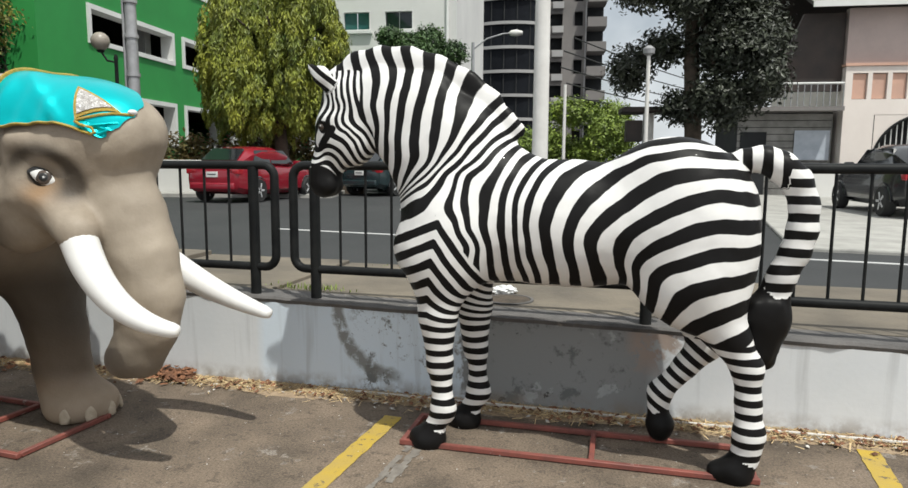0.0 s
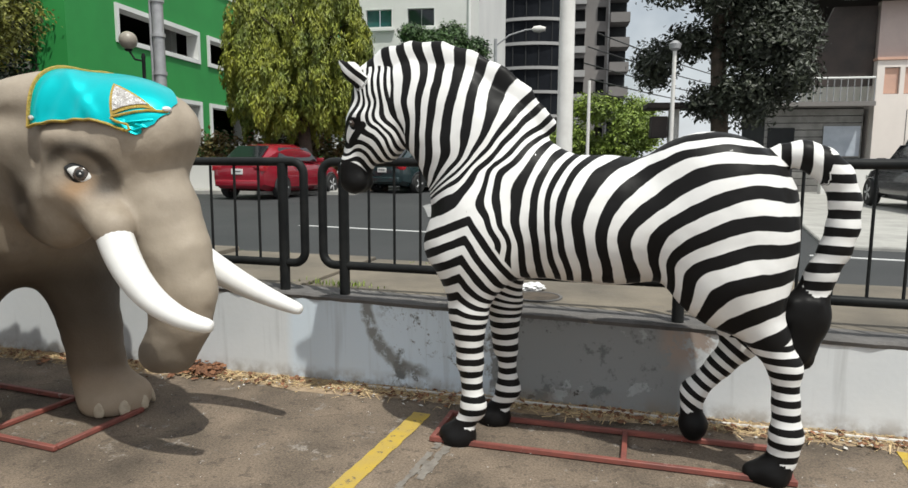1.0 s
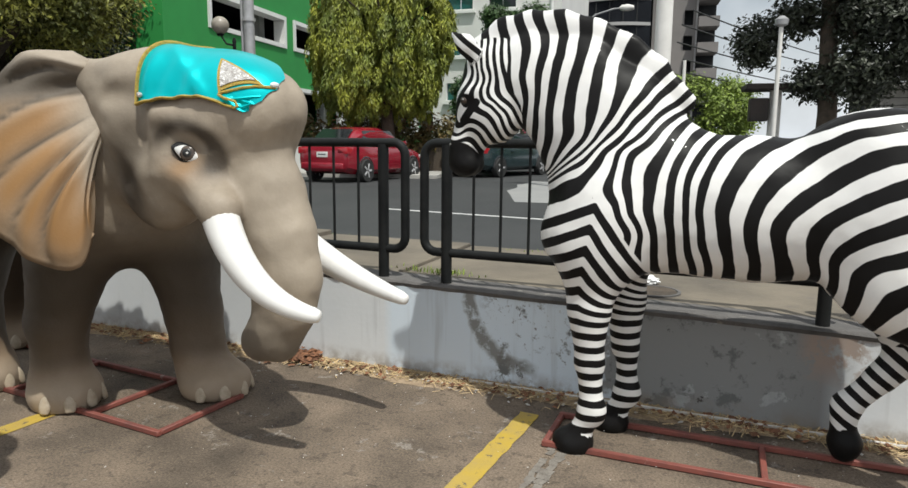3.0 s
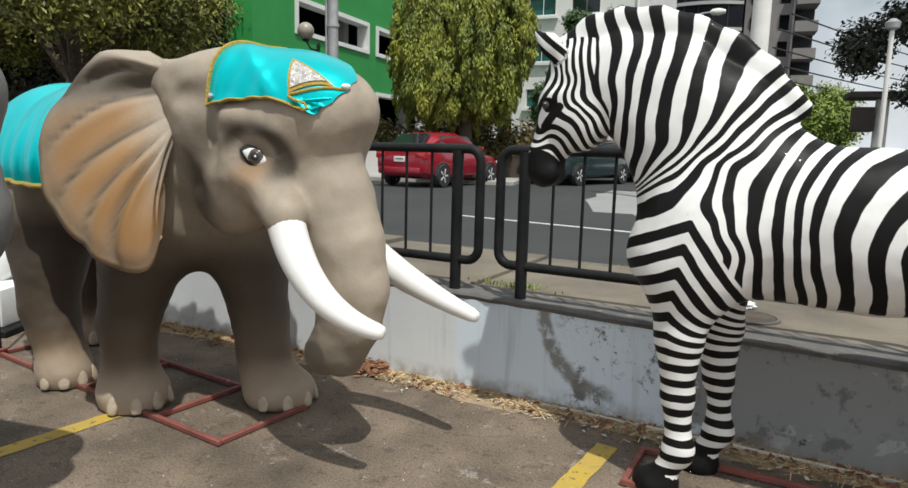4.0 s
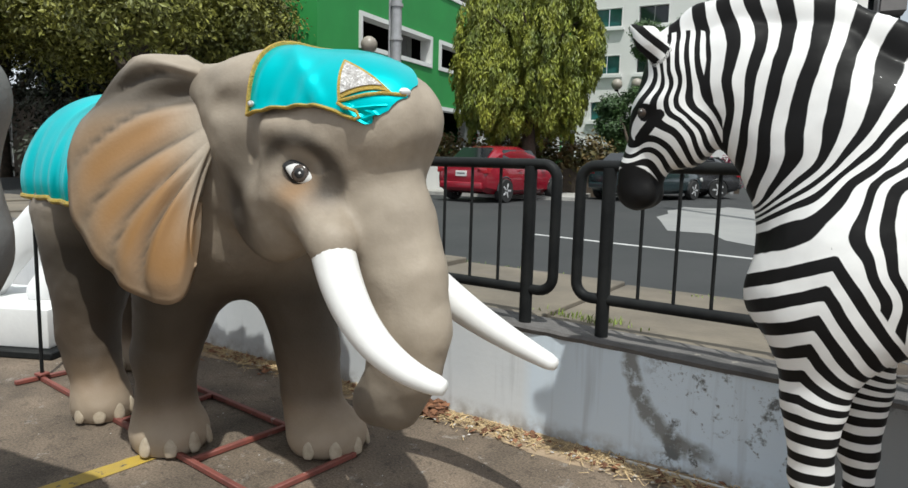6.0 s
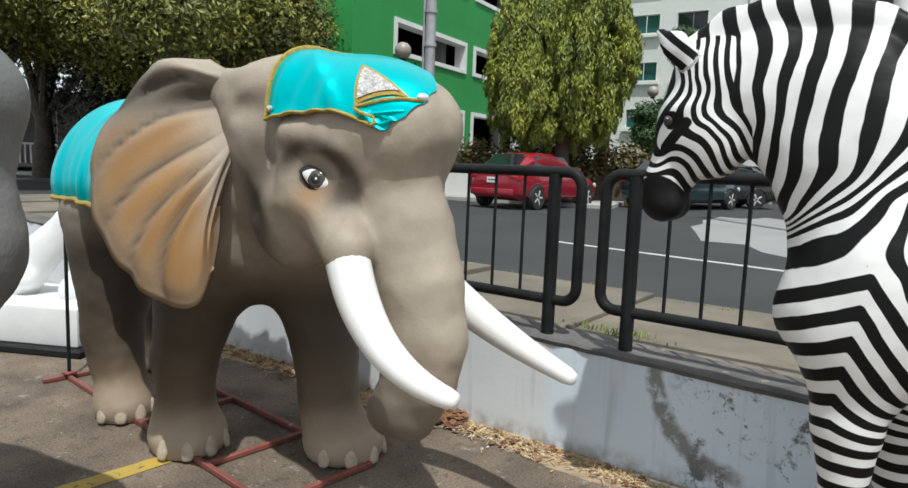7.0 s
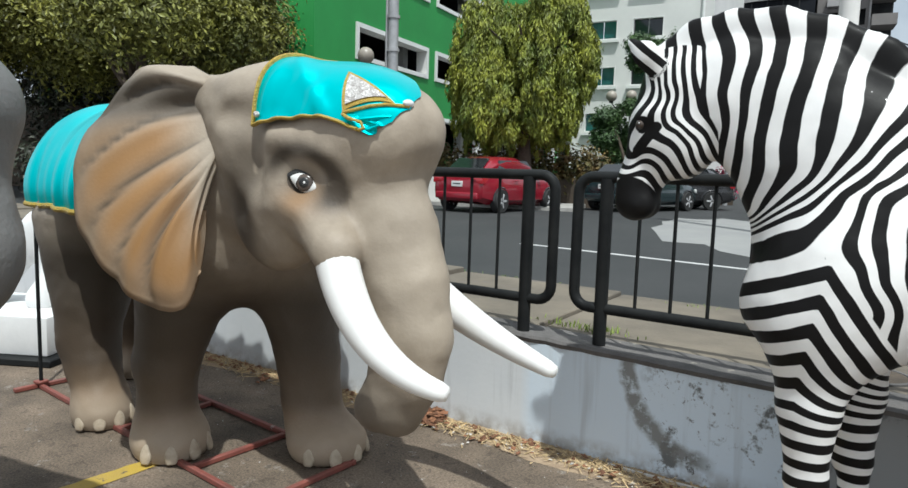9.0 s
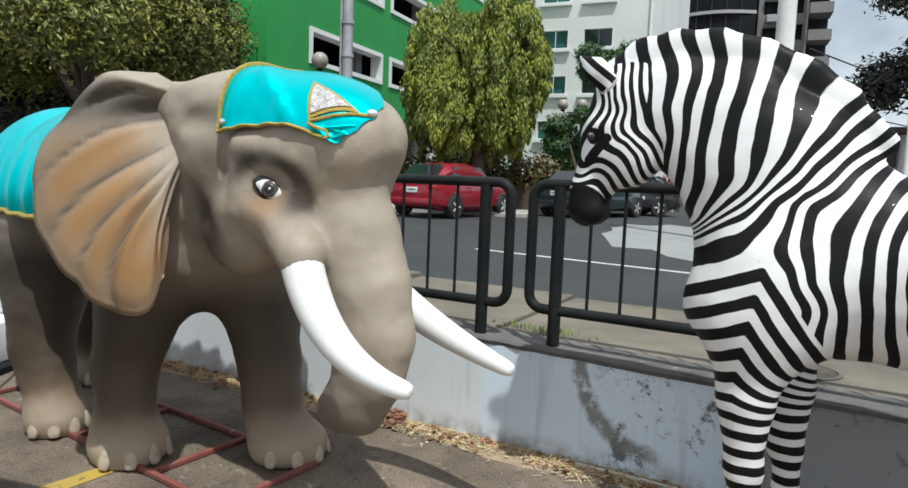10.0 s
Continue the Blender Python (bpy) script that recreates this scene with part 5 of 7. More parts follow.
def head_cloth():
    a0 = 0.10
    def point(a, ang, off):
        p = head_surface(a, ang)
        out = (p - Vector((a, -0.02, 1.58))).normalized()
        s = abs(ang)
        # draped ridges that run down to the hem, and the gathered corner before the brow
        rel = 0.014 * math.exp(-((s - 22 - (a - 0.16) * 125) / 7) ** 2) * sm(a, 0.12, 0.2) * (1 - sm(a, 0.42, 0.52))
        rel += 0.007 * math.exp(-((a - 0.155) / 0.02) ** 2) * sm(s, 20, 50)
        rel += 0.005 * math.sin(a * 60 + s * 0.09) * sm(s, 25, 60) * (1 - sm(a, 0.36, 0.46))
        rel += 0.013 * (math.sin((s - 160 * (a - 0.5)) * 0.42) + 0.6) * sm(a, 0.50, 0.58) * sm(s, 55, 60)
        return p + out * (off + 0.005 + rel)
    def at(u, t, off=0.008):
        ang_end = float(np.interp(a0 + 0.54 * u, [h[0] for h in HEM], [h[1] for h in HEM]))
        front = float(np.interp(abs(t), (0, 0.36, 0.72, 1), (0.690, 0.718, 0.695, 0.640))) - 0.24 * sm(-t, -0.02, 0.40)
        return point(a0 + (front - a0) * u, t * ang_end, off)
    base = root("head_cloth", ELEPHANT_M, "turquoise satin cloth with gold braid over the elephant's brow", "cloth")
    bm = bmesh.new()
    nu, nv = 52, 76
    g = [[bm.verts.new(at(i / nu, 2 * k / nv - 1)) for k in range(nv + 1)] for i in range(nu + 1)]
    for i in range(nu):
        for k in range(nv):
            bm.faces.new((g[i][k], g[i][k + 1], g[i + 1][k + 1], g[i + 1][k]))
    bmesh.ops.recalc_face_normals(bm, faces=bm.faces)
    bmesh.ops.solidify(bm, geom=bm.faces[:], thickness=0.005)
    part("satin", bm, M_SATIN, base)
    for t0 in (-1.0, 1.0):
        part("braid", tube(bmesh.new(), [at(0.93 * i / 44, t0, 0.011) for i in range(45)], 0.0125, 8, flat=(1, 0.6)), M_GOLD, base, "gold sequin braid along the hem")
    part("braid", tube(bmesh.new(), [at(0.0, k / 25 - 1, 0.011) for k in range(51)], 0.0125, 8, flat=(1, 0.6)), M_GOLD, base, "gold sequin braid along the hem")
    # turned-up end of the hem, under the patch
    turned = [(0.530, 58), (0.565, 61), (0.605, 61), (0.622, 65), (0.605, 68)]
    part("braid", tube(bmesh.new(), [point(*q, 0.014) for q in turned], 0.007, 8), M_GOLD, base, "turned-up gold braid at the knot")
    lower = [(0.530, 57), (0.575, 53), (0.625, 47), (0.670, 40), (0.700, 33), (0.715, 25)]
    part("braid", tube(bmesh.new(), [point(*q, 0.014) for q in lower], 0.007, 8), M_GOLD, base, "gold braid under the patch")
    for path, r in (([(0.55, 62), (0.60, 58), (0.65, 53), (0.69, 46)], 0.013), ([(0.59, 67), (0.63, 64), (0.67, 59)], 0.013)):
        part("fold", tube(bmesh.new(), [point(*q, 0.010) for q in path], [r * 0.5] + [r] * (len(path) - 2) + [r * 0.4], 10, flat=(1, 0.7)), M_SATIN, base)
    # sequinned patch with its gold border, on the slope of the brow
    def tri_patch(shrink, off):
        cs = [(0.470, 28.0), (0.528, 56.0), (0.695, 34.5)]
        cu, cv = sum(c[0] for c in cs) / 3, sum(c[1] for c in cs) / 3
        cs = [(cu + (u - cu) * shrink, cv + (v - cv) * shrink) for u, v in cs]
        bm = bmesh.new()
        k = 14
        idx = {}
        for i in range(k + 1):
            for j in range(k + 1 - i):
                w = (i / k, j / k, 1 - (i + j) / k)
                idx[i, j] = bm.verts.new(point(sum(w[q] * cs[q][0] for q in range(3)), sum(w[q] * cs[q][1] for q in range(3)), off))
        for i in range(k):
            for j in range(k - i):
                bm.faces.new((idx[i, j], idx[i + 1, j], idx[i, j + 1]))
                if i + j < k - 1:
                    bm.faces.new((idx[i + 1, j], idx[i + 1, j + 1], idx[i, j + 1]))
        bmesh.ops.recalc_face_normals(bm, faces=bm.faces)
        bmesh.ops.solidify(bm, geom=bm.faces[:], thickness=0.004)
        return bm
    part("border", tri_patch(1.0, 0.016), M_GOLD, base, "gold braid border of the sequin patch")
    part("patch", tri_patch(0.76, 0.022), M_SEQUIN, base, "silver sequin patch")
    bm = bmesh.new()
    bmesh.ops.create_uvsphere(bm, u_segments=12, v_segments=8, radius=0.013, matrix=Matrix.Translation(point(0.125, 65, 0.018)))
    part("button", bm, M_SEQUIN, base, "round pearl button at the corner")
    bm = bmesh.new()
    bmesh.ops.create_uvsphere(bm, u_segments=12, v_segments=8, radius=1.0, matrix=Matrix.Translation(point(0.712, 24, 0.020)) @ Matrix.Diagonal((0.012, 0.030, 0.014, 1)))
    part("tag", bm, M_FOAM, base, "small white tag at the front")


head_cloth()


def back_cloth():
    base = root("back_cloth", ELEPHANT_M, "turquoise satin cloth with gold hem over the elephant's back", "cloth")
    def at(u, v, off=0.012):
        a = -0.92 - 1.38 * u
        t = (v - 0.5) * 2
        w = radians(t * 104)
        f1, f2 = math.sqrt(max(1 - ((a + 1.22) / 0.95) ** 2, 0.01)), math.sqrt(max(1 - ((a + 1.80) / 0.52) ** 2, 0.01))
        hr = max(0.47 * f1, 0.46 * f2) + 0.040
        br = max(0.45 * f1, 0.42 * f2) + 0.085
        fl = 1 + 0.05 * sm(abs(t), 0.6, 1.0) + (0.024 * math.sin(u * 38) + 0.012 * math.sin(u * 83 + 4 * t)) * sm(abs(t), 0.25, 0.9)
        return Vector((a, br * fl * math.sin(-w), 1.385 + hr * max(math.cos(w), -0.28) + off))
    bm = bmesh.new()
    nu, nv = 60, 48
    g = [[bm.verts.new(at(i / nu, k / nv)) for k in range(nv + 1)] for i in range(nu + 1)]
    for i in range(nu):
        for k in range(nv):
            bm.faces.new((g[i][k], g[i][k + 1], g[i + 1][k + 1], g[i + 1][k]))
    bmesh.ops.recalc_face_normals(bm, faces=bm.faces)
    bmesh.ops.solidify(bm, geom=bm.faces[:], thickness=0.006)
    part("satin", bm, M_SATIN, base)
    for v0 in (0.0, 1.0):
        part("braid", tube(bmesh.new(), [at(i / 60, v0, 0.012) for i in range(61)], 0.016, 8), M_GOLD, base, "gold sequin braid along the hem")


back_cloth()


# ---- steel frames under the statues ----
def steel_frame(m, w, d, crosses, extra=()):
    base = root("statue_base", m, "red oxide painted square-tube steel base lying on asphalt", "base", "steel frames under the statues")
    h = 0.029
    part("long_bar", boxed(0, 0, 0.004, w, h, h + 0.004, 0.004, 1), M_REDFRAME, base)
    part("long_bar", boxed(0, d - h, 0.004, w, d, h + 0.004, 0.004, 1), M_REDFRAME, base)
    for c in crosses:
        part("cross_bar", boxed(c, h + 0.001, 0.004, c + h, d - h - 0.001, h + 0.003, 0.004, 1), M_REDFRAME, base)
    for x0, y0, x1, y1 in extra:
        part("cross_bar", boxed(x0, y0, 0.004, x1, y1, h + 0.003, 0.004, 1), M_REDFRAME, base)
    return base


steel_frame(pose(-0.245, 3.655, 0, 0, 0, -7.4), 1.86, 0.42, (0.0, 1.03, 1.826))
steel_frame(pose(-2.19, 3.205, 0, 0, 0, 168) @ Matrix.Diagonal((1, -1, 1, 1)), 2.46, 0.62, (0.0, 0.55, 1.30, 2.426), ((2.426, -0.14, 2.46, -0.002), (2.426, 0.622, 2.46, 0.80)))

# ---- buildings ----
def window_unit(parent, x0, z0, x1, z1, frame_m, pane_m, fw=0.1, proud=0.05, depth=0.12, mull=0):
    w = part("window", ring_frame(bmesh.new(), x0, z0, x1, z1, fw, -proud, depth), frame_m, parent, smooth=False)
    n = mull + 1
    for i in range(n):
        a, b = x0 + (x1 - x0) * i / n + (0.02 if i else 0), x0 + (x1 - x0) * (i + 1) / n - (0.02 if i < n - 1 else 0)
        if pane_m:
            part("pane", boxed(a + 0.002, depth - 0.03, z0 + 0.002, b - 0.002, depth - 0.01, z1 - 0.002), pane_m, w, smooth=False)
    return w


def green_building():
    m = pose(-14, 18.95, ROAD_Z, 0, 0, 90)
    base = root("green_building", m, "bright green parking building with white-framed open bays", "building")
    ops = []
    for k, (z0, z1) in enumerate(((1.55, 3.37), (4.88, 6.15), (8.0, 9.3), (11.2, 12.5))):
        for i in range(5):
            y0 = 2.0 + 5.95 * i
            ops.append((y0, z0, y0 + 5.3, z1))
    part("wall", holed(bmesh.new(), 32.05, 15.0, 0.45, ops), M_GREENWALL, base, smooth=False)
    for x0, z0, x1, z1 in ops:
        w = part("window", ring_frame(bmesh.new(), x0 + 0.16, z0 + 0.16, x1 - 0.16, z1 - 0.16, 0.159, -0.07, 0.44), M_WHITETRIM, base, smooth=False)
        part("sill_rail", boxed(x0 + 0.17, 0.30, z0 + 0.17, x1 - 0.17, 0.36, z0 + 0.22), M_STEEL, w, smooth=False)
    # floors and back wall coloured near-black, so the bays look unlit
    for z in (0.0, 4.1, 7.2, 10.4, 13.6):
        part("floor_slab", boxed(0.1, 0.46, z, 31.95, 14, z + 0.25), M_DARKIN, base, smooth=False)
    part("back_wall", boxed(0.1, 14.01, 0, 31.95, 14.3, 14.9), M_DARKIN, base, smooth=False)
    for i in range(6):
        part("column", boxed(1.5 + 5.95 * i - 0.15, 1.2, 0, 1.5 + 5.95 * i + 0.25, 1.6, 14.0), M_WHITETRIM, base, smooth=False)
    part("end_wall", boxed(31.959, 0.46, 0, 32.35, 14.3, 15.0), M_GREENWALL, base, smooth=False)
    part("end_wall", boxed(-0.3, 0.0, 0, -0.001, 14.3, 15.0), M_GREENWALL, base, smooth=False)
    part("roof", boxed(0.0, 0.46, 14.92, 32.05, 14.3, 15.1), M_TOWER, base, smooth=False)


def hotel():
    m = pose(-13.2, 45.0, ROAD_Z, 0, 0, -2)
    base = root("white_hotel_building", m, "white hotel facade with teal windows and ledges", "building")
    ops, panes = [], []
    for k in range(9):
        z0 = 0.9 + 2.95 * k
        for i, (x0, w) in enumerate(((0.9, 1.9), (3.75, 1.95))):
            ops.append((x0, z0 + 0.05, x0 + w, z0 + 1.30))
    part("wall", holed(bmesh.new(), 8.3, 30.0, 0.5, ops), M_WHITEWALL, base, smooth=False)
    for i, (x0, z0, x1, z1) in enumerate(ops):
        window_unit(base, x0 + 0.06, z0 + 0.06, x1 - 0.06, z1 - 0.06, M_WHITETRIM, M_WINTEAL if i % 2 == 0 else M_GLASS, 0.059, 0.02, 0.3, 1)
        part("ledge", boxed(x0 - 0.15, -0.28, z0 - 0.22, x1 + 0.15, -0.001, z0 - 0.06), M_WHITETRIM, base, smooth=False)
    part("side_wall", boxed(8.301, 0.0, 0, 8.6, 16, 30.0), M_WHITEWALL, base, smooth=False)
    part("back_wall", boxed(0, 16.01, 0, 8.6, 16.3, 30.0), M_WHITEWALL, base, smooth=False)
    part("roof", boxed(-0.1, 0.51, 29.8, 8.3, 16.0, 29.99), M_TOWER, base, smooth=False)
    part("drain_pipe", tube(bmesh.new(), [(8.0, -0.1, 0), (8.0, -0.1, 29.5)], 0.09, 8), M_WHITETRIM, base)


def tower():
    base = root("dark_glass_tower", pose(-5.6, 75, ROAD_Z, 0, 0, 0), "tall tower of dark glass bands beside concrete balconies", "building")
    def bow(w, d, n=14):
        return [(w * i / n, -d * math.sin(math.pi * i / n)) for i in range(n + 1)]
    def curtain(z0, z1, d, back):
        bm = bmesh.new()
        f = bow(7.0, d)
        lo = [bm.verts.new((x, y, z0)) for x, y in f] + [bm.verts.new((7.0, back, z0)), bm.verts.new((0, back, z0))]
        hi = [bm.verts.new((v.co.x, v.co.y, z1)) for v in lo]
        n = len(lo)
        for i in range(n):
            bm.faces.new((lo[i], lo[(i + 1) % n], hi[(i + 1) % n], hi[i]))
        bm.faces.new(lo[::-1])
        bm.faces.new(hi)
        return bm
    for k in range(18):
        z = 0.6 + 2.56 * k
        part("glass_band", curtain(z + 0.33, z + 2.56, 0.6, 12), M_TOWERGLASS, base, smooth=False)
        part("ledge_band", curtain(z, z + 0.325, 0.95, 12), M_BAND, base, smooth=False)
        for j in range(1, 5):
            part("mullion", boxed(7.0 * j / 5 - 0.06, -0.68 * math.sin(math.pi * j / 5) - 0.04, z + 0.33, 7.0 * j / 5 + 0.06, 0.3, z + 2.55), M_DARKIN, base, smooth=False)
    ops = []
    for k in range(18):
        z = 0.7 + 2.56 * k
        ops += [(0.5, z, 1.9, z + 1.3), (3.2, z, 4.1, z + 1.5)]
    part("concrete_wall", holed(bmesh.new(), 4.4, 46, 0.4, ops, Matrix.Translation((7.2, 1.2, 0))), M_TOWER, base, smooth=False)
    part("core", boxed(7.2, 2.3, 0, 13.6, 12, 45.9), M_DARKIN, base, smooth=False)
    for k in range(18):
        z = 0.7 + 2.56 * k
        part("balcony", boxed(11.7, -0.6, z - 0.45, 13.7, 2.29, z + 0.55), M_TOWER, base, smooth=False)
        part("planter", boxed(8.0, 0.6, z - 0.8, 9.2, 1.19, z - 0.1), M_BAND, base, smooth=False)
    part("fin", boxed(11.55, 0.9, 0, 11.7, 2.29, 46), M_BAND, base, smooth=False)


def house():
    base = root("old_house", pose(10.72, 24.0, ROAD_Z, 0, 0, -3), "old cream two-storey house with dark roof and arched window", "house")
    # front wall with an arched opening
    bm = bmesh.new()
    ops = [(0.22 + 0.60 * i, 3.25, 0.22 + 0.60 * i + 0.46, 4.10) for i in range(9)] + [(0.95, 0.6, 4.2, 2.75)]
    part("wall", holed(bm, 9.0, 4.32, 0.35, ops), M_CREAM, base, smooth=False)
    part("upper_wall", boxed(0.02, 0.12, 4.42, 9.0, 0.40, 6.2), M_PINKWALL, base, smooth=False)
    part("string_course", boxed(-0.04, -0.06, 4.33, 9.02, 0.37, 4.415), M_SALMON, base, smooth=False)
    for i in range(9):
        part("shutter", boxed(0.24 + 0.60 * i, 0.08, 3.27, 0.66 + 0.60 * i, 0.14, 4.08), M_SALMON, base, smooth=False)
    # arch ring, infill above the arch, grille bars
    cx, cz, r = 2.58, 1.15, 1.60
    bm = bmesh.new()
    pts = [(cx + r * math.cos(w), cz + r * math.sin(w)) for w in (math.pi * i / 28 for i in range(29))]
    for (x0, z0), (x1, z1) in zip(pts, pts[1:]):
        vs = [bm.verts.new(c) for c in ((x0, 0.01, z0), (x1, 0.01, z1), (x1, 0.01, 2.76), (x0, 0.01, 2.76), (x0, 0.34, z0), (x1, 0.34, z1))]
        bm.faces.new(vs[:4])
        bm.faces.new((vs[0], vs[4], vs[5], vs[1]))
    part("arch_infill", bm, M_CREAM, base, smooth=False)
    part("arch_rim", tube(bmesh.new(), [(x, -0.01, z) for x, z in pts], 0.045, 8), M_FENCE, base)
    grille = part("grille", tube(bmesh.new(), [(1.0, 0.12, 0.75), (4.16, 0.12, 0.75)], 0.02, 6), M_WHITETRIM, base)
    for i in range(19):
        x = 1.06 + 0.168 * i
        h = cz + math.sqrt(max(r * r - (x - cx) ** 2, 0.01))
        part("grille_bar", tube(bmesh.new(), [(x, 0.12, 0.62), (x, 0.12, h)], 0.018, 6), M_WHITETRIM, grille)
    part("interior", boxed(0.3, 1.4, 0.05, 8.8, 1.6, 4.2), M_DARKIN, base, smooth=False)
    part("side_wall", boxed(0.0, 0.36, 0, 0.3, 8.0, 4.32), M_CREAM, base, smooth=False)
    part("back_wall", boxed(0.0, 8.01, 0, 9.0, 8.3, 6.2), M_CREAM, base, smooth=False)
    # low roof with deep eaves: sheets on a slope, dark soffit
    def slope(x0, x1, y0, z0, y1, z1, t):
        bm = bmesh.new()
        vs = [bm.verts.new(c) for c in ((x0, y0, z0), (x1, y0, z0), (x1, y1, z1), (x0, y1, z1), (x0, y0, z0 + t), (x1, y0, z0 + t), (x1, y1, z1 + t), (x0, y1, z1 + t))]
        for f in ((0, 3, 2, 1), (4, 5, 6, 7), (0, 1, 5, 4), (1, 2, 6, 5), (2, 3, 7, 6), (3, 0, 4, 7)):
            bm.faces.new([vs[i] for i in f])
        return bm
    part("roof", slope(-1.3, 10, -0.45, 6.2, 4.2, 8.4, 0.10), M_ROOF, base, smooth=False)
    part("roof", slope(-1.3, 10, 9.4, 6.05, 4.21, 8.4, 0.10), M_ROOF, base, smooth=False)
    part("fascia", boxed(-1.3, -0.51, 6.15, 10, -0.451, 6.35), M_WHITETRIM, base, smooth=False)
    for i in range(26):
        part("roof_rib", slope(-1.28 + 0.44 * i, -1.24 + 0.44 * i, -0.45, 6.305, 4.2, 8.505, 0.05), M_CREAM, base, smooth=False)
    # brace from the wall to the eaves
    part("brace", slope(-2.35, -2.05, -0.2, 3.4, -0.19, 3.4, 0.2), M_ROOF, base, smooth=False)
    bm = bmesh.new()
    vs = [bm.verts.new(c) for c in ((-2.3, 0.3, 3.55), (-0.01, 0.3, 3.55), (-0.01, 0.3, 6.1), (-1.3, 0.3, 6.1), (-2.3, 0.5, 3.55), (-0.01, 0.5, 3.55), (-0.01, 0.5, 6.1), (-1.3, 0.5, 6.1))]
    for f in ((0, 1, 2, 3), (7, 6, 5, 4), (0, 3, 7, 4), (1, 5, 6, 2), (0, 4, 5, 1), (2, 6, 7, 3)):
        bm.faces.new([vs[i] for i in f])
    part("gable_boarding", bm, M_ROOF, base, smooth=False)

    wing = root("boarded_annex", pose(7.55, 24.6, ROAD_Z, 0, 0, -3), "grey weathered board annex with a poster and balcony", "annex")
    for i in range(12):
        part("board", boxed(0, -0.02, 0.02 + 0.235 * i, 3.05, 0.03, 0.02 + 0.235 * i + 0.215, 0.01, 1), M_GREYWOOD, wing, smooth=False)
    part("backing", boxed(0, 0.031, 0, 3.05, 3.5, 2.85), M_DARKIN, wing, smooth=False)
    # dark sheet before the boards, for the gloom of an open doorway
    part("doorway", boxed(0.1, -0.04, 0.0, 0.95, -0.021, 2.2), M_DARKIN, wing, smooth=False)
    part("poster", boxed(1.85, -0.06, 1.25, 2.98, -0.03, 2.25), mat("faded_poster", (0.50, 0.54, 0.60), (0.38, 0.42, 0.48), 2.2, 0.6, 0.0), wing, "pale blue faded poster")
    part("balcony_slab", boxed(-0.2, -0.8, 2.86, 3.1, 3.5, 3.0), M_TOWER, wing, smooth=False)
    part("balcony_rail", tube(bmesh.new(), [(-0.15, -0.75, 3.75), (3.05, -0.75, 3.75)], 0.035, 8), M_WHITETRIM, wing)
    for i in range(17):
        part("baluster", tube(bmesh.new(), [(-0.15 + 0.2 * i, -0.75, 3.0), (-0.15 + 0.2 * i, -0.75, 3.74)], 0.016, 6), M_STEEL, wing)
    # plain white garden wall before the house
    tagged(obj("garden_wall", boxed(8.8, 22.8, ROAD_Z, 11.6, 23.0, ROAD_Z + 1.0, 0.02, 1), M_WHITEWALL), "low white garden wall before the old house", "wall", kind="structure")


def veranda_house():
    base = root("veranda_house", pose(-30.5, 16.6, ROAD_Z, 0, 0, 58), "grey low house with a shaded veranda and pale railing", "house")
    part("wall", boxed(-4, 1.8, 0, 6, 2.0, 3.3), M_TOWER, base, smooth=False)
    part("roof", boxed(-4.4, -0.5, 3.3, 6.4, 5.0, 3.55, 0.03, 1), M_TOWER, base, smooth=False)
    part("floor_slab", boxed(-4, -0.2, 0.3, 6, 1.79, 0.45), M_TOWER, base, smooth=False)
    for i in range(6):
        part("column", boxed(-4 + 1.9 * i, -0.1, 0.451, -3.8 + 1.9 * i, 0.1, 3.29), M_BAND, base, smooth=False)
    rail = part("railing", boxed(-3.99, -0.14, 1.25, 5.9, -0.105, 1.33), M_WHITETRIM, base, smooth=False)
    for i in range(48):
        part("baluster", boxed(-3.9 + 0.2 * i, -0.14, 0.46, -3.83 + 0.2 * i, -0.11, 1.249), M_WHITETRIM, rail, smooth=False)


green_building()
tagged(obj("garden_wall", boxed(-12.9, 19.7, ROAD_Z, -9.0, 19.9, ROAD_Z + 1.1, 0.02, 1), M_WHITEWALL), "low white wall beside the green parking building", "wall", kind="structure")
veranda_house()
hotel()
tower()
house()

# ---- trees ----
def leaf_mesh(pts, nrm, size, rnd, hang=0.0, slim=0.45):
    """Small bent leaves at the points: two triangles each, folded along the rib."""
    n = len(pts)
    d = rnd.normal(size=(n, 3)) * (1 - 0.6 * hang) - np.array([0, 0, 1.6 * hang])
    d -= (d * nrm).sum(1, keepdims=True) * nrm
    d /= np.linalg.norm(d, axis=1, keepdims=True) + 1e-9
    w = np.cross(nrm, d)
    s = size * rnd.uniform(0.6, 1.4, (n, 1))
    v = np.stack([pts - d * s, pts + w * s * slim + nrm * s * 0.15, pts + d * s, pts - w * s * slim + nrm * s * 0.15], 1).reshape(-1, 3)
    f = np.arange(4 * n).reshape(n, 4)
    return v, f


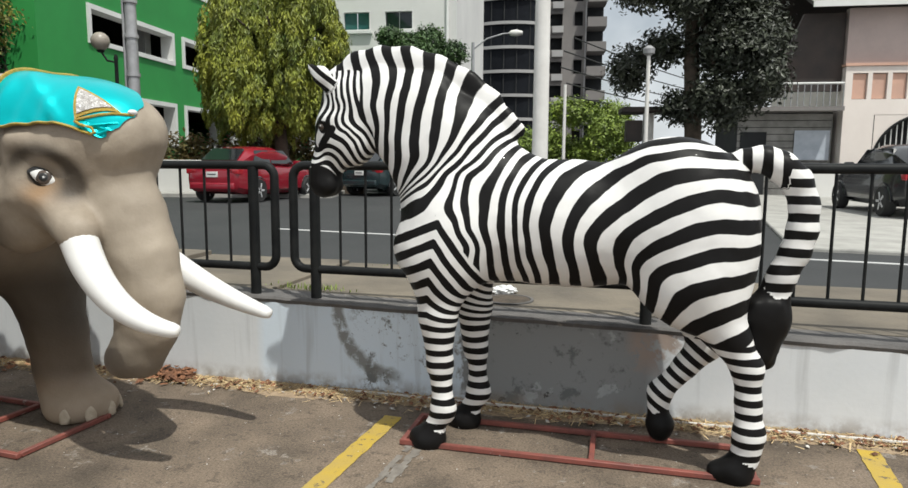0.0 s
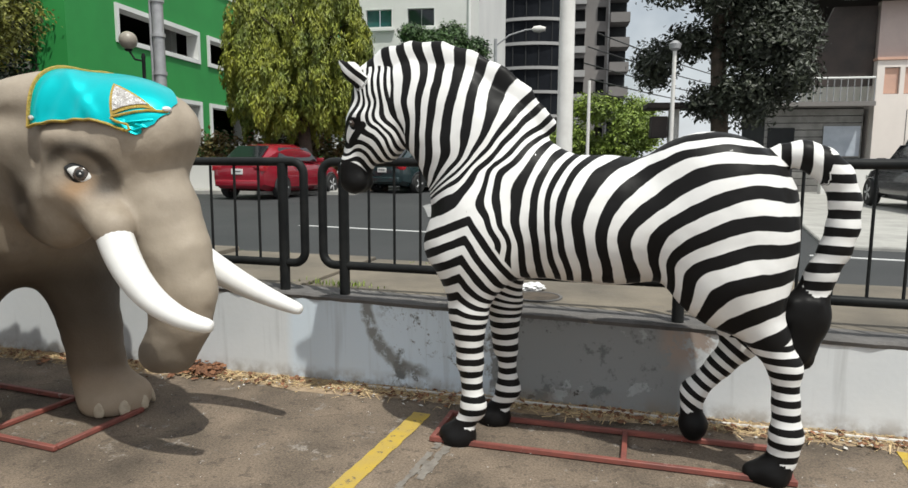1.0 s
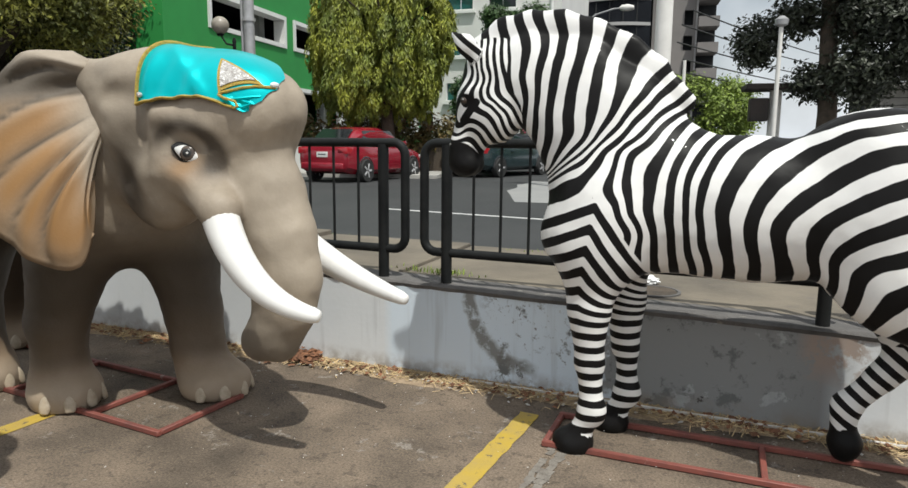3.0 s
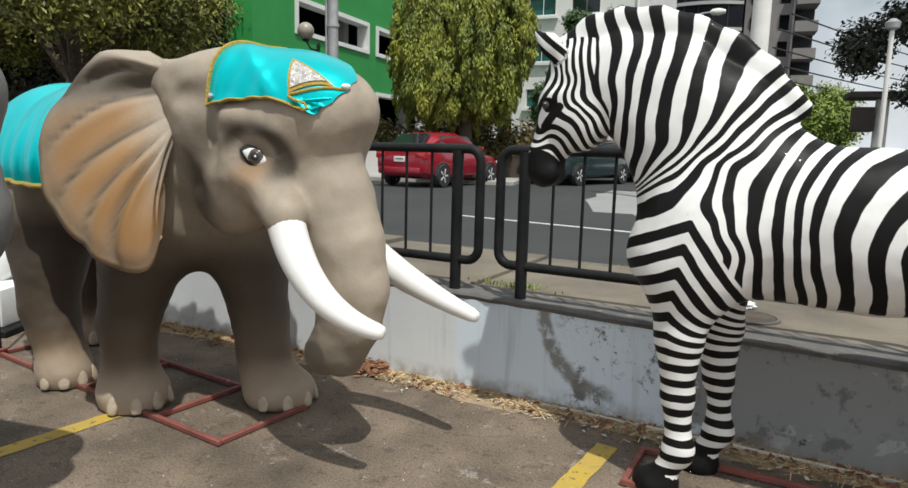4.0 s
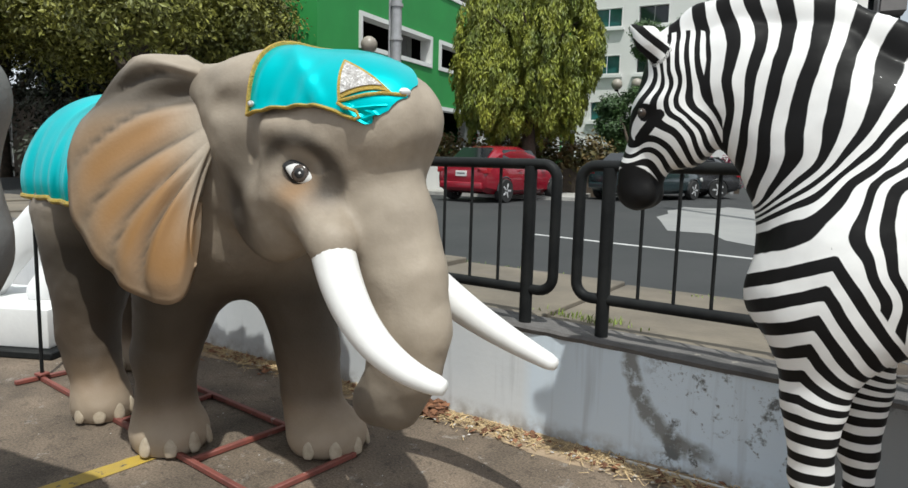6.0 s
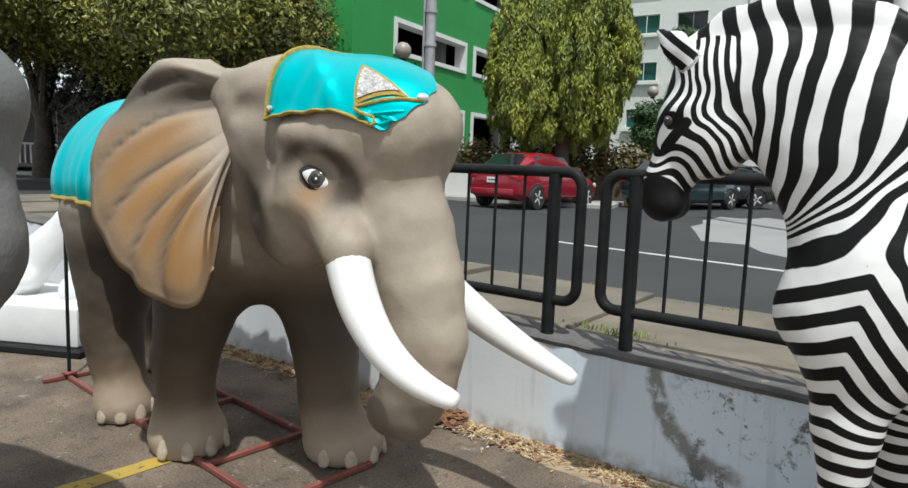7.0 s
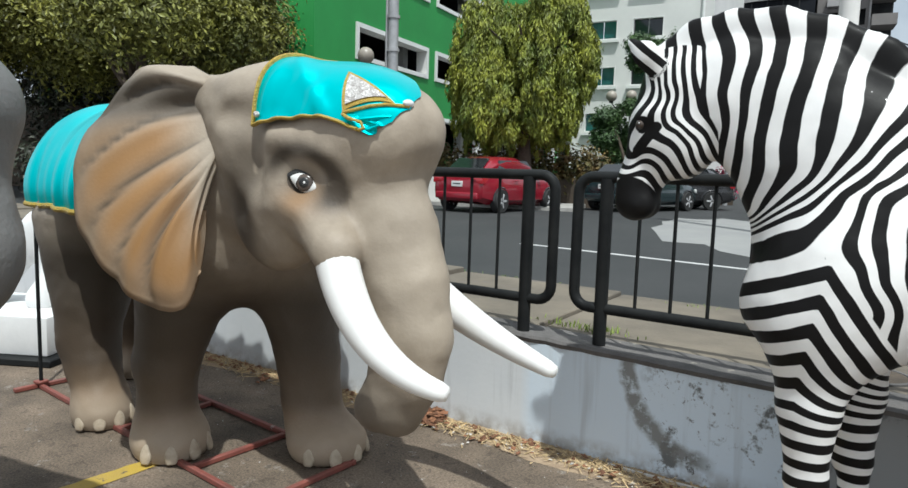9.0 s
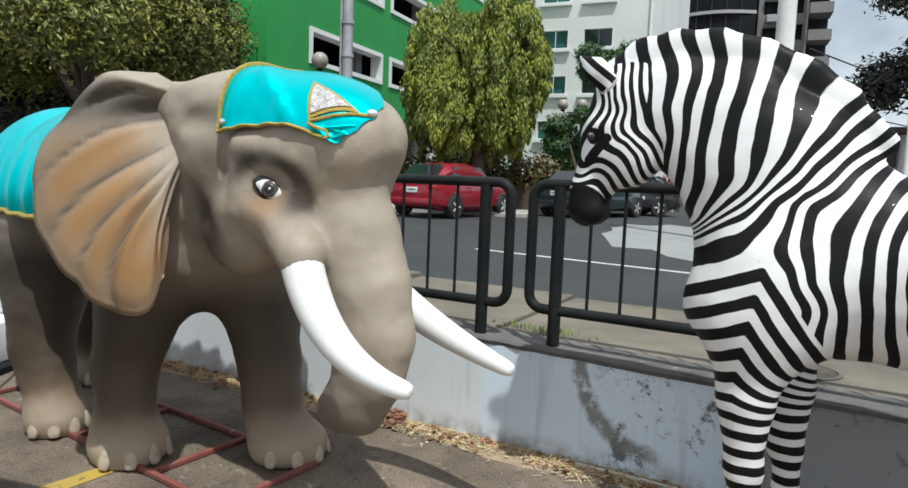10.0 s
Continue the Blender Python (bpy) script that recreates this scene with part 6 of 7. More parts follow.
def crown_points(blobs, n, rnd, shell=0.55):
    vol = np.array([b[1][0] * b[1][1] * b[1][2] for b in blobs]) ** 0.8
    pick = rnd.choice(len(blobs), n, p=vol / vol.sum())
    c, r = np.array([b[0] for b in blobs])[pick], np.array([b[1] for b in blobs])[pick]
    d = rnd.normal(size=(n, 3))
    d /= np.linalg.norm(d, axis=1, keepdims=True)
    rad = (shell + (1 - shell) * rnd.uniform(0, 1, (n, 1))) * (1 + 0.10 * rnd.normal(size=(n, 1)))
    # uneven outline: lumps and gaps
    lump = np.array([noise.noise(Vector(x) * 3.1 + Vector((i % 7, 0, 0))) for i, x in zip(pick, d)])
    keep = lump > -0.32
    p = c + d * r * rad * (1 + 0.35 * lump[:, None])
    return p[keep], d[keep]


def crown(name, blobs, n, size, material, parent, seed, shell=0.55, drop=0.0):
    rnd = np.random.RandomState(seed)
    p, d = crown_points(blobs, n, rnd, shell)
    nr = d + 0.7 * rnd.normal(size=d.shape) + np.array([0, 0, 0.5])
    nr /= np.linalg.norm(nr, axis=1, keepdims=True)
    v, f = leaf_mesh(p, nr, size, rnd)
    me = bpy.data.meshes.new(name)
    me.from_pydata(v.tolist(), [], f.tolist())
    me.materials.append(material)
    ob = new(name, me)
    ob.parent = parent
    return ob


def blob_tree(kind, m, label, trunk_h, trunk_r, blobs, n, size, material, seed, limbs=5, shell=0.55):
    base = root(kind, m, label, "tree")
    rnd = random.Random(seed)
    bend = [(rnd.uniform(-0.1, 0.1) * i, rnd.uniform(-0.1, 0.1) * i, trunk_h * i / 4) for i in range(5)]
    part("trunk", tube(bmesh.new(), bend, [trunk_r * (1.25 - 0.14 * i) for i in range(5)], 10), M_BARK, base)
    for b in sorted(blobs, key=lambda q: -q[1][0])[:limbs]:
        c = Vector(b[0])
        s = Vector(bend[3])
        mid = s.lerp(c, 0.5) + Vector((0, 0, 0.3))
        part("limb", tube(bmesh.new(), [s, mid, c], [trunk_r * 0.55, trunk_r * 0.38, trunk_r * 0.12], 8), M_BARK, base)
    crown("crown", blobs, n, size, material, base, seed, shell)
    return base


def willow():
    base = root("weeping_tree", pose(-7.45, 20.6, ROAD_Z), "yellow-green weeping tree with hanging strands of leaves", "tree")
    part("trunk", tube(bmesh.new(), [(0, 0, 0), (0.08, 0, 1.2), (-0.05, 0.05, 2.6), (0.05, 0, 4.2)], [0.26, 0.21, 0.18, 0.12], 10), M_BARK, base)
    rnd = np.random.RandomState(3)
    P, N = [], []
    # drooping tassels of leaves that hang from two crowns and the shoulder between them
    lobes = (((-1.15, 0.0, 4.6), (1.08, 1.3, 2.1), 270), ((0.80, 0.1, 4.7), (1.12, 1.3, 2.4), 290), ((-0.35, -0.2, 3.5), (1.60, 1.5, 1.5), 140))
    for c, r, k in lobes:
        for i in range(k):
            d = rnd.normal(size=3)
            d /= np.linalg.norm(d)
            d[2] = max(d[2], -0.75)
            top = np.array(c) + d * np.array(r) * rnd.uniform(0.72, 1.06)
            ln = rnd.uniform(0.5, 1.25)
            wide = rnd.uniform(0.13, 0.24)
            m = 165
            t = rnd.uniform(0, 1, m) ** 0.8
            w = rnd.uniform(0, 2 * math.pi, m)
            rad = wide * np.sin(np.pi * np.clip(0.12 + 0.86 * t, 0, 1)) * np.sqrt(rnd.uniform(0.15, 1, m))
            out = 0.22 * np.sqrt(t)
            z = top[2] - ln * t
            keep = z > 1.35 + rnd.uniform(0, 0.7)
            P.append(np.stack([top[0] + d[0] * out + rad * np.cos(w), top[1] + d[1] * out + rad * np.sin(w), z], 1)[keep])
            N.append(np.stack([np.cos(w) + 0.6 * d[0], np.sin(w) + 0.6 * d[1], np.full(m, 0.35)], 1)[keep])
    P, N = np.concatenate(P), np.concatenate(N)
    N = N + 0.6 * rnd.normal(size=N.shape)
    N /= np.linalg.norm(N, axis=1, keepdims=True)
    v, f = leaf_mesh(P, N, 0.080, rnd, 0.9, 0.30)
    me = bpy.data.meshes.new("crown")
    me.from_pydata(v.tolist(), [], f.tolist())
    me.materials.append(M_LEAF_WILLOW)
    c = new("crown", me)
    c.parent = base
    for i in range(9):
        w = i * 0.7
        part("limb", tube(bmesh.new(), [(0, 0, 2.9), (math.cos(w) * 0.7, math.sin(w) * 0.7, 4.8), (math.cos(w) * 1.5, math.sin(w) * 1.5, 5.2)], [0.09, 0.06, 0.02], 6), M_BARK, base)


willow()
def cluster(cx, cy, cz, w, d, h, k, seed):
    r = random.Random(seed)
    return [((cx + r.uniform(-w, w), cy + r.uniform(-d, d), cz + r.uniform(-h, h)), (r.uniform(0.32, 0.55) * w, r.uniform(0.32, 0.55) * w, r.uniform(0.28, 0.5) * w)) for _ in range(k)]


blob_tree("shade_tree", pose(-15.0, 13.2, ROAD_Z), "large dark shade tree with a broad dense crown", 3.2, 0.30, cluster(0, 0, 4.75, 3.1, 2.5, 0.55, 15, 1), 90000, 0.066, M_LEAF_DARK, 11, 7, 0.45)
blob_tree("shade_tree", pose(-20.5, 10.6, ROAD_Z), "large dark shade tree with a broad dense crown", 3.2, 0.32, cluster(0, 0, 4.8, 3.6, 2.5, 0.6, 15, 2), 90000, 0.066, M_LEAF_DARK, 12, 7, 0.45)
blob_tree("shade_tree", pose(-26.0, 15.5, ROAD_Z), "large dark shade tree with a broad dense crown", 3.0, 0.34, cluster(0, 0, 6.4, 4.6, 2.5, 1.2, 14, 6), 90000, 0.085, M_LEAF_DARK, 16, 7, 0.45)
blob_tree("shade_tree", pose(-18.2, 16.2, ROAD_Z), "large dark shade tree with a broad dense crown", 3.2, 0.30, cluster(0, 0, 5.3, 3.2, 2.3, 0.8, 14, 7), 80000, 0.07, M_LEAF_DARK, 19, 7, 0.45)
blob_tree("street_tree", pose(4.75, 19.0, ROAD_Z), "dark street tree with a dense deep green crown", 7.5, 0.20, cluster(0.1, 0, 4.75, 1.75, 1.2, 2.2, 27, 3), 70000, 0.070, M_LEAF_BLACK, 13, 9, 0.35)
blob_tree("leafy_bush", pose(1.9, 25.5, ROAD_Z), "bright green leafy bush tree at the street corner", 1.4, 0.12, cluster(0, 0, 2.1, 1.7, 1.0, 0.9, 11, 4), 30000, 0.065, M_LEAF_BUSH, 14, 4, 0.5)
blob_tree("round_tree", pose(-5.4, 35.0, ROAD_Z), "clipped round green tree before the white hotel", 5.4, 0.16, cluster(0, 0, 7.0, 1.6, 1.0, 0.55, 9, 5), 20000, 0.085, M_LEAF_ROUND, 15, 3, 0.6)
blob_tree("street_shrub_tree", pose(-5.8, 28.5, ROAD_Z), "dark green tree behind the parked cars", 1.6, 0.14, cluster(0, 0, 2.9, 1.3, 1.0, 1.2, 9, 8), 20000, 0.075, M_LEAF_ROUND, 18, 3, 0.5)


def hedge(x0, y0, x1, y1, h, w, n, material, label, seed, z=ROAD_Z):
    d = Vector((x1 - x0, y1 - y0, 0))
    base = root("hedge", pose(x0, y0, z, 0, 0, math.degrees(math.atan2(d.y, d.x))), label, "hedge", kind="stuff")
    k = max(int(d.length / 0.5), 2)
    r = random.Random(seed)
    crown("leaves", [((d.length * (i + 0.5) / k, r.uniform(-0.2, 0.2) * w, h * r.uniform(0.45, 0.6)), (0.5, w * 0.55, h * r.uniform(0.42, 0.55))) for i in range(k)], n, 0.085, material, base, seed, 0.5)
    # solid bark-coloured block in place of stems, keeps sky from showing through
    part("stem_block", boxed(0, -w * 0.25, 0, d.length, w * 0.25, h * 0.45), M_BARK, base)


hedge(-12.6, 20.9, -5.2, 22.6, 2.0, 1.0, 16000, M_HEDGE, "reddish green hedge behind the parked red car", 31)
hedge(-5.6, 30.0, -2.0, 31.0, 1.5, 1.0, 4000, M_PINK, "hedge with pink flowers along the far pavement", 32)
# near-black leaves supply the deep shade under the crowns; the tall row is an added backdrop
hedge(-17.2, 11.6, -12.5, 12.4, 1.5, 1.6, 10000, M_LEAF_BLACK, "dark dense hedge under the shade trees", 33)
hedge(-25.6, 16.3, -14.6, 17.6, 6.4, 2.2, 45000, M_LEAF_BLACK, "tall near-black leaf mass standing in for deep shade behind the trees", 34)

# ---- poles, lamps, cables ----
def pole(kind, x, y, h, r0, r1, material, label, category="pole"):
    base = root(kind, pose(x, y, ROAD_Z), label, category)
    part("shaft", tube(bmesh.new(), [(0, 0, 0), (0, 0, h * 0.5), (0, 0, h)], [r0, (r0 + r1) / 2, r1], 14), material, base)
    part("foot", lathe(bmesh.new(), [(r0 * 1.5, 0), (r0 * 1.5, 0.06), (r0 * 1.15, 0.10)], 14), material, base)
    return base


p = pole("concrete_pole", 0.62, 14.4, 11.0, 0.175, 0.13, M_CONCRETE, "thick pale concrete utility pole on the street", "utility pole")
part("crossarm", boxed(-0.9, -0.06, 10.2, 0.9, 0.06, 10.34), M_CONCRETE, p)
p = pole("steel_pole", -10.2, 17.3, 10.5, 0.165, 0.12, M_STEEL, "tall galvanised steel utility pole with clamps", "utility pole")
for z in (3.3, 4.3, 5.2):
    part("clamp", lathe(bmesh.new(), [(0.178, 0), (0.178, 0.09)], 14, Matrix.Translation((0, 0, z))), M_STEEL, p)
part("conduit", tube(bmesh.new(), [(-0.2, -0.02, 0), (-0.2, -0.02, 9)], 0.04, 8), M_STEEL, p)


def globe_lamp(x, y, h, n, label):
    base = root("globe_lamp", pose(x, y, ROAD_Z), label, "street lamp", "globe street lamps")
    part("shaft", lathe(bmesh.new(), [(0.12, 0), (0.12, 0.25), (0.06, 0.35), (0.045, h - 0.5), (0.06, h - 0.45), (0.03, h - 0.35)], 12), M_FENCE, base)
    for i in range(n):
        e = (-1, 1)[i]
        part("arm", tube(bmesh.new(), [(0, 0, h - 0.55), (0.25 * e, 0, h - 0.5), (0.42 * e, 0, h - 0.25)], 0.028, 8), M_FENCE, base)
        g = part("globe", lathe(bmesh.new(), [(0.02, -0.24)] + [(0.235 * math.cos(radians(a)), 0.235 * math.sin(radians(a))) for a in range(-75, 90, 15)], 18, Matrix.Translation((0.42 * e, 0, h))), M_GLOBE, base, "frosted globe shade")
        part("collar", lathe(bmesh.new(), [(0.07, 0), (0.10, 0.04), (0.10, 0.06)], 12, Matrix.Translation((0.42 * e, 0, h - 0.29))), M_FENCE, g)


globe_lamp(-10.55, 17.1, 4.2, 1, "black street lamp with a frosted globe")
globe_lamp(-6.6, 30.0, 4.45, 2, "black street lamp with two frosted globes")
p = pole("lamp_pole", 3.2, 17.0, 3.7, 0.055, 0.045, M_CONCRETE, "slim pale lamp pole with a small lantern", "street lamp")
part("lantern", lathe(bmesh.new(), [(0.05, 0), (0.13, 0.05), (0.15, 0.16), (0.05, 0.24)], 12, Matrix.Translation((0, 0, 3.65))), M_STEEL, p)
p = pole("sign_pole", 1.28, 18.0, 3.1, 0.045, 0.04, M_CONCRETE, "slim pale post beside the bush", "post")
p = pole("service_pole", 3.75, 20.0, 2.6, 0.16, 0.15, M_CONCRETE, "short pale concrete pillar with a meter box", "pillar")
part("canopy", boxed(-0.8, -0.5, 2.5, 0.75, 0.5, 2.66, 0.03, 1), M_ROOF, p)
part("meter_box", boxed(-0.65, -0.3, 1.7, -0.2, 0.1, 2.3, 0.02, 1), M_ROOF, p)
p = root("arm_street_lamp", pose(-2.2, 30.0, ROAD_Z - 0.3), "grey street lamp with a long curved arm", "street lamp")
part("shaft", tube(bmesh.new(), [(0, 0, 0), (0, 0, 6.6)], [0.10, 0.07], 10), M_STEEL, p)
part("arm", tube(bmesh.new(), [(0, 0, 6.3), (0.6, 0, 6.75), (1.3, 0, 6.95), (1.7, 0, 6.98)], 0.035, 8), M_STEEL, p)
part("lamp_head", lathe(bmesh.new(), [(0.03, -0.3), (0.12, -0.2), (0.15, 0.05), (0.08, 0.3)], 12, pose(1.85, 0, 6.98, 0, 90, 0)), M_CONCRETE, p)
for i, (za, zb) in enumerate(((4.1, 7.5), (4.6, 8.1), (3.6, 7.0), (3.2, 6.6), (5.0, 8.6))):
    a, b = Vector((1.3 + 0.1 * i, 22, za + 0.5)), Vector((22, 64, zb + 0.5))
    pts = [a.lerp(b, t / 14) - Vector((0, 0, 1.0 * math.sin(math.pi * t / 14))) for t in range(15)]
    tagged(obj("power_cable", tube(bmesh.new(), pts, 0.022, 6), M_CABLE), "thin black overhead power cable", "cable", "overhead cables")
a, b = Vector((0.64, 14.4, 10.7)), Vector((9.0, 40, 15.5))
tagged(obj("power_cable", tube(bmesh.new(), [a.lerp(b, t / 14) - Vector((0, 0, 1.2 * math.sin(math.pi * t / 14))) for t in range(15)], 0.02, 6), M_CABLE), "thin black overhead power cable", "cable", "overhead cables")


# ---- parked cars ----
def car(m, paint, label, length=4.25):
    base = root("parked_car", m, label, "car", "parked cars")
    L, W = length, 0.84
    def loft(stations):
        """Stations (x, half width, z low, z high, tuck): rounded rings skinned along x."""
        bm = bmesh.new()
        rings = []
        for x, w, z0, z1, tuck in stations:
            h = z1 - z0
            half = [(0.0, z0), (0.80 * w, z0), (0.97 * w, z0 + 0.16 * h), (w, z0 + 0.45 * h), (0.985 * w, z0 + 0.72 * h), ((0.93 - tuck) * w, z0 + 0.93 * h), ((0.80 - tuck) * w, z1), (0.0, z1 + 0.015)]
            pts = half + [(-y, z) for y, z in half[-2:0:-1]]
            rings.append([bm.verts.new((x, y, z)) for y, z in pts])
        for r0, r1 in zip(rings, rings[1:]):
            for k in range(len(r0)):
                bm.faces.new((r0[k], r0[(k + 1) % len(r0)], r1[(k + 1) % len(r0)], r1[k]))
        bm.faces.new(rings[0])
        bm.faces.new(rings[-1][::-1])
        bmesh.ops.recalc_face_normals(bm, faces=bm.faces)
        return bm
    part("body", loft([(0.0, 0.66, 0.42, 0.86, 0.0), (0.06, 0.76, 0.30, 0.98, 0.0), (0.35, W, 0.22, 1.02, 0.0), (1.0, W + 0.02, 0.20, 0.98, 0.0), (2.2, W + 0.02, 0.20, 0.95, 0.0), (3.0, W + 0.01, 0.20, 0.93, 0.0), (3.7, W - 0.02, 0.22, 0.84, 0.0), (4.1, 0.74, 0.26, 0.72, 0.0), (L, 0.60, 0.34, 0.62, 0.0)]), paint, base)
    part("cabin", loft([(0.28, 0.60, 0.90, 1.04, 0.0), (0.75, 0.70, 0.90, 1.36, 0.14), (1.25, 0.73, 0.90, 1.45, 0.16), (1.9, 0.74, 0.90, 1.46, 0.16), (2.4, 0.73, 0.90, 1.36, 0.14), (3.15, 0.66, 0.88, 0.94, 0.0)]), paint, base)
    def pane(pts, off):
        bm = bmesh.new()
        f = [bm.verts.new(p) for p in pts]
        k = [bm.verts.new(Vector(p) - Vector(off)) for p in pts]
        bm.faces.new(f)
        bm.faces.new(k[::-1])
        for i in range(len(f)):
            bm.faces.new((f[i], k[i], k[(i + 1) % len(f)], f[(i + 1) % len(f)]))
        bmesh.ops.recalc_face_normals(bm, faces=bm.faces)
        return bm
    part("rear_window", pane([(0.30, -0.52, 1.07), (0.30, 0.52, 1.07), (0.74, 0.47, 1.375), (0.74, -0.47, 1.375)], (0.03, 0, -0.03)), M_GLASS, base, smooth=False)
    part("windscreen", pane([(3.08, -0.58, 1.0), (3.08, 0.58, 1.0), (2.46, 0.50, 1.37), (2.46, -0.50, 1.37)], (-0.03, 0, -0.03)), M_GLASS, base, smooth=False)
    for e in (1, -1):
        for x0, x1, xt0, xt1 in ((0.72, 1.52, 0.95, 1.52), (1.58, 2.72, 1.58, 2.32)):
            part("side_window", pane([(x0, e * 0.752, 1.02), (x1, e * 0.762, 1.0), (xt1, e * 0.668, 1.37), (xt0, e * 0.662, 1.36)], (0, e * 0.05, 0)), M_GLASS, base, smooth=False)
        part("tail_light", boxed(0.0, min(e * 0.46, e * 0.78), 0.74, 0.34, max(e * 0.46, e * 0.78), 0.92, 0.03, 2), M_TAIL, base, "red tail light")
        part("headlight", boxed(3.92, min(e * 0.42, e * 0.72), 0.56, 4.19, max(e * 0.42, e * 0.72), 0.70, 0.04, 2), M_PLATE, base, "clear headlight")
        part("mirror", boxed(2.62, min(e * 0.80, e * 0.98), 0.98, 2.76, max(e * 0.80, e * 0.98), 1.10, 0.03, 2), paint, base)
        part("door_handle", boxed(1.42, min(e * 0.852, e * 0.885), 0.82, 1.58, max(e * 0.852, e * 0.885), 0.85, 0.008, 1), paint, base)
        for x in (0.78, 3.38):
            t = pose(x, e * 0.80, 0.31, 90, 0, 0)
            w = part("wheel", lathe(bmesh.new(), [(0.20, -0.10), (0.29, -0.105), (0.31, -0.06), (0.31, 0.06), (0.29, 0.105), (0.20, 0.10)], 28), M_TYRE, base, "black tyre", m=t)
            rim = lathe(bmesh.new(), [(0.195, -0.085), (0.2, 0.085)], 24)
            part("rim", rim, M_CARBLACK, w, "wheel well of the rim")
            for k in range(5):
                bm = boxed(0.03, -0.028, -0.108, 0.195, 0.028, 0.108, 0.01, 1)
                part("spoke", bm, M_RIM, w, "silver alloy spoke", m=pose(0, 0, 0, 0, 0, 72 * k))
            part("arch", tube(bmesh.new(), arc((x, e * 0.845, 0.31), 0.355, 0, 180, 14), 0.022, 6), M_CARBLACK, base)
    part("number_plate", boxed(-0.02, -0.17, 0.66, 0.045, 0.17, 0.80, 0.006, 1), M_PLATE, base, "white number plate")
    part("plate_bar", boxed(-0.026, -0.12, 0.725, -0.0205, 0.12, 0.748), M_CARGREEN, base, "dark bar for the plate's characters")
    part("rear_bumper", boxed(-0.07, -0.66, 0.34, 0.10, 0.66, 0.52, 0.05, 3), paint, base)
    part("front_bumper", boxed(4.12, -0.60, 0.30, 4.31, 0.60, 0.48, 0.05, 3), paint, base)
    return base


car(pose(-7.62, 16.35, ROAD_Z, 0, 0, 80), M_CARRED, "red hatchback parked at the far kerb")
car(pose(-4.9, 20.6, ROAD_Z, 0, 0, 68), M_CARGREEN, "dark green saloon parked behind a red car")
car(pose(-1.9, 26.0, ROAD_Z, 0, 0, 205), M_CARBLACK, "black car parked far along the street")
car(pose(8.25, 13.6, ROAD_Z + 0.05, 0, 0, 84), M_CARBLACK, "black saloon parked on the concrete apron")

# ---- white statue pieces, pole and frame past the elephant ----
def white_pieces():
    P = [Cone("w", (-0.3, 0, 0.42), 0.20, (0.25, 0.05, 0.95), 0.13, sb=0.7), Cone("w", (0.25, 0.05, 0.95), 0.13, (0.42, 0.05, 0.55), 0.16, sb=0.7, k=0.1), Cone("w", (0.42, 0.05, 0.55), 0.15, (0.30, -0.05, 0.38), 0.12, k=0.08), Ball("w", (-0.45, 0, 0.5), (0.35, 0.24, 0.3), k=0.12), Cone("w", (-0.5, 0.1, 0.5), 0.1, (-0.1, -0.1, 0.46), 0.09, k=0.05)]
    v, f = solid_net(P, (-1.0, -0.5, 0.2), (0.8, 0.5, 1.2), 0.025)
    m = pose(-5.75, 4.25, 0.0, 0, 0, 20)
    statue("white_statue", v, f, {}, [], [M_FOAM], m @ Matrix.Translation((0, 0, 0.04)), "white painted statue piece lying on a white plinth", "statue")
    base = root("white_plinth", m, "bright white plinth on asphalt with a black shadow slab below", "plinth")
    part("block", boxed(-1.1, -0.42, 0.06, 0.62, 0.42, 0.36, 0.02, 2), M_FOAM, base)
    # black slab drawn for the shadow at the plinth's bottom edge
    part("foot", boxed(-1.2, -0.5, 0.0, 0.7, 0.5, 0.058, 0.01, 1), M_FENCE, base, "black slab standing in for the shadow under the plinth")
    p = root("thin_pole", pose(-4.565, 3.73, 0.0), "thin black steel pole standing on a red frame", "pole")
    part("rod", tube(bmesh.new(), [(0, 0, 0.03), (0, 0, 1.35)], 0.012, 8), M_FENCE, p)
    part("foot", boxed(-0.035, -0.035, 0.037, 0.035, 0.035, 0.055, 0.004, 1), M_REDFRAME, p)


white_pieces()

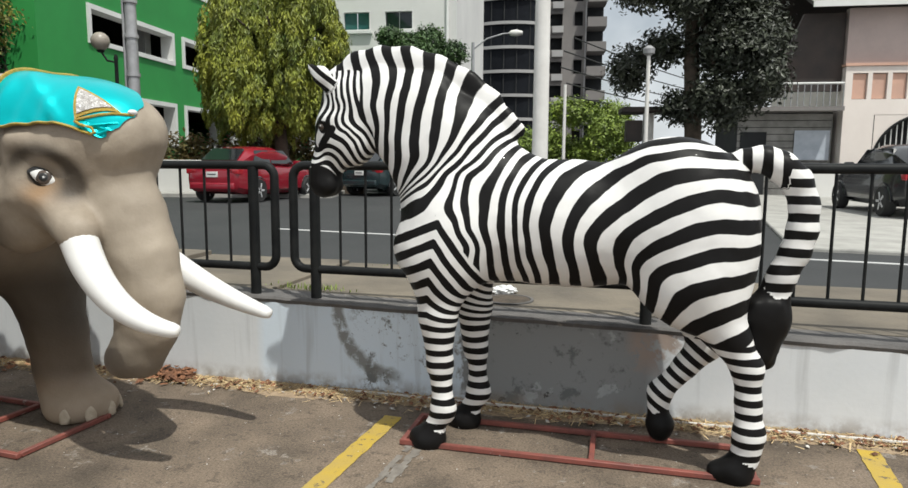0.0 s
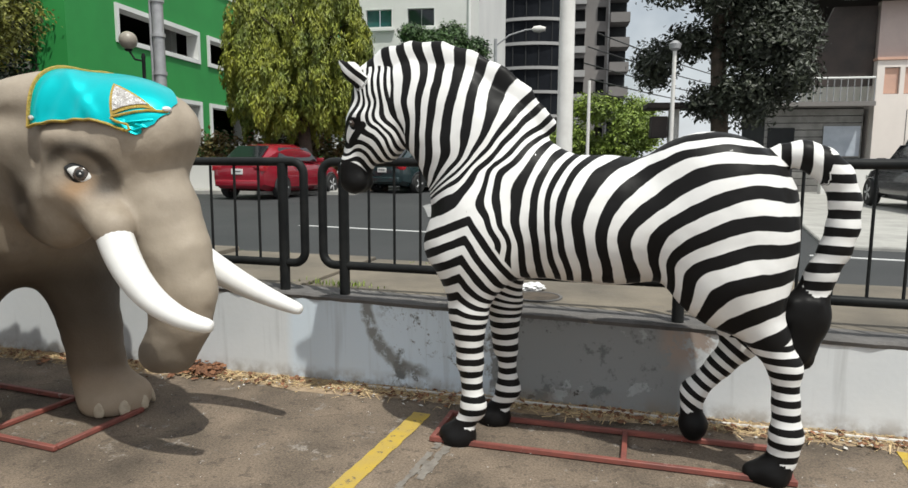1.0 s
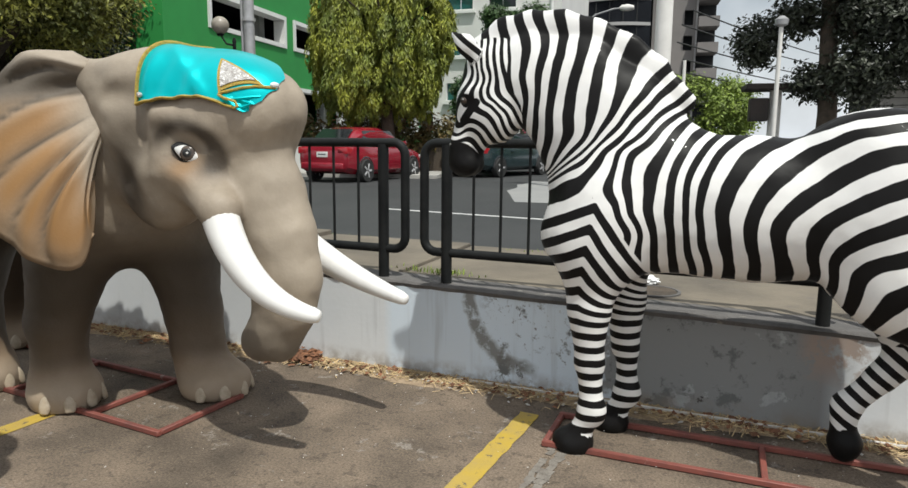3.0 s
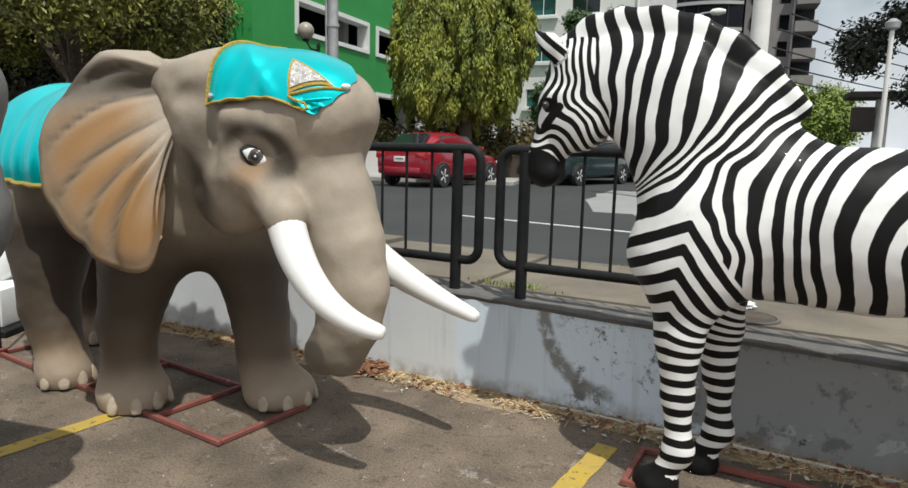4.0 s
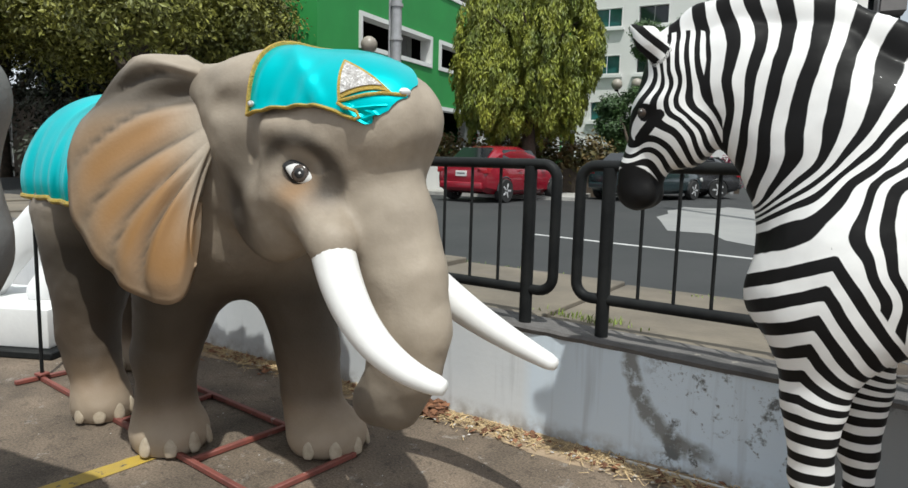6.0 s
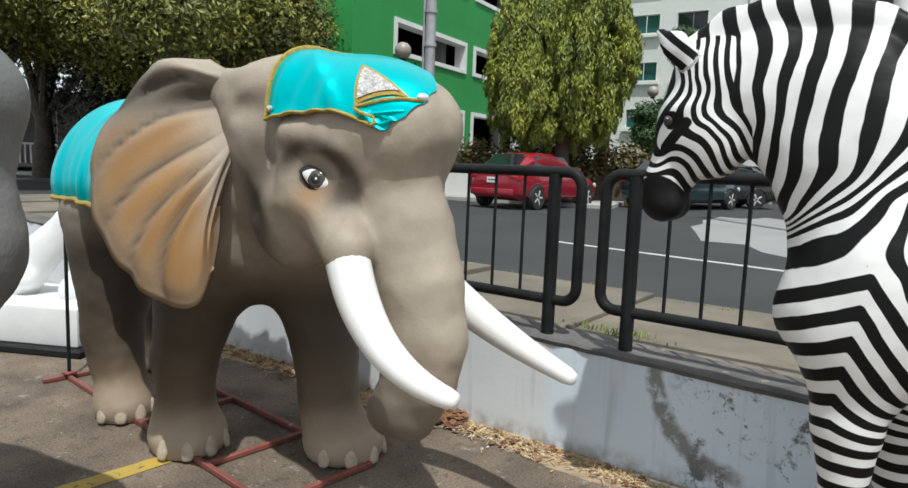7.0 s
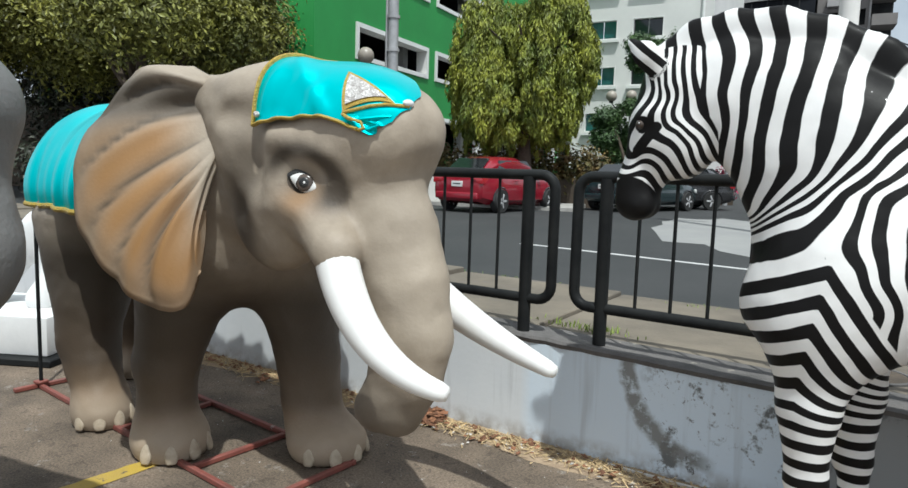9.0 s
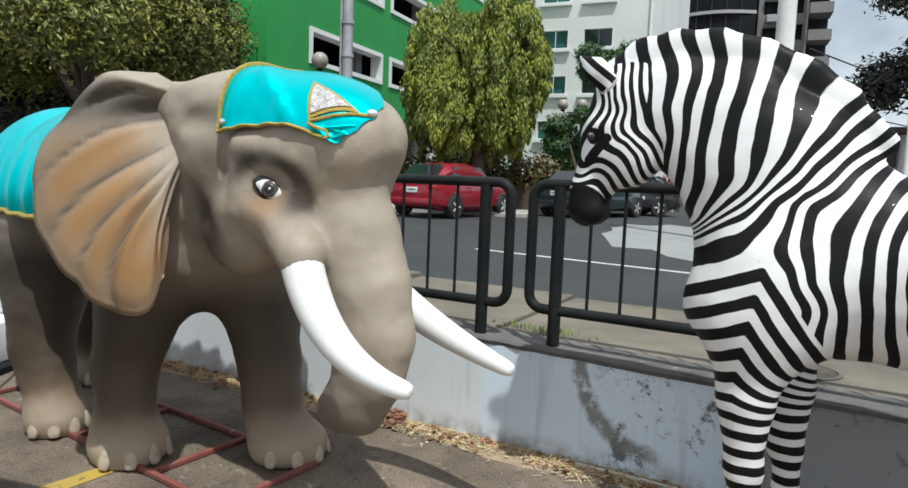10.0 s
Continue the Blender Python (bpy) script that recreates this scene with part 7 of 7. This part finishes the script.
# ---- litter along the foot of the wall ----
def litter():
    rnd = np.random.RandomState(9)
    bm = bmesh.new()
    n = 260
    rows = []
    for i in range(n + 1):
        s = -7 + 13.5 * i / n
        w = 0.15 + 0.09 * noise.noise(Vector((s * 1.3, 3, 0))) + 0.03 * noise.noise(Vector((s * 9, 1, 0)))
        w = max(w, 0.03)
        h = 0.018 + 0.012 * noise.noise(Vector((s * 5, 7, 0)))
        rows.append([bm.verts.new(c) for c in ((s, -w, 0.001), (s, -w * 0.7, h * 0.5), (s, -w * 0.3, max(h, 0.006)), (s, 0.01, max(h, 0.006) + 0.012))])
    for a, b in zip(rows, rows[1:]):
        for k in range(3):
            bm.faces.new((a[k], b[k], b[k + 1], a[k + 1]))
    tagged(obj("dirt_strip", bm, M_DIRT, m=WALL_M), "sandy dirt gathered along the foot of the wall", "dirt", kind="stuff")

    def bits(name, k, lo, hi, lx, wx, material, label, spread, zmax):
        s = rnd.uniform(lo, hi, k)
        d = -np.abs(rnd.normal(0, spread, k)) - 0.01
        z = 0.012 + rnd.uniform(0, zmax, k) * np.exp(d * 7)
        a = rnd.uniform(0, 2 * math.pi, k)
        t = rnd.normal(0, 0.25, k)
        ln, wd = lx * rnd.uniform(0.4, 1.3, k), wx * rnd.uniform(0.6, 1.4, k)
        c = np.stack([s, d, z], 1)
        u = np.stack([np.cos(a), np.sin(a), t], 1) * ln[:, None]
        w = np.stack([-np.sin(a), np.cos(a), 0.3 * rnd.normal(size=k)], 1) * wd[:, None]
        up = np.array([0, 0, 1.0]) * wd[:, None] * 0.8
        v = np.stack([c - u - w, c + u - w, c + u + w, c - u + w, c + up], 1).reshape(-1, 3)
        v[:, 2] = np.maximum(v[:, 2], 0.006)
        i0 = (5 * np.arange(k))[:, None]
        f = np.concatenate([i0 + np.array(q) for q in ((0, 1, 4), (1, 2, 4), (2, 3, 4), (3, 0, 4))])
        me = bpy.data.meshes.new(name)
        me.from_pydata(v.tolist(), [], f.tolist())
        me.materials.append(material)
        ob = new(name, me)
        ob.matrix_basis = WALL_M
        tagged(ob, label, "litter", kind="stuff")

    bits("straw", 9000, -6, 4.5, 0.030, 0.0022, M_STRAW, "dry straw scattered along the foot of the wall", 0.07, 0.03)
    bits("dry_leaves", 700, -6, 4.5, 0.022, 0.012, M_DRYLEAF, "brown dry leaves scattered along the wall", 0.07, 0.03)
    bits("dry_leaves", 260, -2.35, -1.95, 0.026, 0.014, M_DRYLEAF, "heap of brown dry leaves by the elephant", 0.06, 0.08)
    bits("plaster_chips", 420, -6, 4.5, 0.012, 0.008, M_CHIP, "pale plaster chips fallen from the wall", 0.10, 0.01)
    bits("plaster_chips", 320, -5, 3.5, 0.0032, 0.0026, M_CHIP, "small pale chips on the asphalt", 1.1, 0.0)
    tagged(obj("wall_foot_strip", tube(bmesh.new(), [(-0.9, -0.03, 0.022), (0.2, -0.045, 0.026), (1.3, -0.05, 0.020), (2.6, -0.05, 0.024)], 0.012, 8), M_CHIP, m=WALL_M), "thin pale pipe lying along the foot of the wall", "pipe")


litter()


# ---- small things on the pavement ----
def rag(x, y, z):
    bm = bmesh.new()
    bmesh.ops.create_icosphere(bm, subdivisions=4, radius=1.0)
    for v in bm.verts:
        k = 1 + 0.45 * noise.noise(v.co * 2.3) + 0.2 * noise.noise(v.co * 6)
        v.co = Vector((v.co.x * 0.085 * k, v.co.y * 0.06 * k, max(v.co.z * 0.035 * k + 0.02, 0.0)))
    tagged(obj("white_rag", bm, M_FOAM, m=pose(x, y, z, 0, 0, 20)), "crumpled white rag lying on the pavement", "rag")


def manhole(x, y, z):
    base = root("manhole_cover", pose(x, y, z), "rusty brown round manhole cover in the pavement", "manhole cover")
    part("ring", lathe(bmesh.new(), [(0.18, 0.0), (0.18, 0.012), (0.16, 0.014), (0.155, 0.004)], 32), M_COPING, base)
    part("lid", lathe(bmesh.new(), [(0.153, 0.0), (0.153, 0.010), (0.02, 0.013)], 32), M_BARK, base)


def weeds(x, y, z, n, r, seed):
    rnd = np.random.RandomState(seed)
    v, f = [], []
    for i in range(n):
        c = np.array([rnd.normal(0, r), rnd.normal(0, 0.03), 0])
        a, h = rnd.uniform(0, 2 * math.pi), rnd.uniform(0.015, 0.055)
        lean = np.array([math.cos(a), math.sin(a), 0]) * h * rnd.uniform(0.2, 0.8)
        w = np.array([-math.sin(a), math.cos(a), 0]) * 0.004
        k = len(v)
        v += [c - w, c + w, c + lean * 0.5 + np.array([0, 0, h * 0.7]) + w * 0.7, c + lean * 0.5 + np.array([0, 0, h * 0.7]) - w * 0.7, c + lean + np.array([0, 0, h])]
        f += [(k, k + 1, k + 2, k + 3), (k + 3, k + 2, k + 4)]
    me = bpy.data.meshes.new("weeds")
    me.from_pydata([tuple(q) for q in v], [], f)
    me.materials.append(M_LEAF_BUSH)
    ob = new("weeds", me)
    ob.matrix_basis = pose(x, y, z, 0, 0, WALL_YAW)
    tagged(ob, "small tufts of green weeds growing from the kerb", "weeds", kind="stuff")


rag(0.27, 5.16, 0.585)
manhole(0.31, 4.93, 0.575)
weeds(-1.73, 5.9, 0.57, 120, 0.14, 5)
weeds(-0.71, 6.2, 0.57, 90, 0.14, 6)
weeds(-1.20, 4.98, 0.605, 120, 0.16, 1)
weeds(-2.6, 6.95, ROAD_Z, 130, 0.4, 2)
weeds(-4.2, 7.3, ROAD_Z, 200, 0.8, 4)
